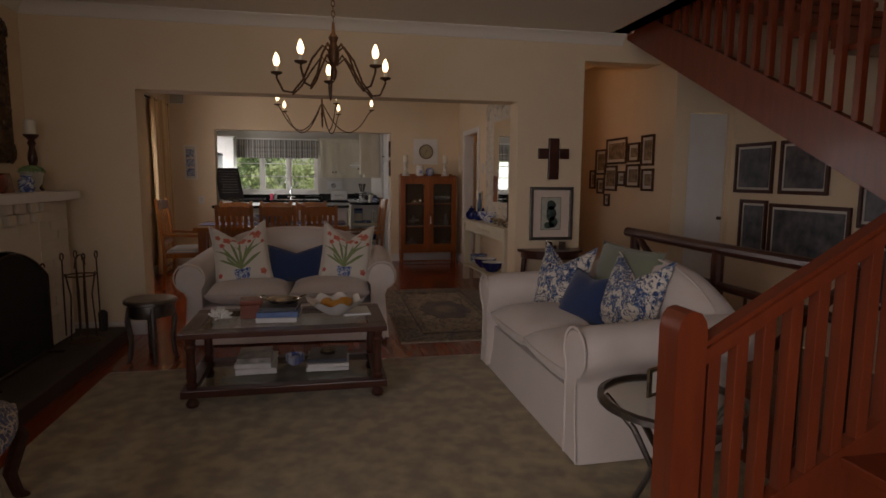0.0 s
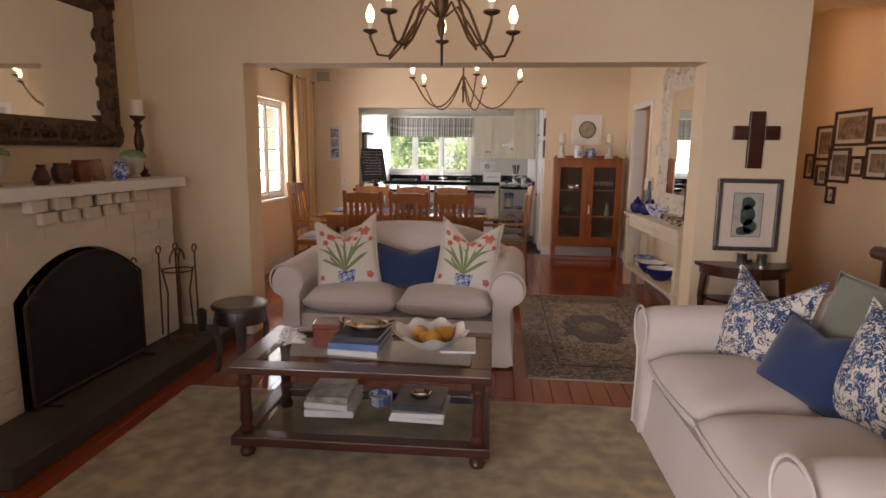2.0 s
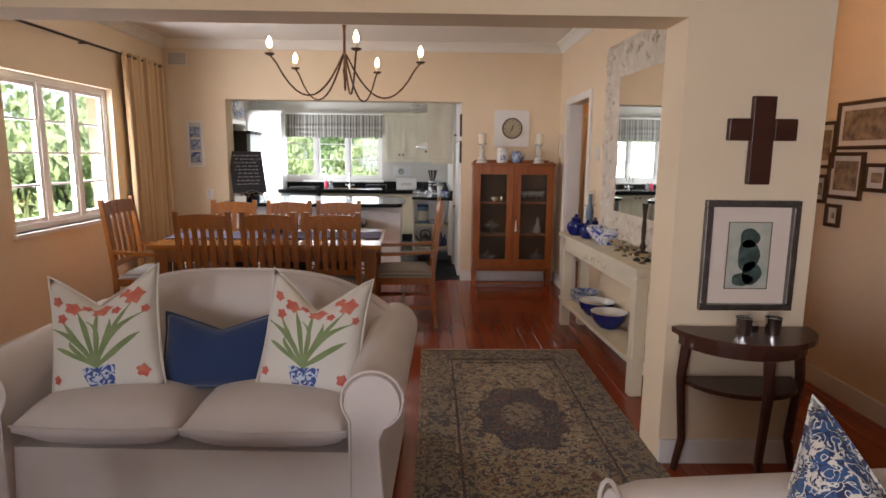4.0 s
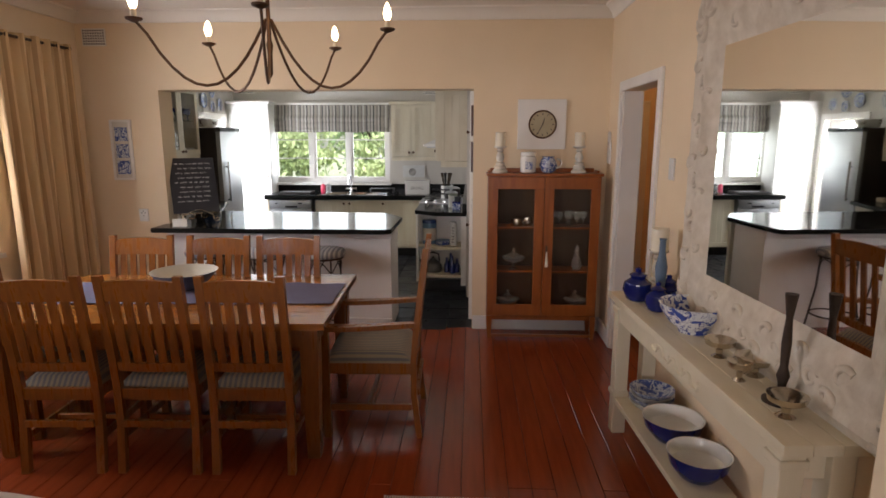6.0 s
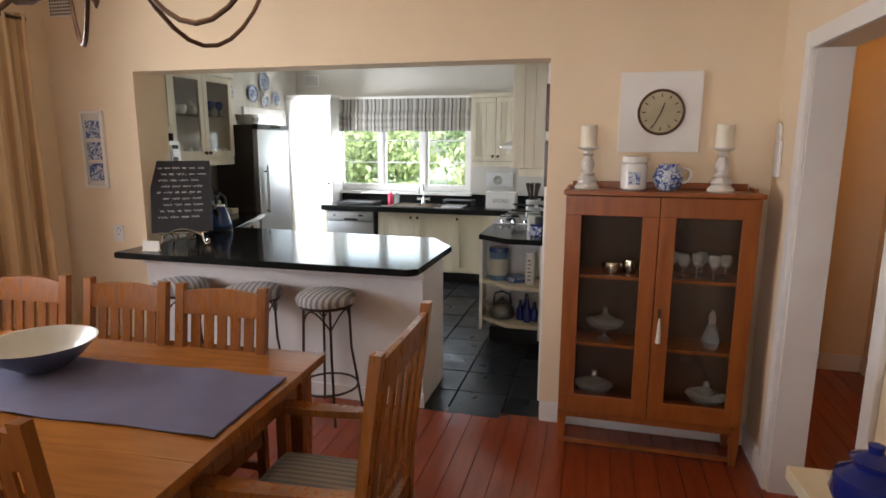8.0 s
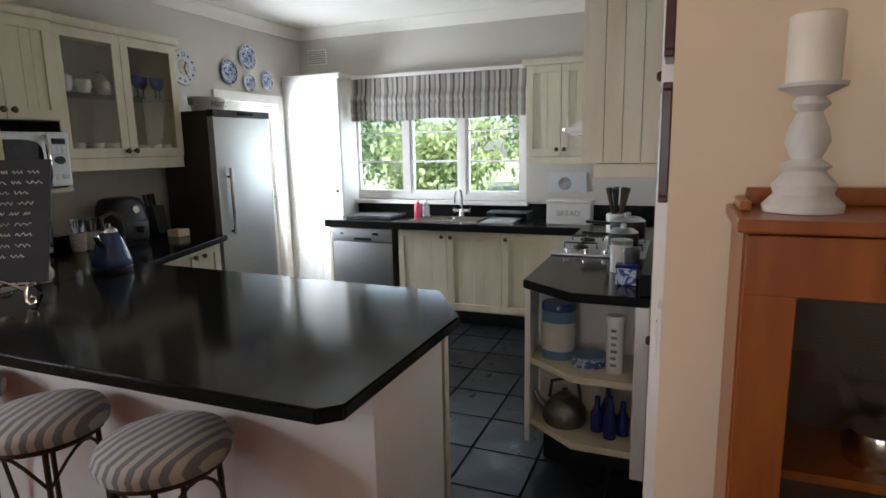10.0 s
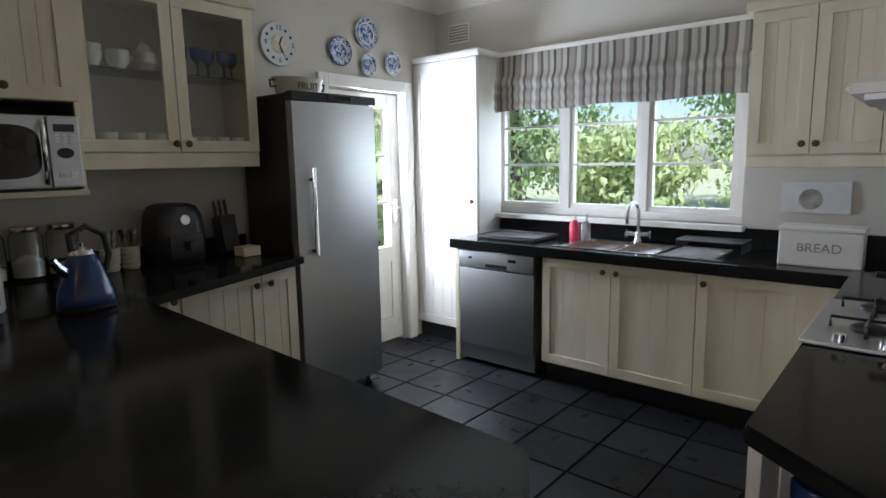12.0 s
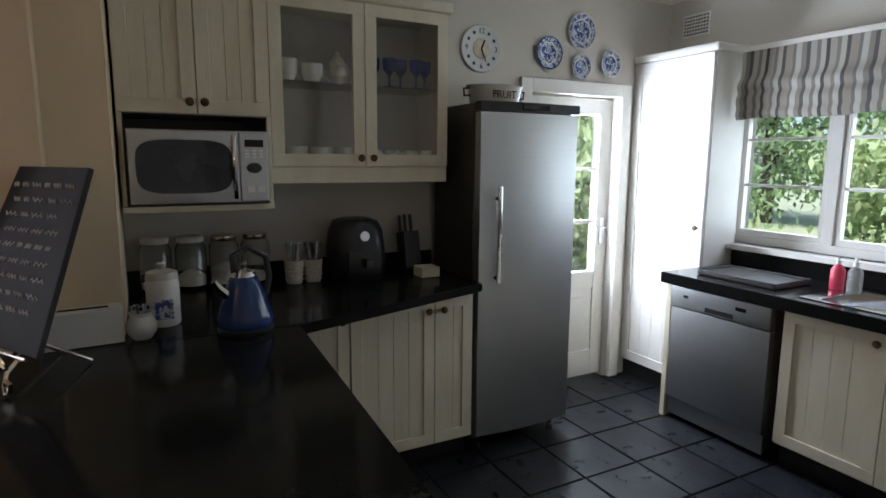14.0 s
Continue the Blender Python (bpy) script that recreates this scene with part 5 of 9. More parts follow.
part("frame", B(-0.11, 0.11, -0.19, 0.19, 0.24, 0.30, 0.008), M["darkwood"], ob)
for sx in (-1, 1):
    for sy in (-1, 1):
        part("leg", lathe(bmesh.new(), [(0.014, 0), (0.02, 0.02), (0.016, 0.1), (0.026, 0.2), (0.024, 0.24)], 10, (sx * 0.085, sy * 0.16, 0)), M["darkwood"], ob, "", True)

# half-moon table below the picture
ob = thing("half_moon_table", pose(1.08, -4.122, 0.0), "dark half-moon console table against the wall", "console table")


def half_disc(r, z0, z1):
    bm = bmesh.new()
    pts = [(r * math.cos(radians(a)), r * 0.9 * math.sin(radians(a))) for a in range(180, 361, 12)]
    ring_loft(bm, [[(x, y, z) for x, y in pts] for z in (z0, z1)])
    return bm


part("top", half_disc(0.315, 0.655, 0.68), M["darkwood"], ob)
part("apron", half_disc(0.28, 0.60, 0.655), M["darkwood"], ob)
part("shelf", half_disc(0.26, 0.42, 0.44), M["darkwood"], ob)
for x, y in ((-0.26, -0.04), (0.26, -0.04), (0.0, -0.25)):
    part("leg", tube(bmesh.new(), [(x, y, 0.60), (x * 1.06, y * 1.06, 0.45), (x * 0.96, y * 0.96, 0.15), (x * 1.08, y * 1.08, 0.0)], 0.024, 8, 0.016), M["darkwood"], ob, "", True)
for x in (1.03, 1.16):
    jar("silver_cup", pose(x, -4.24, 0.68), [(0.025, 0), (0.03, 0.004), (0.034, 0.07), (0.036, 0.075), (0.032, 0.075), (0.028, 0.01), (0.002, 0.008)], M["chrome"], "small polished silver beaker", "cup", "silver beakers")
jar("silver_cup", pose(1.09, -4.20, 0.68), [(0.02, 0), (0.026, 0.004), (0.028, 0.03), (0.03, 0.034), (0.026, 0.034), (0.002, 0.008)], M["chrome"], "small polished silver dish", "cup")

# framed drawing and cross
ob = thing("framed_drawing", pose(1.09, -4.105, 0.757), "framed green ink drawing in a wide cream mount", "picture")
for q in ((-0.212, 0.212, 0.0, 0.03), (-0.212, 0.212, 0.47, 0.5), (-0.212, -0.18, 0.03, 0.47), (0.18, 0.212, 0.03, 0.47)):
    part("frame", B(q[0], q[1], -0.03, 0.0, q[2], q[3], 0.005), M["pewter"], ob)
part("mount", B(-0.18, 0.18, -0.008, -0.004, 0.03, 0.47), mat("cream_mount", (0.74, 0.63, 0.53), 0.9, var=(0.70, 0.59, 0.49), scale=8), ob)
part("drawing", B(-0.095, 0.095, -0.0095, -0.008, 0.10, 0.40), mat("drawing_ground", (0.52, 0.50, 0.42), 0.8, var=(0.36, 0.39, 0.32), scale=14, amount=0.7), ob)
M["ink"] = mat("green_black_ink", (0.02, 0.035, 0.03), 0.8, var=(0.07, 0.11, 0.09), scale=30, amount=0.7)
for cx, cz, rx, rz in ((0.0, 0.33, 0.045, 0.045), (0.0, 0.25, 0.05, 0.075), (0.02, 0.17, 0.045, 0.055), (-0.02, 0.14, 0.05, 0.03)):
    bm = bmesh.new()
    ring_loft(bm, [[(cx + rx * math.cos(a) * (1 + 0.12 * math.cos(3 * a)), y, cz + rz * math.sin(a)) for a in (2 * math.pi * i / 16 for i in range(16))] for y in (-0.0096, -0.0105)])
    part("ink_shape", bm, M["ink"], ob)
for q in ((-0.098, 0.098, 0.097, 0.10), (-0.098, 0.098, 0.40, 0.403), (-0.098, -0.095, 0.10, 0.40), (0.095, 0.098, 0.10, 0.40)):
    part("fillet", B(q[0], q[1], -0.011, -0.008, q[2], q[3]), M["bronze"], ob)
ob = thing("wall_cross", pose(1.097, -4.104, 1.327), "plain dark wooden cross hung on the wall", "cross")
part("post", B(-0.05, 0.05, -0.028, 0.0, 0.0, 0.38, 0.006), M["darkwood"], ob)
part("bar", B(-0.15, -0.05, -0.028, 0.0, 0.19, 0.285, 0.006), M["darkwood"], ob)
part("bar", B(0.05, 0.15, -0.028, 0.0, 0.19, 0.285, 0.006), M["darkwood"], ob)


# ---- chandeliers ----
def chandelier(m, R, drop, arms, label, ceiling, cup_z, double=True, phase=0.3):
    ob = thing("chandelier", m, label, "chandelier")
    part("stem", lathe(bmesh.new(), [(0.002, -0.02), (0.014, 0.0), (0.022, 0.04), (0.012, 0.07), (0.03, 0.10), (0.036, 0.16), (0.02, 0.22), (0.032, 0.25), (0.012, 0.28), (0.008, 0.34), (0.002, 0.35)] if double else [(0.002, -0.12), (0.010, -0.10), (0.012, 0.0), (0.018, 0.04), (0.011, 0.06), (0.010, 0.34), (0.016, 0.38), (0.002, 0.4)], 14), M["bronze"], ob, "", True)
    top = ceiling
    bm = bmesh.new()
    z, k = (0.34 if double else 0.38), 0
    while z < top - 0.04:
        pts = [(0.011 * math.cos(a) if k % 2 else 0, 0 if k % 2 else 0.011 * math.cos(a), z + 0.02 + 0.02 * math.sin(a)) for a in (2 * math.pi * i / 10 for i in range(11))]
        tube(bm, pts, 0.0028, 5)
        z, k = z + 0.032, k + 1
    part("chain", bm, M["bronze"], ob, "", True)
    part("ceiling_rose", lathe(bmesh.new(), [(0.05, top), (0.05, top - 0.01), (0.02, top - 0.04), (0.004, top - 0.045)], 18), M["bronze"], ob, "", True)
    for i in range(arms):
        a = phase + i * 2 * math.pi / arms
        c, s = math.cos(a), math.sin(a)
        if double:
            prof = [(0.02, 0.16), (0.07, 0.20), (0.14, 0.12), (0.20, -0.01), (0.27, -0.09), (0.33, -0.08), (R, 0.0), (R, 0.03)]
            prof2 = [(0.02, 0.08), (0.08, 0.13), (0.15, 0.04), (0.21, -0.05), (0.27, -0.105)]
        else:
            prof = [(0.012, 0.16)] + [(0.02 + (R - 0.02) * f, -0.20 * math.sin(math.pi * min(1, f * 1.06)) ** 0.8 + 0.16 * (1 - f) ** 3 + cup_z * f ** 4) for f in (j / 12 for j in range(1, 12))] + [(R, cup_z)]
            prof2 = None
        arm = part("arm", tube(bmesh.new(), [(c * r, s * r, z) for r, z in prof], 0.0075, 7, 0.0065), M["bronze"], ob, "", True)
        if prof2:
            part("lower_arm", tube(bmesh.new(), [(c * r, s * r, z) for r, z in prof2], 0.006, 7), M["bronze"], arm, "", True)
        cz = 0.03 if double else cup_z
        part("drip_cup", lathe(bmesh.new(), [(0.008, cz - 0.012), (0.035, cz), (0.037, cz + 0.008), (0.01, cz + 0.004), (0.002, cz + 0.004)], 14, (c * R, s * R, 0)), M["bronze"], arm, "", True)
        part("candle_sleeve", lathe(bmesh.new(), [(0.013, cz), (0.013, cz + 0.045), (0.002, cz + 0.047)], 12, (c * R, s * R, 0)), M["wax"], arm, "cream candle sleeve", True)
        b = part("bulb", lathe(bmesh.new(), [(0.010, cz + 0.045), (0.017, cz + 0.058), (0.021, cz + 0.078), (0.016, cz + 0.102), (0.006, cz + 0.125), (0.002, cz + 0.13)], 14, (c * R, s * R, 0)), M["bulb"], arm, "lit candle bulb", True)
    return ob


chandelier(pose(-0.915, -5.43, 1.96), 0.37, 0.5, 5, "rustic bronze iron chandelier with lit candle bulbs", CZ - 1.96, 0.0, True, 0.40)
chandelier(pose(-1.034, -1.89, 2.06), 0.60, 0.5, 5, "wide wrought iron chandelier with lit candle bulbs", CZ - 2.06, 0.10, False, -0.035)


# ---- stair, railing and hall ----
def staircase():
    ob = tagged(new("staircase"), "red-stained timber staircase turning at a landing", "staircase", kind="structure")
    n, run, rise = 8, 0.245, 0.16
    for i in range(n):
        x = 0.12 + i * run
        part("tread", B(x - 0.02, x + run, -9.0, -7.86, (i + 1) * rise - 0.035, (i + 1) * rise, 0.006), M["stairwood"], ob)
        part("riser", B(x, x + 0.02, -9.0, -7.86, i * rise, (i + 1) * rise - 0.035), M["stairwood"], ob)
    part("landing", B(n * run + 0.12, 2.75, -9.0, -7.95, n * rise - 0.06, n * rise, 0.006), M["stairwood"], ob)
    bm = bmesh.new()
    ring_loft(bm, [[(x, y, z) for x, z in ((0.08, 0.0), (n * run, n * rise - 0.24), (n * run, n * rise - 0.02), (0.08, 0.22))] for y in (-7.86, -7.815)])
    part("stringer", bm, M["stairwood"], ob)
    # second flight, along the east wall
    y0, z0, run2, rise2 = -7.95, n * rise, 0.31, 0.158
    for i in range(12):
        y = y0 + i * run2
        part("tread", B(1.84, 2.75, y - 0.02, y + run2, z0 + (i + 1) * rise2 - 0.035, z0 + (i + 1) * rise2, 0.006), M["stairwood"], ob)
        part("riser", B(1.84, 2.75, y, y + 0.02, z0 + i * rise2, z0 + (i + 1) * rise2 - 0.035), M["stairwood"], ob)
    k = 0.508
    bm = bmesh.new()
    ring_loft(bm, [[(x, y, z) for y, z in ((-8.0, 0.645), (-4.12, 2.62), (-4.12, 2.92), (-8.0, 0.945))] for x in (1.79, 1.84)])
    part("stringer", bm, M["stairwood"], ob)
    for i in range(26):
        y = -7.7 + i * 0.135
        z = 0.945 + (y + 8.0) * k
        part("baluster", B(1.795, 1.835, y - 0.022, y + 0.022, z, z + 0.80, 0.004), M["stairwood"], ob)
    bm = bmesh.new()
    ring_loft(bm, [[(x, y, z) for y, z in ((-8.0, 1.745), (-4.2, 3.675), (-4.2, 3.735), (-8.0, 1.805))] for x in (1.775, 1.855)])
    part("handrail", bm, M["stairwood"], ob)
    # first flight rail
    for i in range(20):
        x = 0.135 + i * 0.088
        z = 0.22 + (x - 0.08) * 0.55
        part("baluster", B(x - 0.02, x + 0.02, -7.857, -7.818, z - 0.03, 0.80 + (x - 0.08) * 0.59, 0.004), M["stairwood"], ob)
    bm = bmesh.new()
    ring_loft(bm, [[(x, y, z) for x, z in ((0.06, 0.775), (1.9, 1.86), (1.9, 1.93), (0.06, 0.845))] for y in (-7.875, -7.80)])
    bmesh.ops.bevel(bm, geom=list(bm.edges), offset=0.012, segments=2, affect="EDGES")
    part("handrail", bm, M["stairwood"], ob)
    bm = bmesh.new()
    pts = [(-0.046, 0.0), (-0.046, 0.90), (-0.04, 0.935), (-0.024, 0.958), (0.0, 0.965), (0.024, 0.958), (0.04, 0.935), (0.046, 0.90), (0.046, 0.0)]
    ring_loft(bm, [[(0.04 + x, y, z) for x, z in pts] for y in (-7.886, -7.79)])
    bmesh.ops.bevel(bm, geom=[e for e in bm.edges if e.calc_face_angle(0) > 1.0], offset=0.01, segments=2, affect="EDGES")
    part("newel_post", bm, M["stairwood"], ob, "", True, 30)
    return ob


staircase()

ob = thing("pole_railing", pose(1.28, -5.34, 0.0), "dark peeled-pole railing guarding the stairwell", "railing")
part("top_rail", tube(bmesh.new(), [(0, 0.12, 0.935), (0, -0.8, 0.93), (0, -1.9, 0.935)], 0.035, 10), M["darkwood"], ob, "", True)
part("mid_rail", tube(bmesh.new(), [(0, 0.0, 0.72), (0, -1.9, 0.71)], 0.026, 10), M["darkwood"], ob, "", True)
for y in (0.0, -0.95, -1.9):
    part("post", tube(bmesh.new(), [(0, y, 0), (0, y, 0.92)], 0.036, 10), M["darkwood"], ob, "", True)
part("brace", tube(bmesh.new(), [(0, -0.05, 0.90), (0, -0.38, 0.70), (0, -0.62, 0.40)], 0.024, 10), M["darkwood"], ob, "", True)
part("brace", tube(bmesh.new(), [(0, -1.85, 0.90), (0, -1.35, 0.40)], 0.024, 10), M["darkwood"], ob, "", True)
for k in range(9):
    y = -0.2 - k * 0.2
    part("spindle", tube(bmesh.new(), [(0, y, 0.02), (0.004, y + 0.006, 0.4), (0, y, 0.71)], 0.010, 6), M["bronze"], ob, "", True)

# small round side table at the sofa's end
ob = thing("metal_side_table", pose(0.27, -7.46, 0.012), "round pewter side table with a glass top", "side table")
part("top", lathe(bmesh.new(), [(0.25, 0.50), (0.27, 0.505), (0.27, 0.525), (0.25, 0.53), (0.25, 0.5)], 32, cap=False), M["pewter"], ob, "", True)
part("glass_top", lathe(bmesh.new(), [(0.002, 0.512), (0.255, 0.512), (0.255, 0.52), (0.002, 0.52)], 32), M["tableglass"], ob)
for k in range(5):
    a = k * 2 * math.pi / 5
    c, s = math.cos(a), math.sin(a)
    part("leg", tube(bmesh.new(), [(c * 0.24, s * 0.24, 0.50), (c * 0.13, s * 0.13, 0.38), (c * 0.06, s * 0.06, 0.24), (c * 0.12, s * 0.12, 0.1), (c * 0.22, s * 0.22, 0.0)], 0.012, 7), M["pewter"], ob, "", True)
ob = thing("photo_frame", pose(0.24, -7.41, 0.535, 0, 0, 25), "small silver photograph frame on the side table", "picture frame")
part("frame", B(-0.07, 0.07, -0.006, 0.006, 0, 0.11, 0.004), M["silver"], ob)
part("print", B(-0.05, 0.05, -0.0075, -0.0062, 0.016, 0.094), M["paper"], ob)
jar("silver_cup", pose(0.38, -7.46, 0.535), [(0.03, 0), (0.034, 0.01), (0.04, 0.1), (0.042, 0.11), (0.036, 0.11), (0.002, 0.012)], M["chrome"], "silver beaker on the side table", "cup")


def wall_picture(m, w, h, fr, pm, label, fw=0.022, mount=0.03, group=""):
    """A framed print hanging on a wall that faces -x."""
    ob = thing("framed_print", m, label, "picture", group)
    for q in ((-w / 2, w / 2, 0, fw), (-w / 2, w / 2, h - fw, h), (-w / 2, -w / 2 + fw, fw, h - fw), (w / 2 - fw, w / 2, fw, h - fw)):
        part("frame", B(-0.02, 0, q[0], q[1], q[2], q[3], 0.003), fr, ob)
    part("mount", B(-0.006, -0.003, -w / 2 + fw, w / 2 - fw, fw, h - fw), M["paper"], ob)
    part("print", B(-0.0078, -0.006, -w / 2 + fw + mount, w / 2 - fw - mount, fw + mount, h - fw - mount), pm, ob)
    return ob


for y, z, w, h in ((-3.322, 1.50, 0.46, 0.28), (-2.963, 1.385, 0.27, 0.29), (-3.208, 1.205, 0.30, 0.28), (-3.455, 1.262, 0.18, 0.16), (-3.70, 1.25, 0.28, 0.24), (-3.70, 1.51, 0.23, 0.20), (-2.972, 1.167, 0.18, 0.18), (-2.76, 1.22, 0.15, 0.22), (-3.97, 1.47, 0.24, 0.30), (-3.99, 1.22, 0.22, 0.22), (-3.14, 1.03, 0.13, 0.14)):
    wall_picture(pose(2.146, y, z), w, h, M["bronze"], M["sepia"], "small sepia print in a dark frame", 0.022, 0.03, "hall pictures")
for y, z, w, h in ((-4.72, 1.22, 0.48, 0.44), (-5.28, 1.22, 0.50, 0.44), (-4.75, 0.66, 0.34, 0.5), (-5.35, 0.64, 0.80, 0.5), (-6.05, 1.0, 0.5, 0.44), (-6.1, 0.45, 0.6, 0.46)):
    wall_picture(pose(2.746, y, z), w, h, M["darkwood"], M["darkphoto"], "large dark photograph in a dark frame", 0.03, 0.02, "stairwell pictures")
ob = thing("wall_lamp", pose(1.241, -3.30, 2.0, 0, 0, -90), "brass wall lamp glowing on the hall side", "wall lamp")
part("backplate", B(-0.04, 0.04, 0.0, 0.015, -0.06, 0.06, 0.004), M["bronze"], ob)
part("arm", tube(bmesh.new(), [(0, 0.01, 0), (0, 0.08, -0.02), (0, 0.12, 0.02)], 0.008), M["bronze"], ob, "", True)
part("bulb", lathe(bmesh.new(), [(0.012, 0.02), (0.03, 0.05), (0.022, 0.09), (0.002, 0.11)], 12, (0, 0.12, 0)), M["bulb"], ob, "lit lamp bulb", True)

# ---- dining room ----
def dining_table():
    x0, x1, y0, y1 = -2.52, -0.75, -2.26, -1.20
    ob = thing("dining_table", pose((x0 + x1) / 2, (y0 + y1) / 2, 0, 0, 0, 2.5), "honey oak dining table with square tapered legs", "dining table")
    a, b = (x1 - x0) / 2, (y1 - y0) / 2
    for i in range(5):
        w = 2 * b / 5
        part("top_board", B(-a, a, -b + i * w + 0.0008, -b + (i + 1) * w - 0.0008, 0.715, 0.75, 0.002), M["oakx"], ob)
    for q in ((-a + 0.07, a - 0.07, -b + 0.06, -b + 0.085), (-a + 0.07, a - 0.07, b - 0.085, b - 0.06), (-a + 0.06, -a + 0.085, -b + 0.085, b - 0.085), (a - 0.085, a - 0.06, -b + 0.085, b - 0.085)):
        part("apron", B(*q, 0.61, 0.714, 0.003), M["oak"], ob)
    for sx in (-1, 1):
        for sy in (-1, 1):
            cx, cy = sx * (a - 0.09), sy * (b - 0.09)
            bm = bmesh.new()
            ring_loft(bm, [[(cx + u * h, cy + v * h, z) for u, v in ((-1, -1), (1, -1), (1, 1), (-1, 1))] for z, h in ((0, 0.032), (0.5, 0.044), (0.713, 0.046))])
            part("leg", bm, M["oak"], ob)
    return ob


dining_table()


def chair(m, label, arms=False, name="dining_chair", group="chairs round the table"):
    """A slat-back oak chair facing +y, its back at y = 0."""
    ob = thing(name, m, label, "chair", group)
    W, D, H = (0.54, 0.50, 1.07) if arms else (0.415, 0.44, 1.015)
    h = W / 2
    lean = 0.07

    def by(z):
        return -lean * max(0, (z - 0.45) / (H - 0.45)) ** 1.2
    for s in (-1, 1):
        bm = bmesh.new()
        ring_loft(bm, [[(s * (h - 0.02) + u * 0.019, by(z) + v * 0.016 - (0.03 if z == 0 else 0), z) for u, v in ((-1, -1), (1, -1), (1, 1), (-1, 1))] for z in (0, 0.25, 0.45, 0.6, 0.8, H - 0.01, H)])
        part("back_post", bm, M["oak"], ob)
        part("front_leg", B(s * (h - 0.02) - 0.02, s * (h - 0.02) + 0.02, D - 0.04, D, 0, 0.62 if arms else 0.44, 0.003), M["oak"], ob)
        part("side_rail", B(s * (h - 0.02) - 0.011, s * (h - 0.02) + 0.011, 0.016, D - 0.04, 0.375, 0.435, 0.002), M["oak"], ob)
        part("side_stretcher", B(s * (h - 0.02) - 0.009, s * (h - 0.02) + 0.009, 0.012, D - 0.04, 0.16, 0.195, 0.002), M["oak"], ob)
        if arms:
            bm = bmesh.new()
            ring_loft(bm, [[(s * (h - 0.015) + u * w, y, z + v * 0.013) for u, v in ((-1, -1), (1, -1), (1, 1), (-1, 1))] for y, z, w in ((-0.01, 0.655, 0.02), (0.2, 0.64, 0.026), (0.38, 0.634, 0.034), (D + 0.02, 0.634, 0.03))])
            part("armrest", bm, M["oak"], ob)
    part("seat_rail", B(-h + 0.04, h - 0.04, D - 0.032, D - 0.008, 0.375, 0.435, 0.002), M["oak"], ob)
    part("seat_rail", B(-h + 0.04, h - 0.04, -0.01, 0.014, 0.375, 0.435, 0.002), M["oak"], ob)
    part("stretcher", B(-h + 0.04, h - 0.04, D * 0.5 - 0.012, D * 0.5 + 0.012, 0.165, 0.19, 0.002), M["oak"], ob)
    part("back_stretcher", B(-h + 0.04, h - 0.04, -0.03, -0.01, 0.24, 0.275, 0.002), M["oak"], ob)

    def cross(z0, z1, bow):
        bm = bmesh.new()
        n = 8
        rings = []
        for i in range(n + 1):
            f = 2 * i / n - 1
            x = f * (h - 0.037)
            top = z1 + bow * (1 - f * f)
            rings.append([(x, by(z0) - 0.010 - 0.012 * (1 - f * f), z0), (x, by(z0) + 0.010 - 0.012 * (1 - f * f), z0), (x, by(top) + 0.010 - 0.012 * (1 - f * f), top), (x, by(top) - 0.010 - 0.012 * (1 - f * f), top)])
        return ring_loft(bm, rings)
    part("top_rail", cross(H - 0.125, H - 0.03, 0.014), M["oak"], ob)
    part("lower_back_rail", cross(0.53, 0.575, 0.0), M["oak"], ob)
    n = 5
    for i in range(n):
        x = (i - (n - 1) / 2) * (W - 0.12) / (n - 0.2)
        bm = bmesh.new()
        ring_loft(bm, [[(x + u * 0.0205, by(z) + v * 0.005 - 0.008, z) for u, v in ((-1, -1), (1, -1), (1, 1), (-1, 1))] for z in (0.574, 0.72, H - 0.124)])
        part("back_slat", bm, M["oak"], ob)
    bm = bmesh.new()
    surface(bm, lambda u, v: ((2 * u - 1) * (h - 0.012), 0.012 + v * (D - 0.02), 0.437 + 0.052 * ((1 - abs(2 * u - 1) ** 6) * (1 - abs(2 * v - 1) ** 6)) ** 0.4), 12, 12)
    geo = bmesh.ops.extrude_face_region(bm, geom=list(bm.faces))
    for v in geo["geom"]:
        if isinstance(v, bmesh.types.BMVert):
            v.co.z = 0.436
    part("seat", bm, M["check"], ob, "checked grey and cream padded seat", True, 60)
    return ob


c0 = chair(pose(-1.08, -2.285, 0, 0, 0, 2), "honey oak slat-back dining chair with a checked seat")
for x, y, r in ((-1.55, -2.30, 1), (-2.03, -2.32, 3), (-1.205, -1.275, 182), (-1.665, -1.29, 181.5), (-2.17, -1.305, 183)):
    copy_thing(c0, pose(x, y, 0, 0, 0, r))
c1 = chair(pose(-0.33, -1.665, 0, 0, 0, 92), "honey oak carver chair with arms and a checked seat", True, "carver_chair")
copy_thing(c1, pose(-2.88, -1.80, 0, 0, 0, -88))

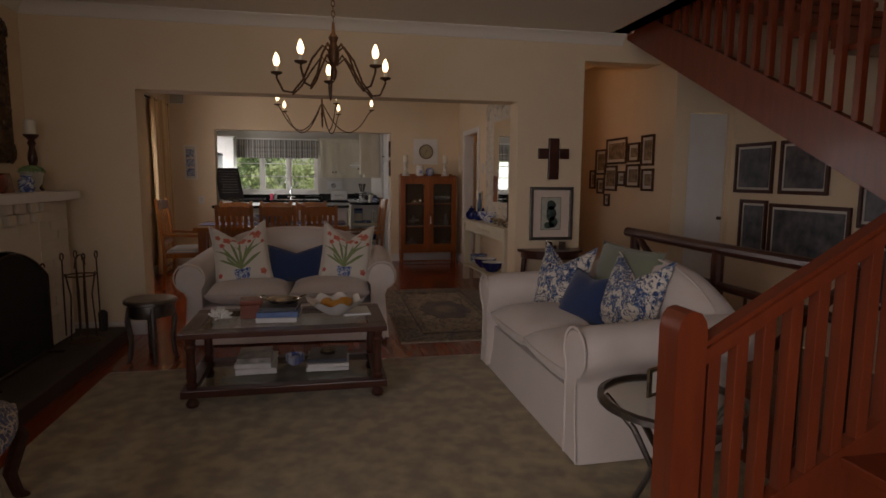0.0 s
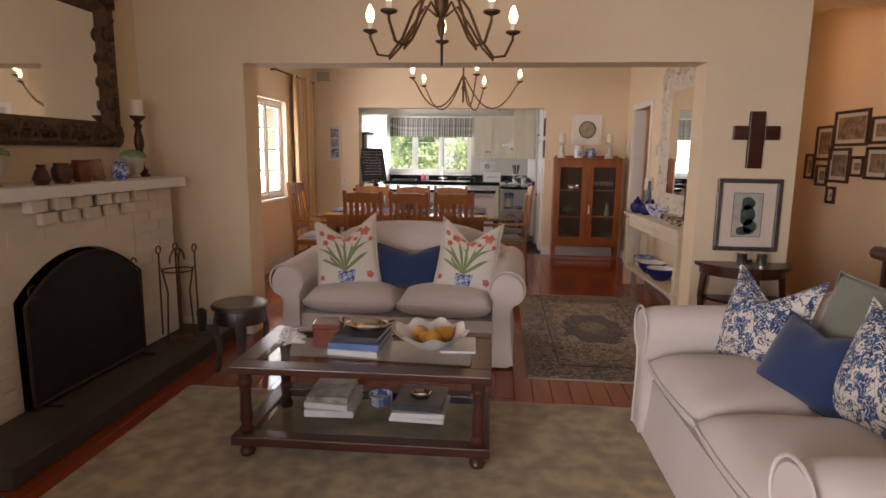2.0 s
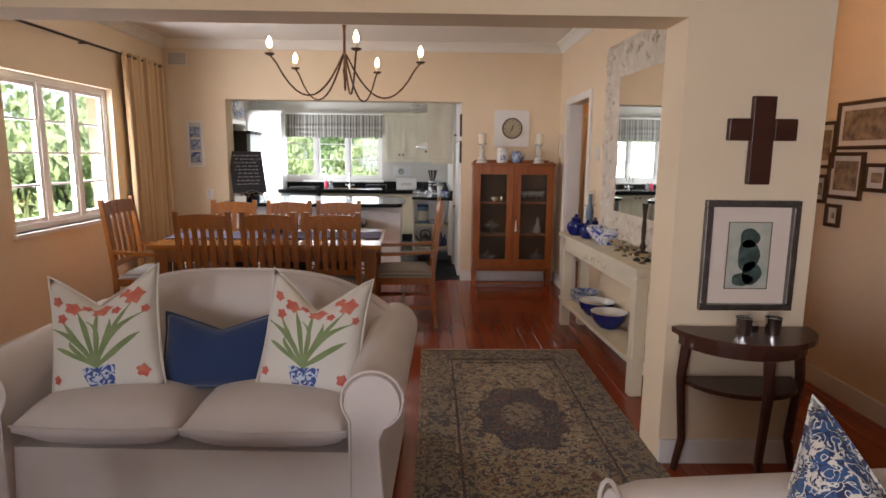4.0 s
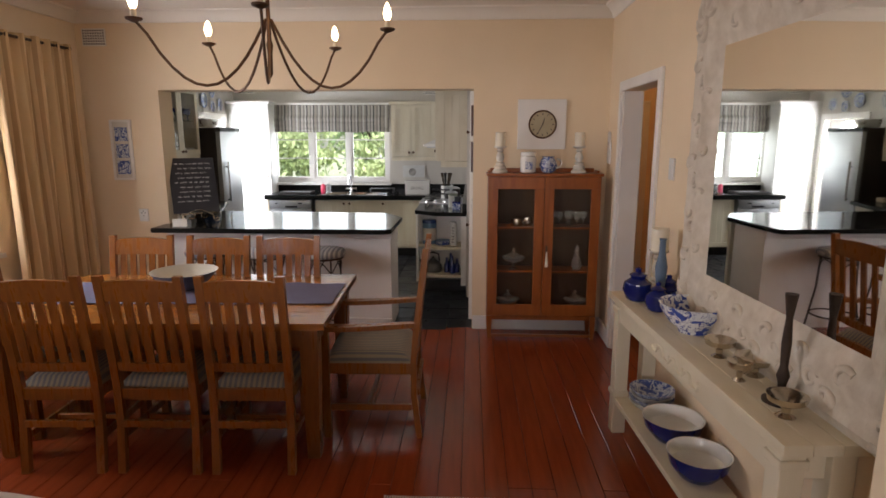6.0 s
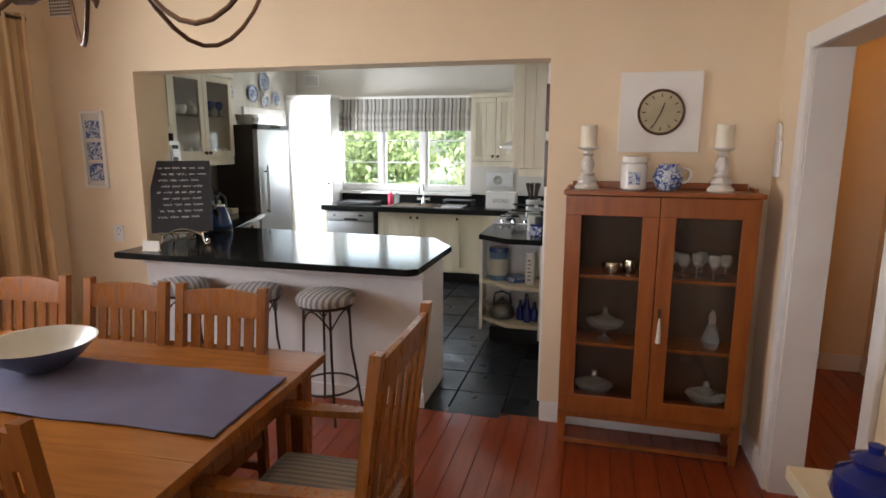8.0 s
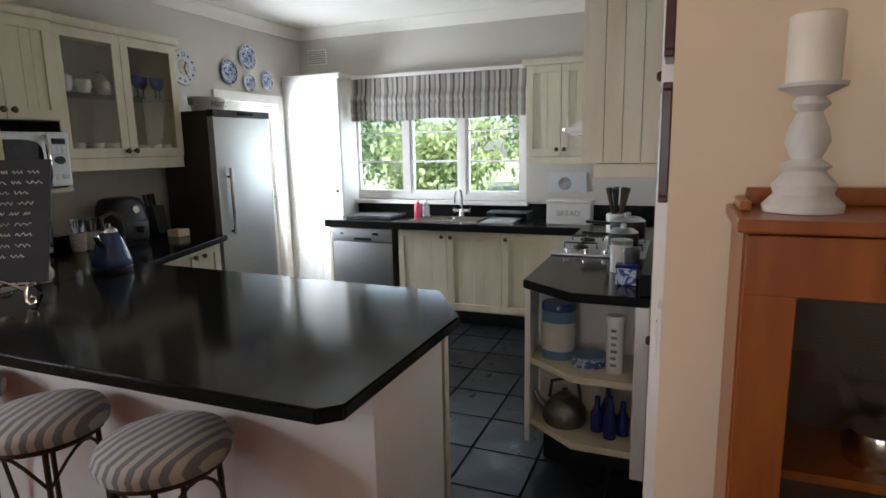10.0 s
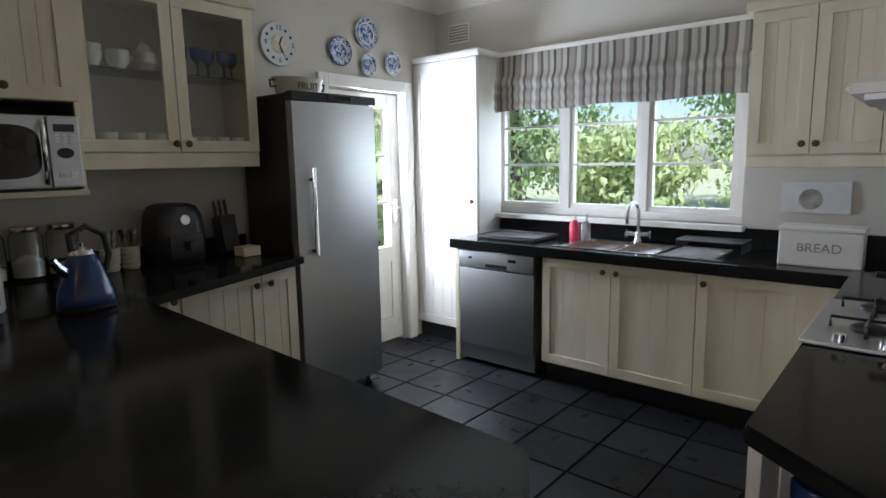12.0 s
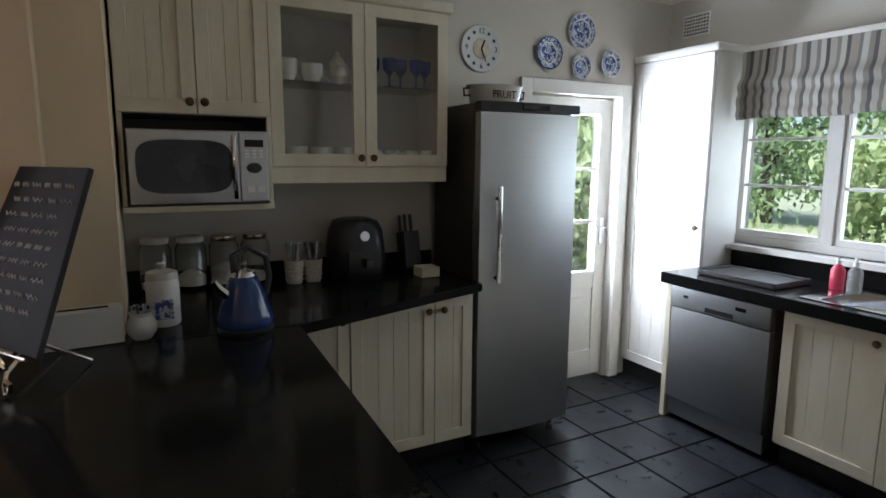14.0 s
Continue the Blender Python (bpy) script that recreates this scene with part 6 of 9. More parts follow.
# runner and bowl
ob = thing("table_runner", pose(-1.65, -1.70, 0.7505, 0, 0, 2.5), "slate blue linen table runner with creases", "table runner")
bm = bmesh.new()
surface(bm, lambda u, v: ((2 * u - 1) * 0.872, (2 * v - 1) * 0.225 + 0.006 * math.sin(17 * u), 0.004 + 0.004 * math.sin(34 * u + 5 * v) * math.sin(8 * u + v) ** 2), 60, 6)
geo = bmesh.ops.extrude_face_region(bm, geom=list(bm.faces))
bmesh.ops.translate(bm, verts=[v for v in geo["geom"] if isinstance(v, bmesh.types.BMVert)], vec=(0, 0, 0.002))
part("cloth", bm, M["runner"], ob, "", True)
for sx in (-1, 1):
    part("hem", tube(bmesh.new(), [(sx * 0.868, y * 0.22, 0.006) for y in (-1, -0.5, 0, 0.5, 1)], 0.003, 6), M["runner"], ob, "stitched hem", True)
ob = thing("serving_bowl", pose(-1.72, -1.60, 0.757), "wide shallow bowl, cream inside and blue-grey outside", "bowl")
part("outer", lathe(bmesh.new(), [(0.06, 0), (0.075, 0.005), (0.14, 0.05), (0.19, 0.105), (0.192, 0.108)], 32, cap=False), mat("blue_grey_glaze", (0.13, 0.15, 0.20), 0.3, var=(0.09, 0.1, 0.15), scale=8), ob, "", True)
part("inner", lathe(bmesh.new(), [(0.192, 0.108), (0.186, 0.107), (0.135, 0.055), (0.07, 0.014), (0.002, 0.012)], 32, cap=False), M["cream"], ob, "cream glazed inside", True)


# china cabinet
def china_cabinet():
    ob = thing("china_cabinet", pose(0.565, 0.0, 0), "cherry wood china cabinet with two glazed doors", "cabinet")
    w, d, z0, z1 = 0.445, 0.27, 0.20, 1.345
    part("top", B(-w - 0.012, w + 0.012, -d - 0.012, -0.022, z1, z1 + 0.022, 0.004), M["cherry"], ob)
    part("gallery", B(-w + 0.02, w - 0.02, -0.045, -0.024, z1 + 0.022, z1 + 0.055, 0.004), M["cherry"], ob)
    for s in (-1, 1):
        part("side", B(*sorted((s * w, s * (w - 0.022))), -d + 0.02, -0.022, z0, z1), M["cherry"], ob)
        part("gallery_end", B(*sorted((s * w, s * (w - 0.018))), -0.17, -0.045, z1 + 0.022, z1 + 0.04, 0.004), M["cherry"], ob)
        for y in (-d + 0.022, -0.05):
            bm = bmesh.new()
            ring_loft(bm, [[(s * (w - 0.022) + u * h, y + v * h, z) for u, v in ((-1, -1), (1, -1), (1, 1), (-1, 1))] for z, h in ((0, 0.013), (0.1, 0.02), (0.20, 0.022))])
            part("leg", bm, M["cherry"], ob)
    part("bottom", B(-w + 0.022, w - 0.022, -d + 0.02, -0.022, z0, z0 + 0.022), M["cherry"], ob)
    part("plinth_rail", B(-w + 0.03, w - 0.03, -d + 0.012, -d + 0.03, 0.165, 0.20, 0.002), M["cherry"], ob)
    part("stretcher", B(-w + 0.03, w - 0.03, -d + 0.01, -d + 0.028, 0.02, 0.04, 0.002), M["cherry"], ob)
    # the interior's shade is put into this back's colour
    part("back", B(-w + 0.022, w - 0.022, -0.034, -0.022, z0 + 0.022, z1), M["cabshade"], ob, "cabinet back coloured dark for the shade inside")
    for z in (0.56, 0.92):
        part("shelf", B(-w + 0.022, w - 0.022, -d + 0.035, -0.034, z, z + 0.016), M["cherry"], ob)
    for s in (-1, 1):
        xa, xb = (-w + 0.004, -0.002) if s < 0 else (0.002, w - 0.004)
        door = part("door", B(xa, xb, -d, -d + 0.02, z0 + 0.005, z0 + 0.10, 0.002), M["cherry"], ob)
        part("door_rail", B(xa, xb, -d, -d + 0.02, z1 - 0.10, z1 - 0.004, 0.002), M["cherry"], door)
        part("door_stile", B(xa, xa + 0.075, -d, -d + 0.02, z0 + 0.10, z1 - 0.10, 0.002), M["cherry"], door)
        part("door_stile", B(xb - 0.075, xb, -d, -d + 0.02, z0 + 0.10, z1 - 0.10, 0.002), M["cherry"], door)
        part("pane", B(xa + 0.075, xb - 0.075, -d + 0.008, -d + 0.011, z0 + 0.10, z1 - 0.10), M["cabglass"], door)
    part("escutcheon", B(0.02, 0.036, -d - 0.004, -d, 0.72, 0.79, 0.002), M["bronze"], ob)
    part("tassel", tube(bmesh.new(), [(0.03, -d - 0.01, 0.745), (0.03, -d - 0.014, 0.69), (0.03, -d - 0.014, 0.62)], 0.004, 7, 0.014), M["wax"], ob, "pale cord tassel")
    return ob


china_cabinet()
WINE = [(0.026, 0), (0.027, 0.003), (0.004, 0.008), (0.004, 0.05), (0.02, 0.065), (0.03, 0.09), (0.027, 0.12), (0.025, 0.12), (0.028, 0.09), (0.016, 0.07), (0.002, 0.064)]
g0 = solid("wine_glass", lathe(bmesh.new(), WINE, 14), M["crystal"], "clear stemmed glass in the cabinet", "glass", "cabinet glasses", True)
g0.matrix_world = pose(0.70, -0.18, 0.936)
for x, y in ((0.77, -0.15), (0.84, -0.19), (0.90, -0.15), (0.66, -0.11), (0.80, -0.09)):
    copy_thing(g0, pose(x, y, 0.936))
for x, y, z, nm in ((0.86, -0.15, 0.576, "decanter"), (0.34, -0.15, 0.576, "glass_dish"), (0.30, -0.15, 0.222, "glass_dish"), (0.86, -0.15, 0.222, "glass_dish")):
    prof = [(0.035, 0), (0.045, 0.04), (0.03, 0.1), (0.014, 0.13), (0.02, 0.15), (0.012, 0.19), (0.002, 0.2)] if nm == "decanter" else [(0.04, 0), (0.012, 0.02), (0.012, 0.05), (0.08, 0.075), (0.1, 0.1), (0.05, 0.12), (0.012, 0.14), (0.016, 0.17), (0.002, 0.175)]
    jar(nm, pose(x, y, z), prof, M["crystal"], "cut glass piece in the cabinet", "glassware")
jar("metal_box", pose(0.36, -0.15, 0.936), [(0.05, 0), (0.055, 0.04), (0.05, 0.06), (0.002, 0.07)], M["silver"], "small silver dish in the cabinet", "dish")
jar("metal_box", pose(0.45, -0.14, 0.936), [(0.03, 0), (0.035, 0.04), (0.03, 0.07), (0.002, 0.08)], M["silver"], "small silver pot in the cabinet", "dish")

M["aged"] = mat("aged_white_paint", (0.70, 0.68, 0.62), 0.6, var=(0.55, 0.52, 0.45), scale=15, bump=0.3, bscale=60)
candlestick(pose(0.215, -0.15, 1.368), 0.21, M["aged"], "white turned wooden candlestick with a pillar candle", 0.11, 0.04)
candlestick(pose(0.845, -0.15, 1.368), 0.21, M["aged"], "white turned wooden candlestick with a pillar candle", 0.11, 0.04)
ob = thing("ginger_jar", pose(0.44, -0.16, 1.368), "white ceramic lidded jar with a blue medallion", "jar")
part("body", lathe(bmesh.new(), [(0.05, 0), (0.062, 0.01), (0.065, 0.11), (0.058, 0.13), (0.05, 0.135)], 22), M["china"], ob, "", True)
part("lid", lathe(bmesh.new(), [(0.062, 0.135), (0.064, 0.145), (0.06, 0.165), (0.002, 0.168)], 22), M["china"], ob, "", True)
part("medallion", B(-0.028, 0.028, -0.068, -0.064, 0.03, 0.09, 0.001), M["bwsmall"], ob, "blue transfer medallion")
ob = thing("jug", pose(0.60, -0.16, 1.368), "round blue and white porcelain jug", "jug")
part("body", lathe(bmesh.new(), [(0.035, 0), (0.06, 0.02), (0.072, 0.06), (0.06, 0.1), (0.045, 0.118), (0.05, 0.13), (0.04, 0.128), (0.002, 0.11)], 22), M["bwsmall"], ob, "", True)
part("handle", tube(bmesh.new(), arc((0.07, 0, 0.075), 0.035, -100, 100, 10), 0.007, 7), M["china"], ob, "", True)

# wall clock on its white board
ob = thing("wall_clock", pose(0.556, -0.001, 1.752), "round clock on a square white board above the cabinet", "clock")
part("board", B(-0.196, 0.196, -0.018, 0.0, -0.20, 0.20, 0.003), M["trim"], ob)


def disc(bm, r, y0, y1, n=36, cx=0.0, cz=0.0):
    return ring_loft(bm, [[(cx + r * math.cos(2 * math.pi * i / n), y, cz + r * math.sin(2 * math.pi * i / n)) for i in range(n)] for y in (y0, y1)])


part("face", disc(bmesh.new(), 0.105, -0.024, -0.0185, 36, 0.005, 0.0), mat("aged_dial", (0.44, 0.38, 0.24), 0.5, var=(0.36, 0.30, 0.18), scale=14), ob)
part("rim", tube(bmesh.new(), [(0.005 + 0.108 * math.cos(a), -0.024, 0.108 * math.sin(a)) for a in (2 * math.pi * i / 36 for i in range(37))], 0.007, 6), M["bronze"], ob, "", True)
for k in range(12):
    a = k * math.pi / 6
    part("numeral", tube(bmesh.new(), [(0.005 + r * math.sin(a), -0.0245, r * math.cos(a)) for r in (0.074, 0.092)], 0.0035, 4), M["black"], ob)
part("hour_hand", tube(bmesh.new(), [(0.005, -0.027, 0), (0.02, -0.027, 0.048)], 0.004, 5, 0.002), M["black"], ob)
part("minute_hand", tube(bmesh.new(), [(0.005, -0.028, 0), (-0.035, -0.028, -0.078)], 0.003, 5, 0.0015), M["black"], ob)

# row of three tiles in a frame
ob = thing("framed_tiles", pose(-2.987, -0.001, 1.288), "narrow white frame holding three blue and white tiles", "picture")
for q in ((-0.092, 0.092, 0, 0.02), (-0.092, 0.092, 0.488, 0.508), (-0.092, -0.07, 0.02, 0.488), (0.07, 0.092, 0.02, 0.488)):
    part("frame", B(q[0], q[1], -0.022, 0, q[2], q[3], 0.003), M["trim"], ob)
part("mount", B(-0.07, 0.07, -0.008, -0.002, 0.02, 0.488), M["paper"], ob)
for k in range(3):
    part("tile", B(-0.055, 0.055, -0.013, -0.008, 0.05 + k * 0.14, 0.165 + k * 0.14, 0.001), M["bwsmall"], ob)
ob = thing("wall_socket", pose(-2.857, -0.001, 0.985), "white double wall socket", "socket")
part("plate", B(-0.04, 0.04, -0.010, 0, -0.055, 0.055, 0.003), M["white"], ob)
for x, z in ((-0.015, 0.02), (0.015, 0.02), (0, -0.005), (0, 0.035)):
    part("hole", B(x - 0.004, x + 0.004, -0.0112, -0.010, z - 0.004, z + 0.004), M["black"], ob)


def air_vent(m, label="white perforated wall vent"):
    ob = thing("air_vent", m, label, "vent")
    part("plate", B(-0.10, 0.10, -0.008, 0, -0.07, 0.07, 0.002), M["trim"], ob)
    bm = bmesh.new()
    for i in range(9):
        for j in range(6):
            x, z = -0.084 + i * 0.021, -0.0525 + j * 0.021
            box(bm, x - 0.006, x + 0.006, -0.0092, -0.0082, z - 0.006, z + 0.006)
    p = part("grille", bm, M["soot"], ob)
    p["kind"] = "stuff"
    return ob


air_vent(pose(-3.14, -0.001, 2.46))
air_vent(pose(-3.28, 3.699, 2.36))
air_vent(pose(-0.62, 3.699, 2.33))

# curtain on an iron rod
ob = thing("curtain_rod", pose(-3.22, -1.55, 2.34), "dark iron curtain rod above the dining window", "curtain rod")
part("rod", tube(bmesh.new(), [(0, -1.35, 0), (0, 1.30, 0)], 0.011, 8), M["iron"], ob, "", True)
for y in (-1.1, 0, 1.1):
    part("bracket", tube(bmesh.new(), [(-0.079, y, 0.0), (0, y, 0)], 0.008, 6), M["iron"], ob)
part("finial", lathe(bmesh.new(), [(0.002, -0.025), (0.022, 0), (0.002, 0.03)], 12, (0, 1.31, 0)), M["iron"], ob, "", True)
ob = thing("curtain", pose(-3.22, -0.61, 0.0), "tan striped full-length curtain drawn to one side", "curtain")
bm = bmesh.new()


def fold(u, v):
    k = 0.034 + 0.012 * (1 - v)
    return (k * math.sin(u * 2 * math.pi * 6.5) + 0.01 * math.sin(u * 9 + v * 3), -0.41 + 0.83 * u + 0.012 * math.sin(4 * v + 8 * u), 0.02 + v * 2.35)


surface(bm, fold, 104, 14)
part("cloth", bm, M["curtain"], ob, "", True, 180)
for k in range(7):
    u = (k + 0.25) / 6.5
    if u < 1:
        x, y, z = fold(u, 1)
        part("eyelet", tube(bmesh.new(), [(x * 0.3, y + 0.0, 2.34 + 0.0) for _ in (0,)] + [(0.02, y, 2.34)], 0.02, 10), M["iron"], ob)

# whitewashed mirror above the console
ob = thing("carved_mirror", pose(1.06, -2.86, 1.53, 0, 0, 182.8), "tall mirror in a whitewashed carved frame on the console", "mirror")
ornate_frame(ob, 1.50, 1.46, 0.27, M["whitewash"], 0.045, 8, 0.6)
part("glass", B(0.012, 0.018, -0.50, 0.50, -0.48, 0.48), M["mirror"], ob, "silvered mirror glass")

# cream console
ob = thing("console", pose(0.972, -2.555, 0.0, 0, 0, 3.2), "cream painted console with a low shelf", "console table")
for i in range(3):
    part("top_board", B(-0.165 + i * 0.085, -0.1602 + (i + 1) * 0.085 - 0.006, -0.82, 0.86, 0.765, 0.80, 0.003), M["console"], ob)
part("apron", B(-0.135, -0.115, -0.72, 0.74, 0.655, 0.765, 0.004), M["console"], ob)
part("end_apron", B(-0.07, 0.05, 0.77, 0.79, 0.655, 0.765, 0.004), M["console"], ob)
part("end_apron", B(-0.07, 0.05, -0.75, -0.73, 0.655, 0.765, 0.004), M["console"], ob)
for y in (-0.74, 0.78):
    for x in (-0.105, 0.045):
        part("leg", B(x - 0.037, x + 0.037, y - 0.037, y + 0.037, 0.0, 0.765, 0.005), M["console"], ob)
    part("collar", B(-0.15, -0.06, y - 0.045, y + 0.045, 0.22, 0.25, 0.006), M["console"], ob)
    part("collar", B(-0.15, -0.06, y - 0.045, y + 0.045, 0.70, 0.73, 0.006), M["console"], ob)
part("shelf", B(-0.14, 0.08, -0.70, 0.74, 0.19, 0.22, 0.004), M["console"], ob)
for k in range(7):
    y = -0.20 + k * 0.07
    part("carving", tube(bmesh.new(), [(-0.137, y + 0.03 * math.cos(t), 0.708 + 0.02 * math.sin(t) * (1 if k % 2 else -1)) for t in (i * 0.5 for i in range(9))], 0.007, 6), M["console"], ob)
CT = 0.80
GJ = [(0.035, 0), (0.05, 0.01), (0.066, 0.05), (0.06, 0.085), (0.032, 0.105), (0.034, 0.115), (0.04, 0.12), (0.012, 0.135), (0.014, 0.15), (0.002, 0.155)]
for x, y, k in ((0.86, -1.90, 1.15), (0.905, -2.09, 0.95), (1.0, -1.96, 1.0), (0.985, -2.12, 0.8)):
    jar("cobalt_jar", pose(x, y, CT), [(r * k, z * k) for r, z in GJ], M["cobalt"], "small cobalt blue lidded jar on the console", "jar", "cobalt jars")
jar("blue_bottle", pose(0.945, -1.99, CT), [(0.02, 0), (0.022, 0.1), (0.03, 0.2), (0.018, 0.26), (0.014, 0.33), (0.018, 0.345), (0.002, 0.345)], mat("blue_grey_wood", (0.07, 0.12, 0.2), 0.6, var=(0.13, 0.18, 0.24), scale=20), "tall blue-grey turned candlestick", "candlestick")
candlestick(pose(0.99, -1.80, CT), 0.25, M["whitewash"], "whitewashed candlestick with a white pillar candle", 0.12, 0.045)
jar("iron_candlestick", pose(0.985, -3.10, CT), [(0.055, 0), (0.055, 0.008), (0.018, 0.03), (0.012, 0.06), (0.02, 0.09), (0.012, 0.12), (0.015, 0.2), (0.01, 0.28), (0.016, 0.33), (0.02, 0.36), (0.002, 0.36)], M["iron"], "tall slim dark iron candlestick", "candlestick")
ob = thing("punch_bowl", pose(0.965, -2.40, CT), "large blue and white china bowl on the console", "bowl")
part("body", lathe(bmesh.new(), [(0.06, 0), (0.065, 0.015), (0.11, 0.05), (0.14, 0.10), (0.146, 0.125), (0.15, 0.13), (0.14, 0.128), (0.10, 0.05), (0.04, 0.02), (0.002, 0.018)], 32), M["bw"], ob, "", True)
for x, y, r in ((0.955, -2.70, 0.06), (1.005, -2.88, 0.07), (0.93, -2.93, 0.045), (0.95, -3.20, 0.06)):
    jar("silver_dish", pose(x, y, CT), [(r * 0.5, 0), (r * 0.2, 0.012), (r * 0.25, 0.03), (r * 0.9, 0.05), (r, 0.07), (r * 0.9, 0.068), (r * 0.2, 0.04), (0.002, 0.038)], M["silver"], "small silver footed dish on the console", "dish", "silver dishes")
for k in range(4):
    jar("striped_bowl", pose(0.945, -1.98, 0.22 + k * 0.022), [(0.04, 0), (0.05, 0.006), (0.09, 0.03), (0.115, 0.06), (0.11, 0.06), (0.08, 0.03), (0.002, 0.012)], M["china"] if k % 2 == 0 else M["bwsmall"], "china bowl in a stack on the low shelf", "bowl", "stacked china bowls")
for y, r, mm in ((-2.28, 0.14, M["cobalt"]), (-2.60, 0.13, M["cobalt"])):
    ob = thing("mixing_bowl", pose(0.955, y, 0.22), "deep blue bowl with a white inside on the low shelf", "bowl", "blue mixing bowls")
    part("outer", lathe(bmesh.new(), [(r * 0.5, 0), (r * 0.6, 0.01), (r * 0.9, 0.06), (r, 0.11), (r * 1.02, 0.115)], 28, cap=False), mm, ob, "", True)
    part("inner", lathe(bmesh.new(), [(r * 1.02, 0.115), (r * 0.97, 0.113), (r * 0.85, 0.06), (r * 0.4, 0.016), (0.002, 0.014)], 28, cap=False), M["china"], ob, "white glazed inside", True)

ob = thing("light_switch", pose(1.098, -1.60, 1.47), "white wall light switch beside the doorway", "switch")
part("plate", B(-0.010, 0, -0.04, 0.04, -0.06, 0.06, 0.003), M["white"], ob)
part("rocker", B(-0.014, -0.010, -0.012, 0.012, -0.02, 0.02, 0.002), M["white"], ob)
ob = thing("wall_plaque", pose(1.098, -0.10, 1.44), "small white painted plaque with a loop hook", "plaque")
part("panel", B(-0.014, 0, -0.045, 0.045, 0, 0.17, 0.004), M["trim"], ob)
part("loop", tube(bmesh.new(), [(-0.01, 0.03 * math.cos(a), 0.20 + 0.05 * math.sin(a)) for a in (radians(d) for d in range(-60, 241, 20))], 0.007, 6), M["trim"], ob, "", True)
ob = thing("light_switch", pose(-0.001, 0.10, 1.06), "white light switch on the opening's jamb", "switch")
part("plate", B(-0.010, 0, -0.04, 0.04, -0.06, 0.06, 0.003), M["white"], ob)
part("rocker", B(-0.014, -0.010, -0.012, 0.012, -0.02, 0.02, 0.002), M["white"], ob)

# small pictures on the kitchen jamb
for z in (1.36, 1.66):
    wall_picture(pose(0.0175, 0.10, z), 0.13, 0.25, M["darkwood"], M["bwsmall"], "narrow dark framed print on the jamb", 0.015, 0.01, "jamb pictures").matrix_world = pose(-0.001, 0.10, z)

# ---- kitchen ----
def prism(pts, z0, z1, bev=0.006):
    bm = bmesh.new()
    ring_loft(bm, [[(x, y, z) for x, y in pts] for z in (z0, z1)])
    if bev:
        bmesh.ops.bevel(bm, geom=list(bm.edges), offset=bev, segments=2, affect="EDGES")
    return bm


def knob(at, axis, parent, m=None):
    bm = lathe(bmesh.new(), [(0.006, 0), (0.006, 0.012), (0.015, 0.018), (0.017, 0.026), (0.012, 0.033), (0.002, 0.035)], 14)
    rot = {"x": Matrix.Rotation(radians(90), 3, "Y"), "-x": Matrix.Rotation(radians(-90), 3, "Y"), "-y": Matrix.Rotation(radians(90), 3, "X")}[axis]
    bmesh.ops.rotate(bm, verts=bm.verts, matrix=rot)
    bmesh.ops.translate(bm, verts=bm.verts, vec=at)
    return part("knob", bm, m or M["bronze"], parent, "", True)


def board_door(parent, axis, at, u0, u1, z0, z1, knob_at=None, boards=3, glass=False, name="door"):
    """A framed cream door, tongue-and-groove or glazed, lying in the plane at; axis names the way it faces."""
    sg = 1 if axis == "x" else -1

    def bx(a, b, c, d, e, f, bev=0.002):
        lo, hi = sorted((at + sg * e, at + sg * f))
        return B(lo, hi, a, b, c, d, bev) if axis in ("x", "-x") else B(a, b, lo, hi, c, d, bev)
    u0, u1, z0, z1 = u0 + 0.002, u1 - 0.002, z0 + 0.002, z1 - 0.002
    s = 0.055
    door = part(name, bx(u0, u1, z0, z0 + s, 0, 0.02), M["cab"], parent)
    for q in ((u0, u1, z1 - s, z1), (u0, u0 + s, z0 + s, z1 - s), (u1 - s, u1, z0 + s, z1 - s)):
        part("rail", bx(*q, 0, 0.02), M["cab"], door)
    if glass:
        part("pane", bx(u0 + s, u1 - s, z0 + s, z1 - s, 0.008, 0.011, 0), M["cabglass"], door)
    else:
        w = (u1 - u0 - 2 * s) / boards
        for i in range(boards):
            part("board", bx(u0 + s + i * w + 0.0006, u0 + s + (i + 1) * w - 0.0006, z0 + s, z1 - s, 0.002, 0.011, 0.0015), M["cab"], door)
    if knob_at:
        k = at + sg * 0.02
        knob((k, knob_at[0], knob_at[1]) if axis in ("x", "-x") else (knob_at[0], k, knob_at[1]), axis, door)
    return door


# breakfast bar
ob = thing("breakfast_bar", pose(0, 0, 0), "white panelled breakfast bar and corner cupboard base", "kitchen island")
part("front_panel", B(-2.638, -0.70, -0.03, 0.02, 0, 0.868), M["trim"], ob)
part("end_panel", B(-0.75, -0.70, 0.02, 0.45, 0, 0.868, 0.003), M["trim"], ob)
part("back_panel", B(-2.60, -0.76, 0.62, 0.66, 0.0, 0.868), M["cab"], ob)
part("skirting", B(-2.638, -0.69, -0.045, -0.03, 0, 0.09, 0.003), M["trim"], ob)
part("moulding", B(-2.638, -0.685, -0.06, -0.03, 0.80, 0.867, 0.01), M["trim"], ob)
ob = thing("granite_worktop", pose(0, 0, 0), "polished black granite bar top and worktop", "worktop")
part("bar_slab", prism([(-2.668, -0.265), (-0.715, -0.265), (-0.665, -0.22), (-0.662, 0.53), (-0.865, 0.845), (-2.58, 0.93), (-2.6, 0.205), (-2.638, 0.205), (-2.638, -0.004), (-2.668, -0.004)], 0.87, 0.91), M["granite"], ob)
part("wall_slab", prism([(-2.602, 0.205), (-2.582, 0.93), (-2.90, 1.885), (-3.498, 1.885), (-3.498, 0.205)], 0.87, 0.91), M["granite"], ob)

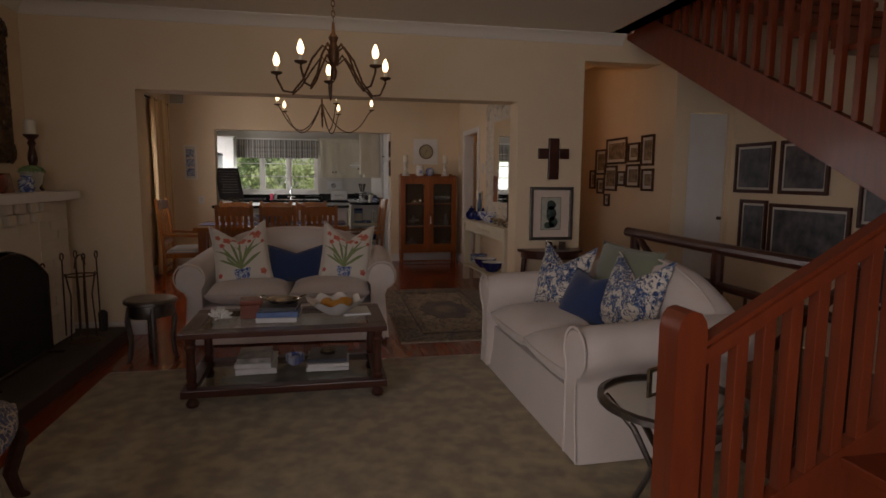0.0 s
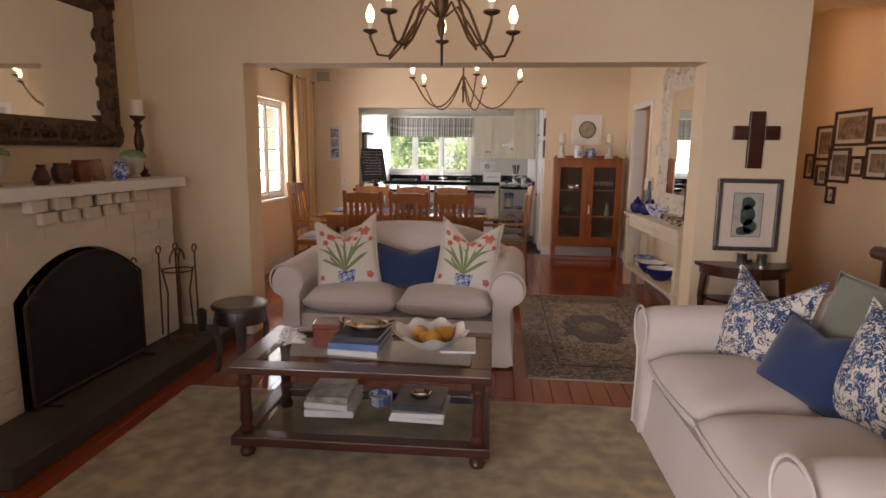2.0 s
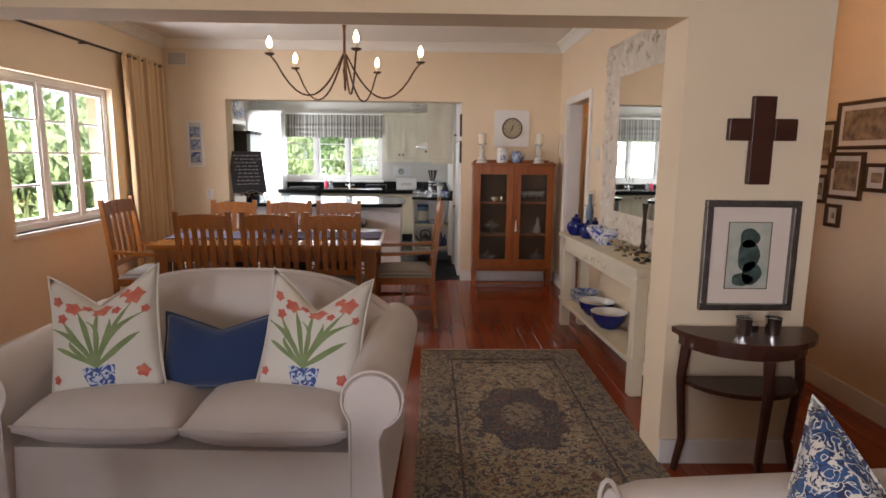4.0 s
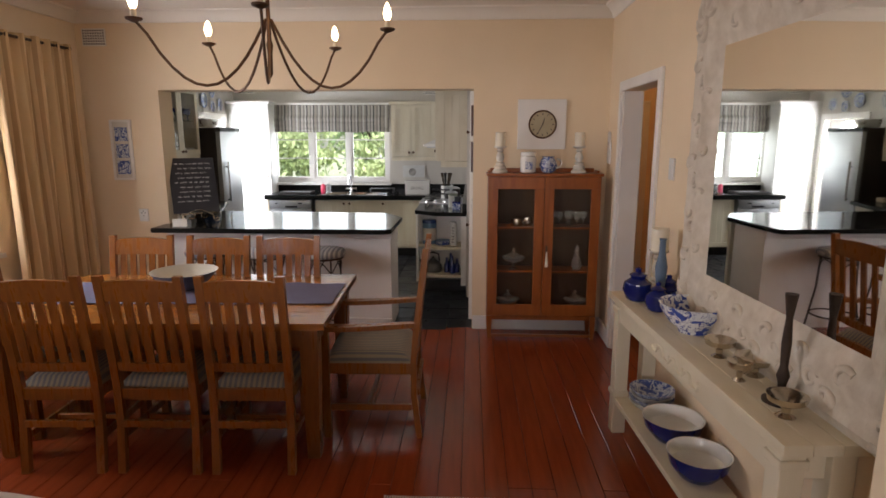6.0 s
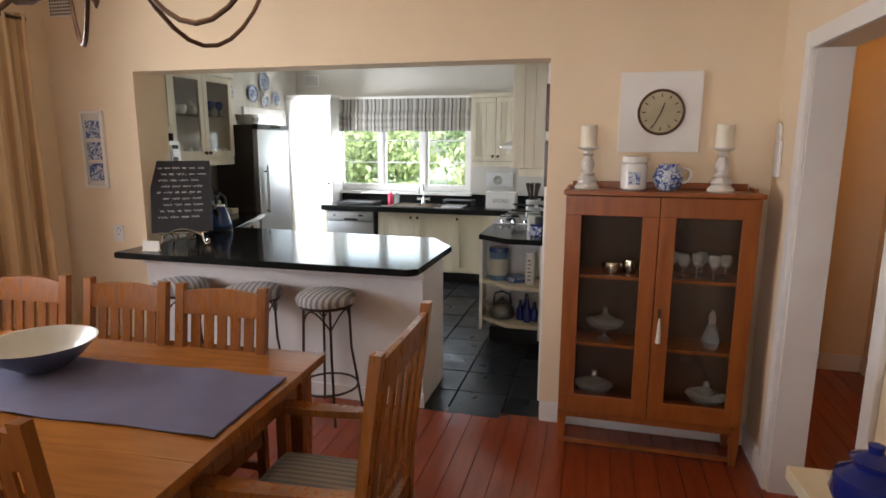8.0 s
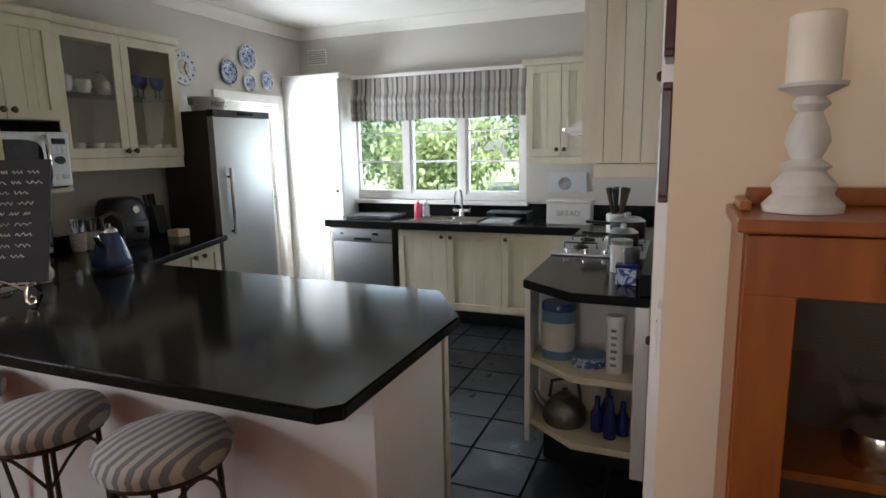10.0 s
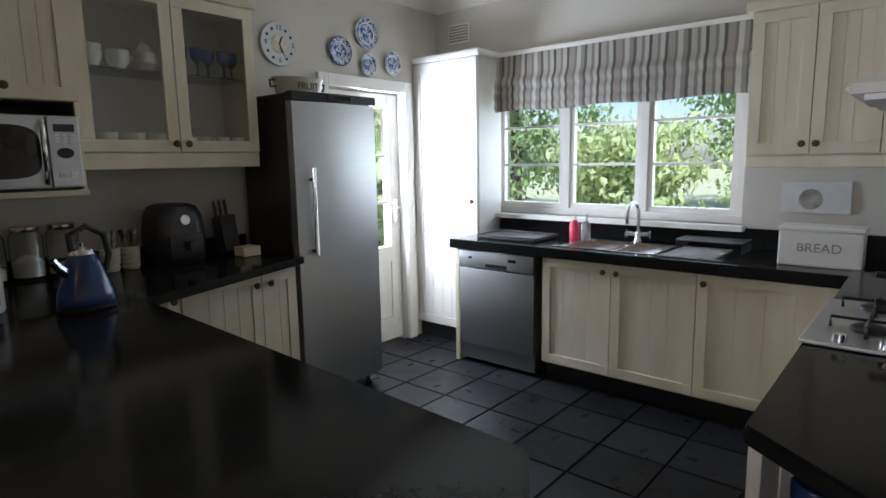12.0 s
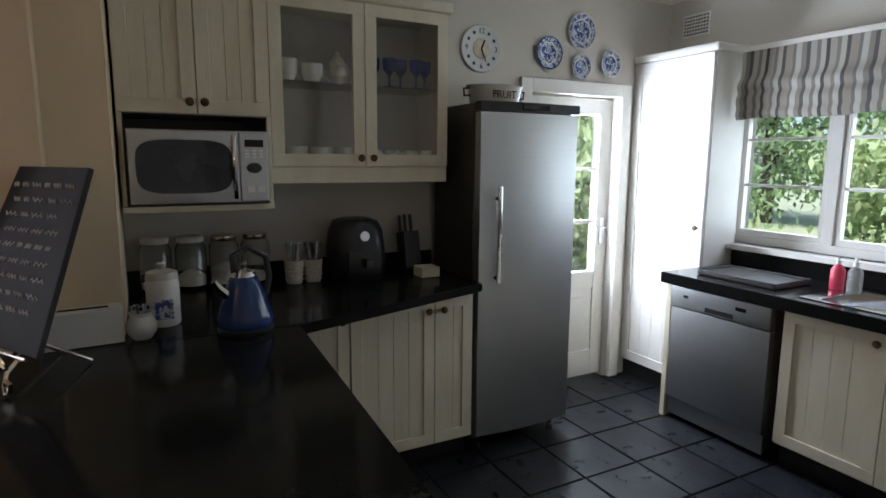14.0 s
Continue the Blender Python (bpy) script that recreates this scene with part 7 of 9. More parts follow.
# left base unit
ob = thing("base_unit", pose(0, 0, 0), "cream distressed base unit with framed doors", "cabinet")
part("carcass", B(-3.498, -2.99, 0.95, 1.87, 0.10, 0.868), M["cab"], ob)
part("plinth", B(-3.498, -3.04, 0.95, 1.87, 0, 0.10), M["black"], ob)
board_door(ob, "x", -2.99, 0.96, 1.24, 0.11, 0.85, (1.20, 0.79), 2)
board_door(ob, "x", -2.985, 1.24, 1.66, 0.11, 0.85, (1.62, 0.79), 4)
board_door(ob, "x", -2.985, 1.66, 1.87, 0.11, 0.85, (1.70, 0.79), 2)
slab("splashback_west", -3.5, -3.485, 0.205, 1.9, 0.91, 0.99, M["granite"], "black granite upstand", "splashback")

# fridge
ob = thing("fridge", pose(0.030, -0.012, 0), "tall single-door steel fridge with dark sides", "fridge")
part("body", B(-3.46, -3.04, 1.90, 2.49, 0.06, 1.765, 0.008), M["charcoal"], ob)
bm = bmesh.new()
pr = [(-3.036, 1.905)] + [(-2.985 + 0.022 * (1 - (2 * i / 12 - 1) ** 2), 1.905 + 0.58 * i / 12) for i in range(13)] + [(-3.036, 2.485)]
ring_loft(bm, [[(x, y, z) for x, y in pr] for z in (0.10, 1.72)])
part("door", bm, M["steel"], ob, "brushed steel door", True, 30)
part("control_panel", prism([(-3.036, 1.90), (-2.975, 1.90), (-2.955, 2.2), (-2.975, 2.49), (-3.036, 2.49)], 1.725, 1.77, 0.003), M["black"], ob)
part("display", B(-2.962, -2.952, 2.12, 2.28, 1.735, 1.76, 0.002), M["screen"], ob)
part("handle", tube(bmesh.new(), [(-2.945, 1.995, 0.90), (-2.945, 1.995, 1.37)], 0.012, 10), M["chrome"], ob, "chrome bar handle", True)
for z in (0.92, 1.31):
    part("handle_post", tube(bmesh.new(), [(-2.98, 1.995, z), (-2.945, 1.995, z)], 0.009, 8), M["black"], ob)
for y in (1.95, 2.43):
    for x in (-3.06, -3.42):
        part("foot", lathe(bmesh.new(), [(0.022, 0), (0.022, 0.03), (0.014, 0.035), (0.014, 0.06)], 12, (x, y, 0)), M["black"], ob)
ob = thing("enamel_basin", pose(-3.20, 2.12, 1.771), "cream enamel tub lettered FRUIT on the fridge", "tub")
part("body", lathe(bmesh.new(), [(0.11, 0), (0.125, 0.01), (0.14, 0.09), (0.148, 0.10), (0.138, 0.10), (0.12, 0.02), (0.002, 0.015)], 28, sx=0.7, sy=1.1), M["cream"], ob, "", True)
for s in (-1, 1):
    part("handle", tube(bmesh.new(), [(0, s * 0.14, 0.085), (0, s * 0.185, 0.08), (0, s * 0.18, 0.045), (0, s * 0.145, 0.05)], 0.006, 6), M["bronze"], ob, "", True)


def lettering(text, m, size, mt, parent=None, name="lettering"):
    cu = bpy.data.curves.new(name, "FONT")
    cu.body, cu.size, cu.extrude, cu.align_x, cu.align_y = text, size, 0.0008, "CENTER", "CENTER"
    ob = new(name, cu)
    me = bpy.data.meshes.new_from_object(ob)
    bpy.data.objects.remove(ob)
    me.materials.append(mt)
    ob = new(name, me)
    if parent:
        ob.parent = parent
    ob.matrix_local = m
    return ob


lettering("FRUIT", pose(0.096, 0.0, 0.05, 90, 0, 90), 0.055, M["bronze"], ob)


# wall units on the west wall
def west_upper():
    ob = thing("wall_unit", pose(0, 0, 0), "cream wall unit with two glazed doors of china", "wall unit")
    y0, y1, z0, z1 = 0.97, 1.83, 1.46, 2.19
    part("side", B(-3.498, -3.19, y0, y0 + 0.018, z0, z1), M["cab"], ob)
    part("side", B(-3.498, -3.19, y1 - 0.018, y1, z0, z1), M["cab"], ob)
    part("bottom", B(-3.498, -3.19, y0 + 0.018, y1 - 0.018, z0, z0 + 0.018), M["cab"], ob)
    part("top", B(-3.498, -3.19, y0 + 0.018, y1 - 0.018, z1 - 0.018, z1), M["cab"], ob)
    part("back", B(-3.498, -3.49, y0 + 0.018, y1 - 0.018, z0 + 0.018, z1 - 0.018), M["wall_k"], ob)
    part("glass_shelf", B(-3.48, -3.21, y0 + 0.018, y1 - 0.018, 1.83, 1.836), M["tableglass"], ob)
    part("pelmet", B(-3.498, -3.18, y0, y1, 1.385, z0, 0.004), M["cab"], ob)
    part("crown", B(-3.498, -3.15, y0 - 0.0, y1 + 0.02, z1, z1 + 0.05, 0.015), M["cab"], ob)
    mid = (y0 + y1) / 2
    board_door(ob, "x", -3.19, y0, mid, z0, z1, (mid - 0.03, 1.50), glass=True)
    board_door(ob, "x", -3.19, mid, y1, z0, z1, (mid + 0.03, 1.50), glass=True)


west_upper()


def cup(m, mt, label, r=0.035, h=0.07, cat="cup", group=""):
    ob = thing("teacup", m, label, cat, group)
    part("bowl", lathe(bmesh.new(), [(r * 0.6, 0), (r, h * 0.4), (r, h), (r * 0.92, h), (r * 0.85, h * 0.3), (0.002, h * 0.12)], 18), mt, ob, "", True)
    part("handle", tube(bmesh.new(), arc((0, -r - 0.006, h * 0.5), h * 0.3, 90, 270, 8, "yz"), 0.005, 6), mt, ob, "", True)
    return ob


for y, z, r, h in ((1.06, 1.837, 0.045, 0.09), (1.17, 1.837, 0.05, 0.075)):
    cup(pose(-3.23, y, z), M["china"], "white china jug in the glazed unit", r, h, "cup")
ob = thing("teapot", pose(-3.23, 1.29, 1.837), "cream patterned teapot in the glazed unit", "teapot")
part("body", lathe(bmesh.new(), [(0.035, 0), (0.055, 0.03), (0.05, 0.075), (0.03, 0.095), (0.025, 0.11), (0.01, 0.12), (0.012, 0.135), (0.002, 0.14)], 18), M["cream"], ob, "", True)
part("handle", tube(bmesh.new(), arc((0, 0.055, 0.05), 0.03, -90, 90, 8, "yz"), 0.006, 6), M["cream"], ob, "", True)
part("spout", tube(bmesh.new(), [(0, -0.045, 0.03), (0, -0.075, 0.055), (0, -0.085, 0.085)], 0.012, 7, 0.006), M["cream"], ob, "", True)
for k, y in enumerate((1.47, 1.54, 1.61, 1.68, 1.74)):
    jar("blue_goblet", pose(-3.25 + 0.03 * (k % 2), y, 1.837), [(0.03, 0), (0.005, 0.008), (0.005, 0.05), (0.03, 0.08), (0.032, 0.13), (0.029, 0.13), (0.027, 0.08), (0.002, 0.06)], M["blueglass"], "blue glass goblet in the glazed unit", "glass", "blue goblets")
for y in (1.08, 1.2, 1.32):
    jar("china_bowl", pose(-3.24, y, 1.479), [(0.03, 0), (0.06, 0.03), (0.065, 0.07), (0.06, 0.07), (0.05, 0.03), (0.002, 0.015)], M["cream"], "cream bowl in the glazed unit", "bowl", "unit bowls")
for y in (1.47, 1.56, 1.66, 1.74):
    cup(pose(-3.24, y, 1.479), M["china"], "white teacup in the glazed unit", 0.035, 0.06, "cup", "unit teacups")

ob = thing("wall_unit", pose(0, 0, 0), "cream wall unit with two boarded doors", "wall unit")
part("carcass", B(-3.498, -3.16, 0.39, 0.965, 1.668, 2.19), M["cab"], ob)
board_door(ob, "x", -3.16, 0.39, 0.678, 1.668, 2.19, (0.65, 1.715), 3)
board_door(ob, "x", -3.16, 0.678, 0.965, 1.668, 2.19, (0.705, 1.715), 3)
part("crown", B(-3.498, -3.12, 0.384, 0.968, 2.19, 2.24, 0.015), M["cab"], ob)
ob = thing("microwave_shelf", pose(0, 0, 0), "cream open shelf box holding the microwave", "shelf")
part("bottom", B(-3.498, -3.12, 0.39, 0.965, 1.28, 1.305, 0.003), M["cab"], ob)
part("side", B(-3.498, -3.14, 0.39, 0.408, 1.305, 1.668, 0.003), M["cab"], ob)
part("side", B(-3.498, -3.14, 0.947, 0.965, 1.305, 1.668, 0.003), M["cab"], ob)
# charcoal combines the recess's brown with the shadow round the microwave
part("back", B(-3.498, -3.49, 0.408, 0.947, 1.305, 1.668), M["charcoal"], ob, "brown recess back, darkened for shade")
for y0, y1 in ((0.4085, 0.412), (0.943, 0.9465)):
    part("lining", B(-3.488, -3.145, y0, y1, 1.306, 1.667), M["charcoal"], ob, "brown recess lining, darkened for shade")
part("lining", B(-3.488, -3.145, 0.412, 0.943, 1.663, 1.667), M["charcoal"], ob, "brown recess lining, darkened for shade")
ob = thing("microwave", pose(-3.10, 0.678, 1.306), "silver microwave oven with a dark curved window", "microwave")
part("body", B(-0.36, 0, -0.262, 0.262, 0.008, 0.30, 0.008), M["steel"], ob)
part("door", B(0, 0.02, -0.26, 0.14, 0.012, 0.296, 0.008), M["steel"], ob, "silver door", True)
bm = bmesh.new()
ring_loft(bm, [[(x, -0.06 + 0.175 * abs(math.cos(a)) ** 0.5 * (1 if math.cos(a) > 0 else -1), 0.155 + 0.105 * abs(math.sin(a)) ** 0.5 * (1 if math.sin(a) > 0 else -1)) for a in (2 * math.pi * (i + 0.5) / 36 for i in range(36))] for x in (0.0195, 0.0225)])
part("window", bm, M["screen"], ob, "dark window")
part("handle", tube(bmesh.new(), [(0.02, 0.125, 0.03), (0.05, 0.12, 0.07), (0.056, 0.118, 0.155), (0.05, 0.12, 0.24), (0.02, 0.125, 0.28)], 0.010, 8), M["chrome"], ob, "", True)
part("control_panel", B(0, 0.018, 0.145, 0.258, 0.012, 0.296, 0.005), M["steel"], ob)
part("display", B(0.018, 0.021, 0.165, 0.24, 0.235, 0.265, 0.002), M["screen"], ob)
bm = lathe(bmesh.new(), [(0.03, 0), (0.03, 0.006), (0.002, 0.007)], 20, sx=0.7, sy=1.0)
bmesh.ops.rotate(bm, verts=bm.verts, matrix=Matrix.Rotation(radians(90), 3, "Y"))
bmesh.ops.translate(bm, verts=bm.verts, vec=(0.018, 0.20, 0.15))
part("dial", bm, M["black"], ob)
for r in range(3):
    for c in range(3):
        part("button", B(0.018, 0.0205, 0.166 + c * 0.027, 0.184 + c * 0.027, 0.19 + r * 0.013, 0.199 + r * 0.013, 0.001), M["white"], ob)
for y in (0.17, 0.21):
    part("button", B(0.018, 0.0205, y, y + 0.03, 0.05, 0.075, 0.002), M["white"], ob)

# plates and clock on the west wall
def wall_plate(y, z, r, m=None):
    ob = thing("wall_plate", pose(-3.499, y, z), "blue and white china plate hung on the wall", "plate", "wall plates")
    bm = lathe(bmesh.new(), [(0.002, 0.006), (r * 0.55, 0.006), (r * 0.62, 0.010), (r * 0.98, 0.022), (r, 0.024), (r * 0.99, 0.018), (r * 0.5, 0.0), (0.002, 0.0)], 32)
    bmesh.ops.rotate(bm, verts=bm.verts, matrix=Matrix.Rotation(radians(90), 3, "Y"))
    part("plate", bm, M["bwsmall"], ob, "", True)
    bm = tube(bmesh.new(), [(0.024, r * math.cos(a), r * math.sin(a)) for a in (2 * math.pi * i / 30 for i in range(31))], 0.003, 6)
    part("rim", bm, M["china"] if m is None else m, ob, "", True)
    bm = tube(bmesh.new(), [(0.0135, r * 0.66 * math.cos(a), r * 0.66 * math.sin(a)) for a in (2 * math.pi * i / 30 for i in range(31))], 0.004, 6)
    part("inner_ring", bm, M["china"], ob, "", True)


wall_plate(2.925, 2.278, 0.105)
wall_plate(2.68, 2.13, 0.093, M["cobalt"])
wall_plate(2.93, 2.068, 0.074)
wall_plate(3.17, 2.105, 0.082)
ob = thing("kitchen_clock", pose(-3.499, 2.205, 2.112), "round steel wall clock with large numerals", "clock")
R3 = Matrix.Rotation(radians(90), 3, "Y")
bm = lathe(bmesh.new(), [(0.125, 0), (0.13, 0.012), (0.125, 0.02), (0.06, 0.017), (0.002, 0.017)], 36)
bmesh.ops.rotate(bm, verts=bm.verts, matrix=R3)
part("dial", bm, M["steel"], ob, "brushed steel dial", True)
bm = lathe(bmesh.new(), [(0.055, 0.017), (0.052, 0.022), (0.002, 0.022)], 30)
bmesh.ops.rotate(bm, verts=bm.verts, matrix=R3)
part("centre", bm, M["silver"], ob, "", True)
for tx, y, z in (("12", 0.0, 0.095), ("3", 0.095, 0.0), ("6", 0.0, -0.095), ("9", -0.095, 0.0)):
    lettering(tx, pose(0.0215, y, z, 90, 0, 90), 0.042, M["black"], ob, "numeral")
for k in range(12):
    if k % 3:
        a = k * math.pi / 6
        part("mark", B(0.0195, 0.0215, 0.095 * math.sin(a) - 0.008, 0.095 * math.sin(a) + 0.008, 0.095 * math.cos(a) - 0.008, 0.095 * math.cos(a) + 0.008), M["black"], ob)
part("minute_hand", tube(bmesh.new(), [(0.025, 0, 0), (0.025, 0.03, -0.07)], 0.003, 5), M["black"], ob)
part("hour_hand", tube(bmesh.new(), [(0.026, 0, 0), (0.026, 0.02, 0.045)], 0.0035, 5), M["black"], ob)

# tall broom cupboard
ob = thing("tall_cupboard", pose(0, 0, 0), "tall white boarded cupboard beside the window", "cupboard")
part("carcass", B(-3.498, -2.89, 3.42, 3.698, 0.12, 2.12), M["trim"], ob)
part("plinth", B(-3.498, -2.91, 3.44, 3.698, 0, 0.12), M["black"], ob)
part("crown", B(-3.498, -2.865, 3.385, 3.698, 2.12, 2.165, 0.014), M["trim"], ob)
d = part("door", B(-3.495, -2.895, 3.40, 3.42, 0.125, 0.19, 0.002), M["trim"], ob)
for q in ((-3.495, -2.895, 2.04, 2.115), (-3.495, -3.43, 0.19, 2.04), (-2.96, -2.895, 0.19, 2.04)):
    part("rail", B(q[0], q[1], 3.40, 3.42, q[2], q[3], 0.002), M["trim"], d)
for i in range(5):
    part("board", B(-3.43 + i * 0.094 + 0.0012, -3.43 + (i + 1) * 0.094 - 0.0012, 3.408, 3.42, 0.19, 2.04, 0.002), M["trim"], d)
knob((-2.93, 3.40, 1.10), "-y", d)

# sink run
WT = 0.868
ob = thing("sink_unit", pose(0, 0, 0), "cream distressed base unit below the sink", "cabinet")
part("carcass", B(-2.20, -0.62, 3.16, 3.698, 0.12, 0.803), M["cab"], ob)
part("plinth", B(-2.20, -0.62, 3.21, 3.698, 0, 0.12), M["black"], ob)
for u0, u1, k in ((-2.20, -1.75, -1.79), (-1.75, -1.28, -1.71), (-1.28, -0.64, -1.24)):
    board_door(ob, "-y", 3.16, u0, u1, 0.13, 0.80, (k, 0.75), 4)
ob = thing("dishwasher", pose(0, 0, 0), "silver dishwasher built in under the worktop", "dishwasher")
part("body", B(-2.845, -2.25, 3.16, 3.69, 0.05, 0.80), M["steel"], ob)
part("door", B(-2.845, -2.25, 3.125, 3.16, 0.14, 0.675, 0.005), M["steel"], ob, "", True)
part("control_panel", B(-2.845, -2.25, 3.12, 3.16, 0.68, 0.795, 0.006), M["steel"], ob, "", True)
part("handle_recess", B(-2.62, -2.45, 3.1185, 3.122, 0.69, 0.715, 0.002), M["black"], ob)
part("display", B(-2.44, -2.38, 3.1185, 3.122, 0.74, 0.76, 0.001), M["screen"], ob)
part("button", B(-2.76, -2.73, 3.1175, 3.122, 0.74, 0.755, 0.001), M["black"], ob)
part("kickplate", B(-2.845, -2.25, 3.145, 3.16, 0.03, 0.135, 0.003), M["steel"], ob)
for x in (-2.78, -2.27):
    part("foot", lathe(bmesh.new(), [(0.018, 0), (0.018, 0.05)], 10, (x, 3.3, 0)), M["black"], ob)
slab("unit_end_panel", -2.885, -2.855, 3.13, 3.698, 0.0, 0.803, M["cab"], "cream end panel of the kitchen run", "panel")
ob = thing("sink_worktop", pose(0, 0, 0), "polished black granite worktop along window and hob", "worktop")
# granite edge deepened downward to include the dark overhang shadow below it
part("slab", B(-2.905, -2.15, 3.09, 3.698, 0.805, WT, 0.005), M["granite"], ob)
part("slab", B(-2.15, -1.18, 3.09, 3.16, 0.805, WT, 0.005), M["granite"], ob)
part("slab", B(-2.15, -1.18, 3.60, 3.698, 0.805, WT, 0.005), M["granite"], ob)
part("slab", B(-1.18, -0.062, 3.09, 3.698, 0.805, WT, 0.005), M["granite"], ob)
part("return_slab", prism([(-0.62, 3.088), (-0.61, 1.20), (-0.37, 1.02), (-0.062, 1.02), (-0.062, 3.088)], 0.855, 0.895, 0.005), M["granite"], ob)
part("upstand", B(-2.93, -0.09, 3.68, 3.698, WT, 0.985, 0.003), M["granite"], ob)
part("upstand", B(-0.105, -0.062, 1.03, 3.68, 0.90, 0.985, 0.003), M["granite"], ob)
ob = thing("kitchen_sink", pose(-0.13, 0, WT), "double stainless steel sink with a drainer", "sink")


def basin(x0, x1, y0, y1, dep):
    bm = bmesh.new()
    ring_loft(bm, [[(x0 - 0.01, y0 - 0.01, 0.004), (x1 + 0.01, y0 - 0.01, 0.004), (x1 + 0.01, y1 + 0.01, 0.004), (x0 - 0.01, y1 + 0.01, 0.004)], [(x0, y0, 0.002), (x1, y0, 0.002), (x1, y1, 0.002), (x0, y1, 0.002)], [(x0 + 0.02, y0 + 0.02, -dep), (x1 - 0.02, y0 + 0.02, -dep), (x1 - 0.02, y1 - 0.02, -dep), (x0 + 0.02, y1 - 0.02, -dep)]], cap=False)
    bm.verts.ensure_lookup_table()
    bm.faces.new([bm.verts[i] for i in (8, 9, 10, 11)])
    return bm


for x0, x1 in ((-1.95, -1.66), (-1.62, -1.40)):
    part("bowl", basin(x0, x1, 3.19, 3.54, 0.16), M["chrome"], ob)
part("rim", B(-2.02, -1.95 - 0.01, 3.16, 3.60, 0.0, 0.006, 0.001), M["chrome"], ob)
part("rim", B(-1.65, -1.63, 3.16, 3.60, 0.0, 0.006, 0.001), M["chrome"], ob)
part("rim", B(-1.96, -1.39, 3.16, 3.18, 0.0, 0.0055, 0.001), M["chrome"], ob)
part("rim", B(-1.96, -1.39, 3.55, 3.60, 0.0, 0.0055, 0.001), M["chrome"], ob)
part("drainer", B(-1.39, -1.05, 3.16, 3.60, 0.0, 0.006, 0.001), M["chrome"], ob)
for k in range(7):
    part("ridge", B(-1.35, -1.08, 3.20 + k * 0.055, 3.212 + k * 0.055, 0.006, 0.010, 0.002), M["chrome"], ob)
ob = thing("mixer_tap", pose(-1.77, 3.575, WT + 0.006), "chrome swan-neck mixer tap with cross heads", "tap")
part("base", lathe(bmesh.new(), [(0.03, 0), (0.03, 0.01), (0.02, 0.03), (0.018, 0.07), (0.002, 0.075)], 16), M["chrome"], ob, "", True)
part("spout", tube(bmesh.new(), [(0, 0, 0.07), (0, 0, 0.16)] + [(-0.0, -0.09 + 0.09 * math.cos(a), 0.16 + 0.09 * math.sin(a)) for a in (radians(d) for d in range(15, 181, 15))] + [(0, -0.18, 0.13)], 0.011, 10), M["chrome"], ob, "", True)
for s in (-1, 1):
    part("valve", tube(bmesh.new(), [(0, 0, 0.045), (s * 0.06, 0, 0.05), (s * 0.07, 0, 0.05)], 0.014, 10), M["chrome"], ob, "", True)
    part("cross_head", tube(bmesh.new(), [(s * 0.075, -0.025, 0.05), (s * 0.075, 0.025, 0.05)], 0.007, 8), M["chrome"], ob, "", True)
    part("cross_head", tube(bmesh.new(), [(s * 0.075, 0, 0.025), (s * 0.075, 0, 0.075)], 0.007, 8), M["chrome"], ob, "", True)
for x, mm, lb in ((-2.17, M["pink"], "pink washing-up liquid bottle"), (-2.09, M["crystal"], "clear hand soap bottle")):
    ob = thing("soap_bottle", pose(x, 3.50, WT), lb, "bottle", "soap bottles")
    part("body", lathe(bmesh.new(), [(0.03, 0), (0.034, 0.01), (0.034, 0.10), (0.018, 0.125), (0.012, 0.13), (0.002, 0.13)], 16, sx=1.0, sy=0.75), mm, ob, "", True)
    part("cap", lathe(bmesh.new(), [(0.013, 0.13), (0.013, 0.15), (0.006, 0.155), (0.006, 0.17), (0.002, 0.172)], 12), M["white"], ob, "", True)
ob = thing("draining_tray", pose(-2.52, 3.35, WT), "flat black draining tray on the worktop", "tray")
part("tray", B(-0.23, 0.23, -0.15, 0.15, 0.002, 0.022, 0.006), M["charcoal"], ob)
part("rim", tube(bmesh.new(), [(-0.225, -0.145, 0.026), (0.225, -0.145, 0.026), (0.225, 0.145, 0.026), (-0.225, 0.145, 0.026), (-0.225, -0.145, 0.026)], 0.005, 6), M["charcoal"], ob)
ob = thing("dish_rack", pose(-1.30, 3.47, WT + 0.007), "black wire dish rack by the sink", "dish rack")
for k in range(9):
    y = -0.10 + k * 0.025
    part("wire", tube(bmesh.new(), [(-0.17, y, 0.0), (-0.17, y, 0.06), (0.17, y, 0.06), (0.17, y, 0.0)], 0.003, 5), M["black"], ob)
for x in (-0.17, 0.17):
    part("rail", tube(bmesh.new(), [(x, -0.11, 0.06), (x, 0.11, 0.06)], 0.004, 5), M["black"], ob)

# roman blind
ob = thing("roman_blind", pose(-2.06, 3.62, 0), "striped roman blind half raised over the sink", "blind")
bm = bmesh.new()


def blindf(u, v):
    f = 1 - v
    bulge = 0.0
    for z0, w in ((0.50, 0.10), (0.72, 0.11), (0.92, 0.10)):
        bulge += 0.028 * math.exp(-((f - z0) / w) ** 2) * (1 if f < z0 + w else 0.6)
    return (-0.81 + 1.67 * u, -0.012 - bulge + 0.004 * math.sin(u * 21 + f * 7), 1.735 + v * 0.385 + 0.006 * math.sin(u * math.pi * 5) * f)


surface(bm, blindf, 60, 30)
geo = bmesh.ops.extrude_face_region(bm, geom=list(bm.faces))
bmesh.ops.translate(bm, verts=[v for v in geo["geom"] if isinstance(v, bmesh.types.BMVert)], vec=(0, 0.006, 0))
part("cloth", bm, M["blind"], ob, "", True, 60)
part("headrail", B(-0.81, 0.86, -0.01, 0.06, 2.12, 2.15, 0.004), M["trim"], ob)

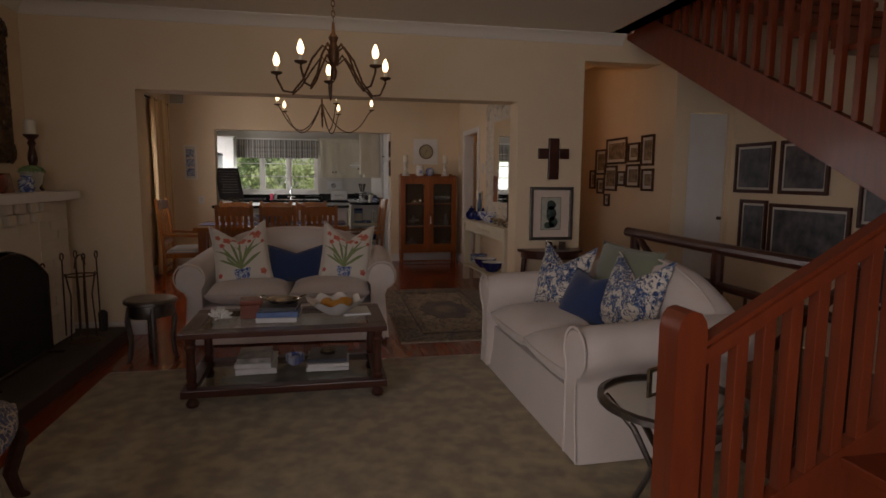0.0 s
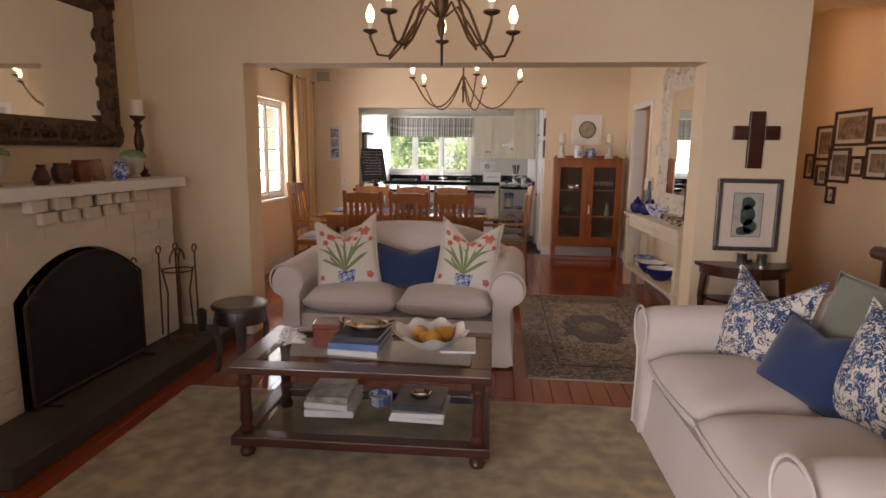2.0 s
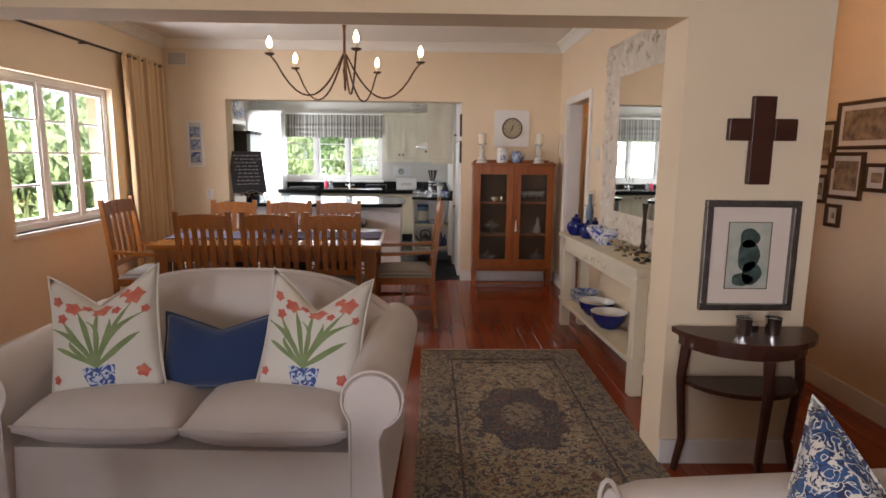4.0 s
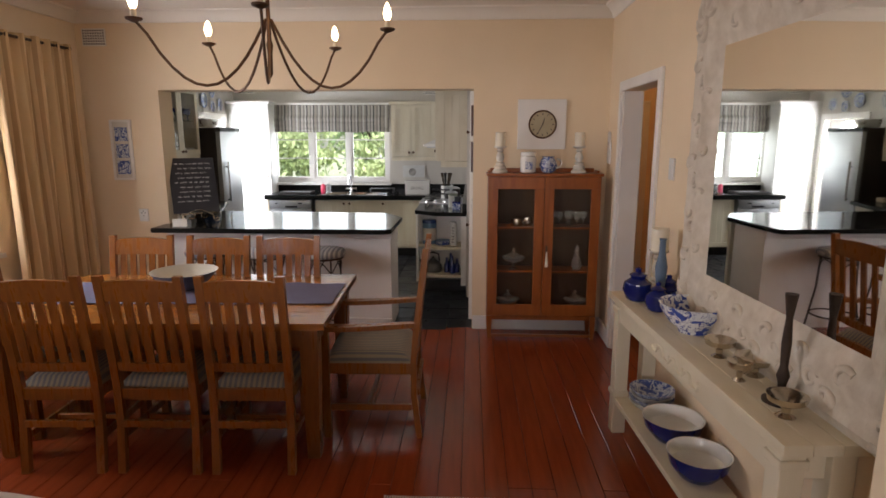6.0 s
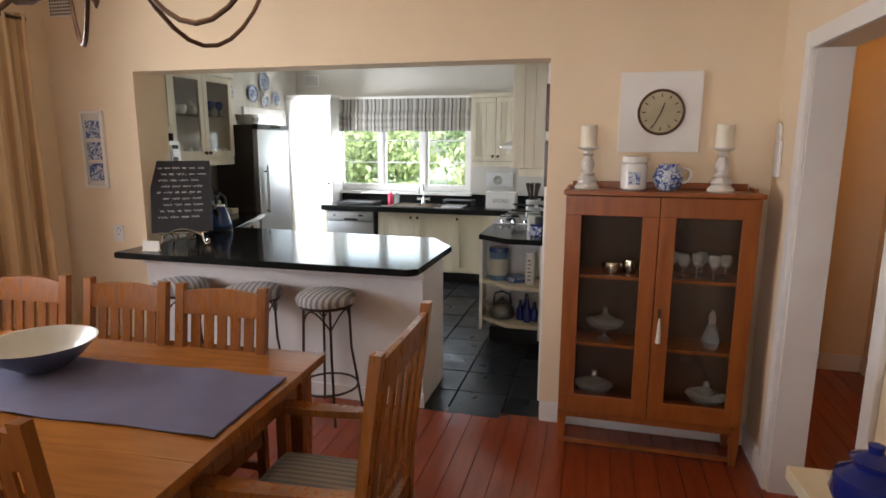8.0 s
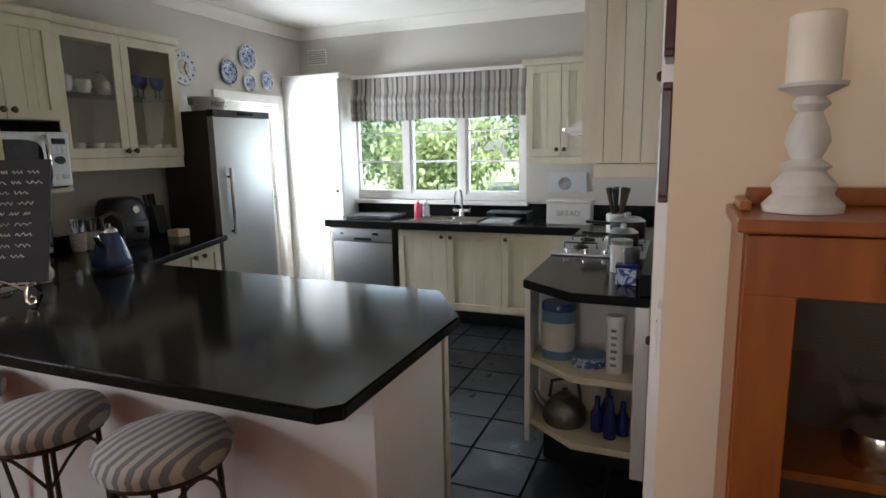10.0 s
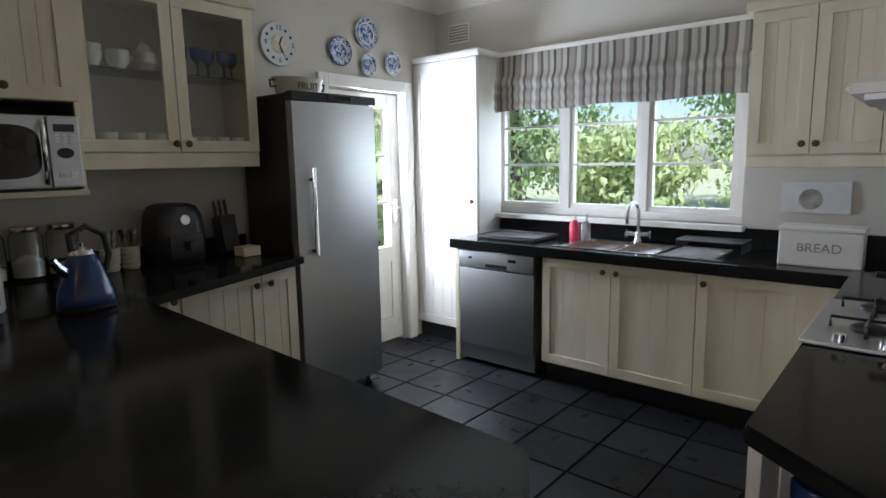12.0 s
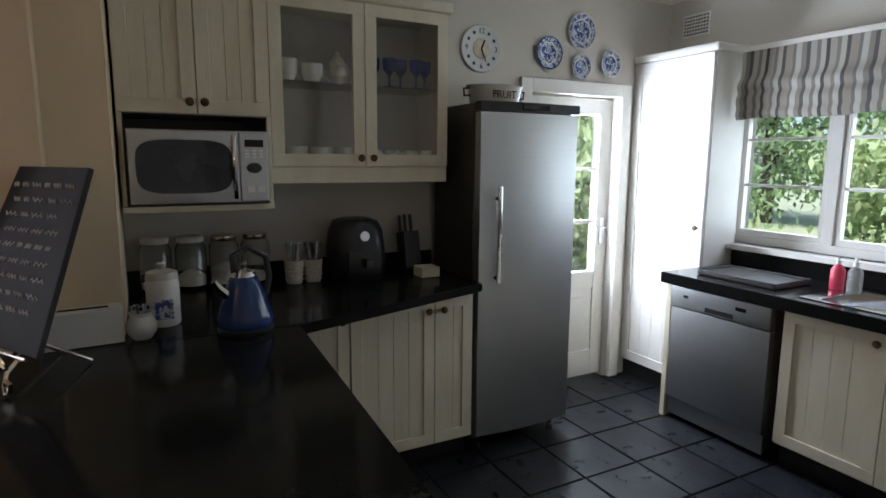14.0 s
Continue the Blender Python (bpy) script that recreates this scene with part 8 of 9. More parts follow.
# wall units on the north wall and hood
ob = thing("wall_unit", pose(0, 0, 0), "cream wall unit with boarded doors beside the window", "wall unit")
part("carcass", B(-1.14, -0.31, 3.39, 3.698, 1.395, 2.10), M["cab"], ob)
board_door(ob, "-y", 3.39, -1.14, -0.86, 1.40, 2.10, (-0.89, 1.45), 3)
board_door(ob, "-y", 3.39, -0.86, -0.58, 1.40, 2.10, (-0.83, 1.45), 3)
board_door(ob, "-y", 3.39, -0.58, -0.32, 1.40, 2.10, None, 3)
part("crown", B(-1.17, -0.31, 3.345, 3.698, 2.10, 2.15, 0.014), M["cab"], ob)
part("pelmet", B(-1.14, -0.32, 3.375, 3.43, 1.335, 1.392, 0.004), M["cab"], ob)
ob = thing("wall_unit", pose(0, 0, 0), "cream tall wall unit with a boarded end panel", "wall unit")
part("carcass", B(-0.385, -0.062, 1.462, 1.86, 1.40, 2.45), M["cab"], ob)
for i in range(4):
    part("board", B(-0.385 + i * 0.08075 + 0.0012, -0.385 + (i + 1) * 0.08075 - 0.0012, 1.45, 1.462, 1.40, 2.45, 0.002), M["cab"], ob)
part("pelmet", B(-0.345, -0.062, 1.44, 1.86, 1.335, 1.397, 0.004), M["cab"], ob)
board_door(ob, "-x", -0.385, 1.47, 1.86, 1.40, 2.45, (1.82, 1.50), 3)
ob = thing("cooker_hood", pose(0, 0, 0), "white cooker hood with a sloping canopy", "cooker hood")
bm = bmesh.new()
ring_loft(bm, [[(x, y, z) for x, y in ((-xx, 1.88 + o), (-0.062, 1.88 + o), (-0.062, 2.48 - o), (-xx, 2.48 - o))] for z, xx, o in ((1.55, 0.56, 0.0), (1.575, 0.56, 0.0), (1.68, 0.34, 0.13), (2.40, 0.30, 0.16))])
part("canopy", bm, M["white"], ob)
part("filter", B(-0.53, -0.12, 1.91, 2.45, 1.535, 1.55), M["steel"], ob)
part("rail", tube(bmesh.new(), [(-0.565, 1.90, 1.565), (-0.565, 2.46, 1.565)], 0.008, 8), M["chrome"], ob)

# return unit with open end shelves
ob = thing("hob_unit", pose(0, 0, 0), "cream base unit under the hob with open end shelves", "cabinet")
part("carcass", B(-0.57, -0.062, 1.40, 3.08, 0.12, 0.852), M["cab"], ob)
part("plinth", B(-0.53, -0.062, 1.30, 3.08, 0, 0.12), M["black"], ob)
part("back_panel", B(-0.57, -0.062, 1.385, 1.40, 0.12, 0.852), M["trim"], ob)
for z in (0.20, 0.50):
    part("shelf", prism([(-0.60, 1.40), (-0.59, 1.22), (-0.36, 1.04), (-0.063, 1.04), (-0.063, 1.40)], z, z + 0.028, 0.006), M["console"], ob)
part("front_post", B(-0.60, -0.575, 1.20, 1.40, 0.12, 0.852, 0.002), M["trim"], ob)
part("wall_post", B(-0.115, -0.062, 1.03, 1.40, 0.12, 0.852, 0.002), M["trim"], ob)
for u0, u1, k in ((1.42, 1.96, 1.92), (1.96, 2.5, 2.0), (2.5, 3.05, 2.55)):
    board_door(ob, "-x", -0.57, u0, u1, 0.13, 0.845, (k, 0.79), 4)
HB = 0.897
ob = thing("gas_hob", pose(-0.36, 2.12, HB), "steel four-burner gas hob", "hob")
part("plate", B(-0.26, 0.25, -0.31, 0.27, 0.0, 0.012, 0.004), M["steel"], ob)
for x in (-0.12, 0.12):
    for y in (-0.12, 0.16):
        part("burner", lathe(bmesh.new(), [(0.045, 0.012), (0.045, 0.022), (0.03, 0.03), (0.002, 0.031)], 18, (x, y, 0)), M["black"], ob, "", True)
        for a in (0, 90):
            dx, dy = 0.09 * math.cos(radians(a)), 0.09 * math.sin(radians(a))
            part("pan_support", tube(bmesh.new(), [(x - dx, y - dy, 0.012), (x - dx, y - dy, 0.042), (x + dx, y + dy, 0.042), (x + dx, y + dy, 0.012)], 0.005, 6), M["black"], ob)
for k in range(4):
    part("control_knob", lathe(bmesh.new(), [(0.018, 0.012), (0.016, 0.035), (0.002, 0.036)], 14, (-0.17 + k * 0.10, -0.28, 0)), M["chrome"], ob, "", True)


def tin(m, r, h, mt, label, lid=None, nm="storage_tin", sx=1.0, sy=1.0):
    ob = thing(nm, m, label, "tin")
    part("body", lathe(bmesh.new(), [(r, 0), (r, h * 0.9), (r * 0.98, h * 0.9)], 24, sx=sx, sy=sy), mt, ob, "", True)
    part("lid", lathe(bmesh.new(), [(r * 1.02, h * 0.86), (r * 1.02, h * 0.97), (r * 0.95, h), (0.002, h)], 24, sx=sx, sy=sy), lid or mt, ob, "", True)
    return ob


M["tinblue"] = mat("blue_printed_tin", (0.05, 0.12, 0.22), 0.35, var=(0.12, 0.22, 0.34), scale=14)
t = tin(pose(-0.46, 1.27, 0.528), 0.075, 0.26, M["tinblue"], "tall blue and cream printed tin on the shelf", M["bluemetal"], sy=0.8)
part("label_band", lathe(bmesh.new(), [(0.0765, 0.04), (0.0765, 0.17)], 24, sx=1.0, sy=0.8), M["cream"], t, "cream printed band", True)
tin(pose(-0.315, 1.22, 0.528), 0.075, 0.05, M["bwsmall"], "low round blue and white tin", M["tinblue"])
t = tin(pose(-0.20, 1.16, 0.528), 0.036, 0.25, M["china"], "tall white canister with a printed strip", M["china"], "canister")
for k in range(6):
    part("print_mark", B(-0.014, 0.012 - 0.004 * (k % 2), -0.0385, -0.0362, 0.035 + k * 0.03, 0.047 + k * 0.03), M["bookgrey"], t, "grey printed mark")
ob = thing("steel_kettle", pose(-0.42, 1.24, 0.228), "old steel stovetop kettle on the shelf", "kettle")
part("body", lathe(bmesh.new(), [(0.09, 0), (0.1, 0.02), (0.095, 0.07), (0.06, 0.115), (0.035, 0.125), (0.035, 0.135), (0.012, 0.145), (0.014, 0.16), (0.002, 0.165)], 24), M["pewter"], ob, "", True)
part("spout", tube(bmesh.new(), [(-0.08, 0, 0.05), (-0.12, 0, 0.09), (-0.14, 0, 0.13)], 0.02, 8, 0.010), M["pewter"], ob, "", True)
part("handle", tube(bmesh.new(), [(-0.07, 0, 0.11), (-0.06, 0, 0.19), (0, 0, 0.21), (0.06, 0, 0.19), (0.07, 0, 0.11)], 0.008, 8), M["black"], ob, "", True)
for x, y, h in ((-0.27, 1.20, 0.16), (-0.21, 1.15, 0.19), (-0.16, 1.20, 0.15), (-0.23, 1.25, 0.2)):
    jar("blue_bottle", pose(x, y, 0.228), [(0.028, 0), (0.03, h * 0.5), (0.012, h * 0.75), (0.012, h), (0.002, h)], M["cobalt"], "small cobalt blue bottle on the shelf", "bottle", "shelf bottles")
# things round the hob
t = tin(pose(-0.33, 2.46, HB), 0.065, 0.16, M["china"], "white utensil crock by the hob", M["china"], "utensil_crock")
for k in range(7):
    a = k * 0.9
    part("utensil", tube(bmesh.new(), [(0.02 * math.cos(a), 0.02 * math.sin(a), 0.12), (0.05 * math.cos(a), 0.05 * math.sin(a), 0.26), (0.06 * math.cos(a), 0.06 * math.sin(a), 0.32)], 0.007, 6, 0.018), M["black"] if k % 2 else M["bark"], t)
ob = thing("tea_tin", pose(-0.17, 1.24, HB), "small blue and white tea tin on the worktop", "tin")
part("body", B(-0.042, 0.042, -0.03, 0.03, 0, 0.072, 0.004), M["bwsmall"], ob)
part("lid", B(-0.044, 0.044, -0.032, 0.032, 0.072, 0.088, 0.004), M["cobalt"], ob)
tin(pose(-0.215, 1.50, HB), 0.05, 0.15, M["cream"], "cream and green storage tin", M["green"])
tin(pose(-0.16, 1.36, HB), 0.035, 0.13, M["black"], "small dark storage tin", M["black"])
for x, y, r, h in ((-0.25, 2.27, 0.10, 0.10), (-0.25, 1.99, 0.08, 0.07)):
    ob = thing("saucepan", pose(x, y, HB + 0.042), "dark steel saucepan on the hob", "saucepan", "saucepans")
    part("pan", lathe(bmesh.new(), [(r * 0.95, 0), (r, 0.01), (r, h), (r * 0.96, h), (r * 0.94, 0.012), (0.002, 0.01)], 22), M["charcoal"], ob, "", True)
    part("lid", lathe(bmesh.new(), [(r, h), (r * 0.7, h + 0.02), (0.015, h + 0.025), (0.018, h + 0.045), (0.002, h + 0.05)], 22), M["steel"], ob, "", True)
    part("handle", tube(bmesh.new(), [(-r, 0, h * 0.8), (-r - 0.14, -0.02, h * 0.9)], 0.01, 7), M["black"], ob, "", True)
ob = thing("bread_bin", pose(-0.77, 3.33, WT), "white enamel bread bin lettered BREAD on the worktop", "storage box")
part("box", B(-0.17, 0.17, -0.09, 0.09, 0, 0.17, 0.008), M["white"], ob)
part("lid", B(-0.175, 0.175, -0.095, 0.095, 0.17, 0.19, 0.006), M["white"], ob)
lettering("BREAD", pose(0.0, -0.0905, 0.09, 90, 0, 0), 0.06, M["bookgrey"], ob)
ob = thing("cup_picture", pose(-0.86, 3.698, 1.17), "unframed print of a teacup on the wall", "picture")
part("panel", B(-0.16, 0.16, -0.012, 0, -0.085, 0.085, 0.002), M["bookwhite"], ob)
part("printed_cup", disc(bmesh.new(), 0.055, -0.0135, -0.012, 24, -0.02, -0.01), M["bookgrey"], ob)

# things on the west worktop and bar
GZ = 0.912
ob = thing("electric_kettle", pose(-2.605, 0.745, GZ), "glossy blue pyramid electric kettle", "kettle")
part("base", lathe(bmesh.new(), [(0.09, 0), (0.092, 0.012), (0.085, 0.02), (0.002, 0.02)], 28), M["black"], ob, "", True)
part("body", lathe(bmesh.new(), [(0.092, 0.022), (0.095, 0.03), (0.09, 0.06), (0.06, 0.15), (0.045, 0.185), (0.04, 0.19)], 28), M["bluemetal"], ob, "", True)
part("lid", lathe(bmesh.new(), [(0.043, 0.19), (0.036, 0.205), (0.012, 0.215), (0.014, 0.23), (0.002, 0.235)], 22), M["chrome"], ob, "", True)
part("spout", tube(bmesh.new(), [(0.02, -0.055, 0.13), (0.03, -0.085, 0.16), (0.035, -0.1, 0.185)], 0.018, 8, 0.012), M["chrome"], ob, "", True)
part("handle", tube(bmesh.new(), [(0, -0.03, 0.2), (0, -0.035, 0.26), (0, 0.02, 0.285), (0, 0.075, 0.25), (0, 0.085, 0.18), (0, 0.07, 0.12)], 0.011, 9), M["black"], ob, "", True)
for k, y in enumerate((0.495, 0.64, 0.782, 0.922)):
    ob = thing("storage_jar", pose(-3.40, y, GZ), "large clear glass storage jar with a flat lid", "jar", "storage jars")
    part("glass", lathe(bmesh.new(), [(0.058, 0), (0.066, 0.012), (0.066, 0.185), (0.052, 0.21), (0.049, 0.21), (0.062, 0.182), (0.062, 0.014), (0.002, 0.009)], 24), M["jarglass"], ob, "", True)
    part("lid", lathe(bmesh.new(), [(0.055, 0.211), (0.057, 0.215), (0.057, 0.232), (0.05, 0.238), (0.002, 0.239)], 24), M["aged"] if k < 2 else M["silver"], ob, "", True)
    part("contents", lathe(bmesh.new(), [(0.058, 0.016), (0.059, 0.04 + 0.02 * (k % 3)), (0.03, 0.06 + 0.022 * (k % 3)), (0.002, 0.065 + 0.024 * (k % 3))], 18), M["wax"] if k % 2 else M["china"], ob, "", True)
for k, y in enumerate((1.08, 1.17)):
    ob = thing("cutlery_basket", pose(-3.30, y, GZ), "small white wicker basket of cutlery", "basket", "cutlery baskets")
    part("basket", lathe(bmesh.new(), [(0.036, 0), (0.042, 0.05), (0.045, 0.11), (0.041, 0.11), (0.034, 0.01), (0.002, 0.006)], 18), M["wicker"], ob, "", True)
    for r in range(5):
        part("weave", tube(bmesh.new(), [((0.040 + 0.001 * r) * math.cos(a), (0.040 + 0.001 * r) * math.sin(a), 0.015 + r * 0.022) for a in (2 * math.pi * i / 18 for i in range(19))], 0.004, 5), M["wicker"], ob, "", True)
    for j in range(6):
        a = j * 1.05
        part("cutlery", tube(bmesh.new(), [(0.012 * math.cos(a), 0.012 * math.sin(a), 0.02), (0.028 * math.cos(a), 0.028 * math.sin(a), 0.15), (0.034 * math.cos(a), 0.034 * math.sin(a), 0.19)], 0.004, 5, 0.010), M["chrome"], ob)
ob = thing("air_fryer", pose(-3.30, 1.385, GZ), "black rounded air fryer on the worktop", "air fryer")
bm = bmesh.new()
ring_loft(bm, [[(a * math.copysign(abs(math.cos(t)) ** 0.6, math.cos(t)), b * math.copysign(abs(math.sin(t)) ** 0.6, math.sin(t)), z) for t in (2 * math.pi * i / 32 for i in range(32))]
               for z, a, b in ((0.0, 0.12, 0.115), (0.02, 0.13, 0.128), (0.14, 0.135, 0.135), (0.24, 0.125, 0.122), (0.285, 0.108, 0.10), (0.298, 0.07, 0.07))])
part("body", bm, M["black"], ob, "", True, 50)
part("drawer", B(0.10, 0.142, -0.085, 0.085, 0.03, 0.15, 0.015), M["black"], ob, "", True)
part("handle", B(0.14, 0.21, -0.018, 0.018, 0.075, 0.12, 0.01), M["charcoal"], ob, "", True)
part("dial", tube(bmesh.new(), [(0.125, 0, 0.22), (0.14, 0, 0.222)], 0.024, 16), M["chrome"], ob)
ob = thing("knife_block", pose(-3.33, 1.70, GZ, 0, -12, 0), "black knife block with handles", "knife block")
part("block", B(-0.05, 0.05, -0.045, 0.045, 0.012, 0.21, 0.006), M["black"], ob)
for k in range(5):
    part("knife_handle", B(-0.035 + 0.03 * (k % 2), -0.018 + 0.03 * (k % 2), -0.034 + 0.016 * k, -0.022 + 0.016 * k, 0.21, 0.30, 0.003), M["charcoal"], ob)
ob = solid("coaster_stack", B(-0.05, 0.05, -0.05, 0.05, 0, 0.05, 0.004), M["console"], "pale wooden block of coasters", "coasters")
ob.matrix_world = pose(-3.18, 1.72, GZ)
ob = thing("tissue_box", pose(-2.668, 0.262, GZ, 0, 0, 4), "white wooden tissue box on the bar", "tissue box")
part("box", B(-0.046, 0.046, -0.115, 0.113, 0, 0.112, 0.004), M["trim"], ob)
part("slot", B(-0.012, 0.012, -0.08, 0.075, 0.112, 0.1132), M["soot"], ob)
ob = thing("sugar_pot", pose(-2.655, 0.428, GZ), "small white pot of teaspoons", "pot")
part("pot", lathe(bmesh.new(), [(0.03, 0), (0.046, 0.025), (0.047, 0.05), (0.034, 0.075), (0.037, 0.088), (0.032, 0.088), (0.04, 0.05), (0.002, 0.02)], 18), M["china"], ob, "", True)
for k in range(5):
    a = k * 1.25
    part("spoon", tube(bmesh.new(), [(0.008 * math.cos(a), 0.008 * math.sin(a), 0.02), (0.022 * math.cos(a), 0.022 * math.sin(a), 0.11)], 0.003, 5, 0.008), M["chrome"], ob)
ob = thing("biscuit_jar", pose(-2.80, 0.50, GZ), "tall white ceramic jar with a printed front", "jar")
part("body", lathe(bmesh.new(), [(0.05, 0), (0.055, 0.01), (0.055, 0.15), (0.05, 0.165), (0.045, 0.165)], 22), M["china"], ob, "", True)
part("lid", lathe(bmesh.new(), [(0.054, 0.165), (0.05, 0.19), (0.012, 0.2), (0.016, 0.218), (0.002, 0.222)], 22), M["cream"], ob, "", True)
part("printed_panel", B(0.0535, 0.0565, -0.03, 0.03, 0.03, 0.10, 0.001), M["bwsmall"], ob, "dark printed panel")

# chalkboard menu on a scrolled easel
ob = thing("chalkboard", pose(-2.445, 0.118, GZ, 0, 0, 34), "chalkboard with handwriting on a scrolled metal easel", "chalkboard")
BT = pose(0, -0.03, 0.085, -20, 0, 0)
bd = part("board", B(-0.19, 0.19, -0.008, 0.008, 0, 0.50, 0.003), M["chalk"], ob)
bd.matrix_local = BT
rng = random.Random(4)
M["chalkline"] = mat("white_chalk", (0.72, 0.72, 0.70), 0.95, var=(0.45, 0.45, 0.45), scale=80, amount=0.7)
for r in range(9):
    z = 0.445 - r * 0.043
    x = -0.13 + rng.uniform(-0.02, 0.02)
    while x < 0.12:
        w = rng.uniform(0.02, 0.06)
        pts = [(x + w * i / 8, -0.0095, z + 0.007 * math.sin(i * 2.1 + r) + 0.002 * rng.random()) for i in range(9)]
        o = part("chalk_word", tube(bmesh.new(), pts, 0.0022, 4), M["chalkline"], bd)
        x += w + 0.018
for s in (-1, 1):
    sp = [(s * (0.06 + 0.055 * (1 - t / 8) * math.cos(t)), -0.07, 0.055 + 0.04 * (1 - t / 8) * math.sin(t)) for t in (i * 0.45 for i in range(15))]
    part("scroll", tube(bmesh.new(), sp, 0.006, 6), M["silver"], ob, "", True)
    part("leg", tube(bmesh.new(), [(s * 0.12, -0.042, 0.078), (s * 0.125, -0.075, 0.05), (s * 0.13, -0.085, 0.02), (s * 0.145, -0.09, 0.006), (s * 0.165, -0.09, 0.014), (s * 0.168, -0.09, 0.034), (s * 0.152, -0.09, 0.04), (s * 0.148, -0.09, 0.028)], 0.006, 6), M["silver"], ob, "", True)
    part("back_leg", tube(bmesh.new(), [(s * 0.08, -0.042, 0.078), (s * 0.08, 0.02, 0.10), (s * 0.08, 0.16, 0.006)], 0.005, 6), M["silver"], ob, "", True)
part("ledge", tube(bmesh.new(), [(-0.15, -0.042, 0.078), (0.15, -0.042, 0.078)], 0.006, 6), M["silver"], ob, "", True)
part("crest", tube(bmesh.new(), [(x, -0.075, 0.06 + 0.05 * math.cos(x / 0.12 * 1.57)) for x in (i * 0.02 - 0.12 for i in range(13))], 0.005, 6), M["silver"], ob, "", True)
ob = thing("card_holder", pose(-2.46, -0.17, GZ, 0, 0, 5), "small white card standing on the bar", "card")
part("card", B(-0.06, 0.06, -0.004, 0.004, 0, 0.065, 0.001), M["paper"], ob)
part("foot", B(-0.06, 0.06, -0.02, 0.02, 0, 0.004), M["paper"], ob)


# bar stools
def bar_stool(m):
    ob = thing("bar_stool", m, "wrought iron bar stool with a ticking-stripe seat", "bar stool", "bar stools")
    part("cushion", lathe(bmesh.new(), [(0.14, 0.68), (0.17, 0.69), (0.175, 0.715), (0.16, 0.74), (0.10, 0.755), (0.002, 0.758)], 28), M["stripe_k"], ob, "striped padded seat", True, 60)
    part("seat_ring", tube(bmesh.new(), [(0.15 * math.cos(a), 0.15 * math.sin(a), 0.675) for a in (2 * math.pi * i / 24 for i in range(25))], 0.008, 6), M["iron"], ob, "", True)
    for k in range(4):
        a = k * math.pi / 2 + 0.6
        c, s = math.cos(a), math.sin(a)
        part("leg", tube(bmesh.new(), [(c * 0.13, s * 0.13, 0.675), (c * 0.14, s * 0.14, 0.4), (c * 0.20, s * 0.20, 0.0)], 0.008, 6), M["iron"], ob, "", True)
        b = a + math.pi / 4
        part("arch", tube(bmesh.new(), [(0.135 * math.cos(a + (b - a) * 2 * f), 0.135 * math.sin(a + (b - a) * 2 * f), 0.55 + 0.11 * math.sin(math.pi * f)) for f in (i / 8 for i in range(9))], 0.005, 6), M["iron"], ob, "", True)
    part("foot_ring", tube(bmesh.new(), [(0.172 * math.cos(a), 0.172 * math.sin(a), 0.18) for a in (2 * math.pi * i / 24 for i in range(25))], 0.007, 6), M["iron"], ob, "", True)
    return ob


s0 = bar_stool(pose(-1.22, -0.24, 0))
copy_thing(s0, pose(-1.70, -0.24, 0, 0, 0, 20))
copy_thing(s0, pose(-2.22, -0.23, 0, 0, 0, 50))

# tall larder front along the east wall
ob = thing("larder_cupboard", pose(0, 0, 0), "white painted larder front beside the opening", "cupboard")
part("front", B(-0.03, 0.018, 0.205, 1.0, 0.02, 1.60, 0.003), M["trim"], ob)
part("top_front", B(-0.03, 0.018, 0.205, 1.0, 1.615, 2.30, 0.003), M["trim"], ob)
part("mid_rail", B(-0.034, -0.03, 0.205, 1.0, 1.52, 1.54, 0.001), M["trim"], ob)
knob((-0.03, 0.80, 0.80), "-x", ob)
knob((-0.03, 0.80, 1.70), "-x", ob)

# ---- floorboards and slate tiles ----
rng = random.Random(21)
floor_ob = bpy.data.objects["floor"]
W = 0.112
meshes = {}


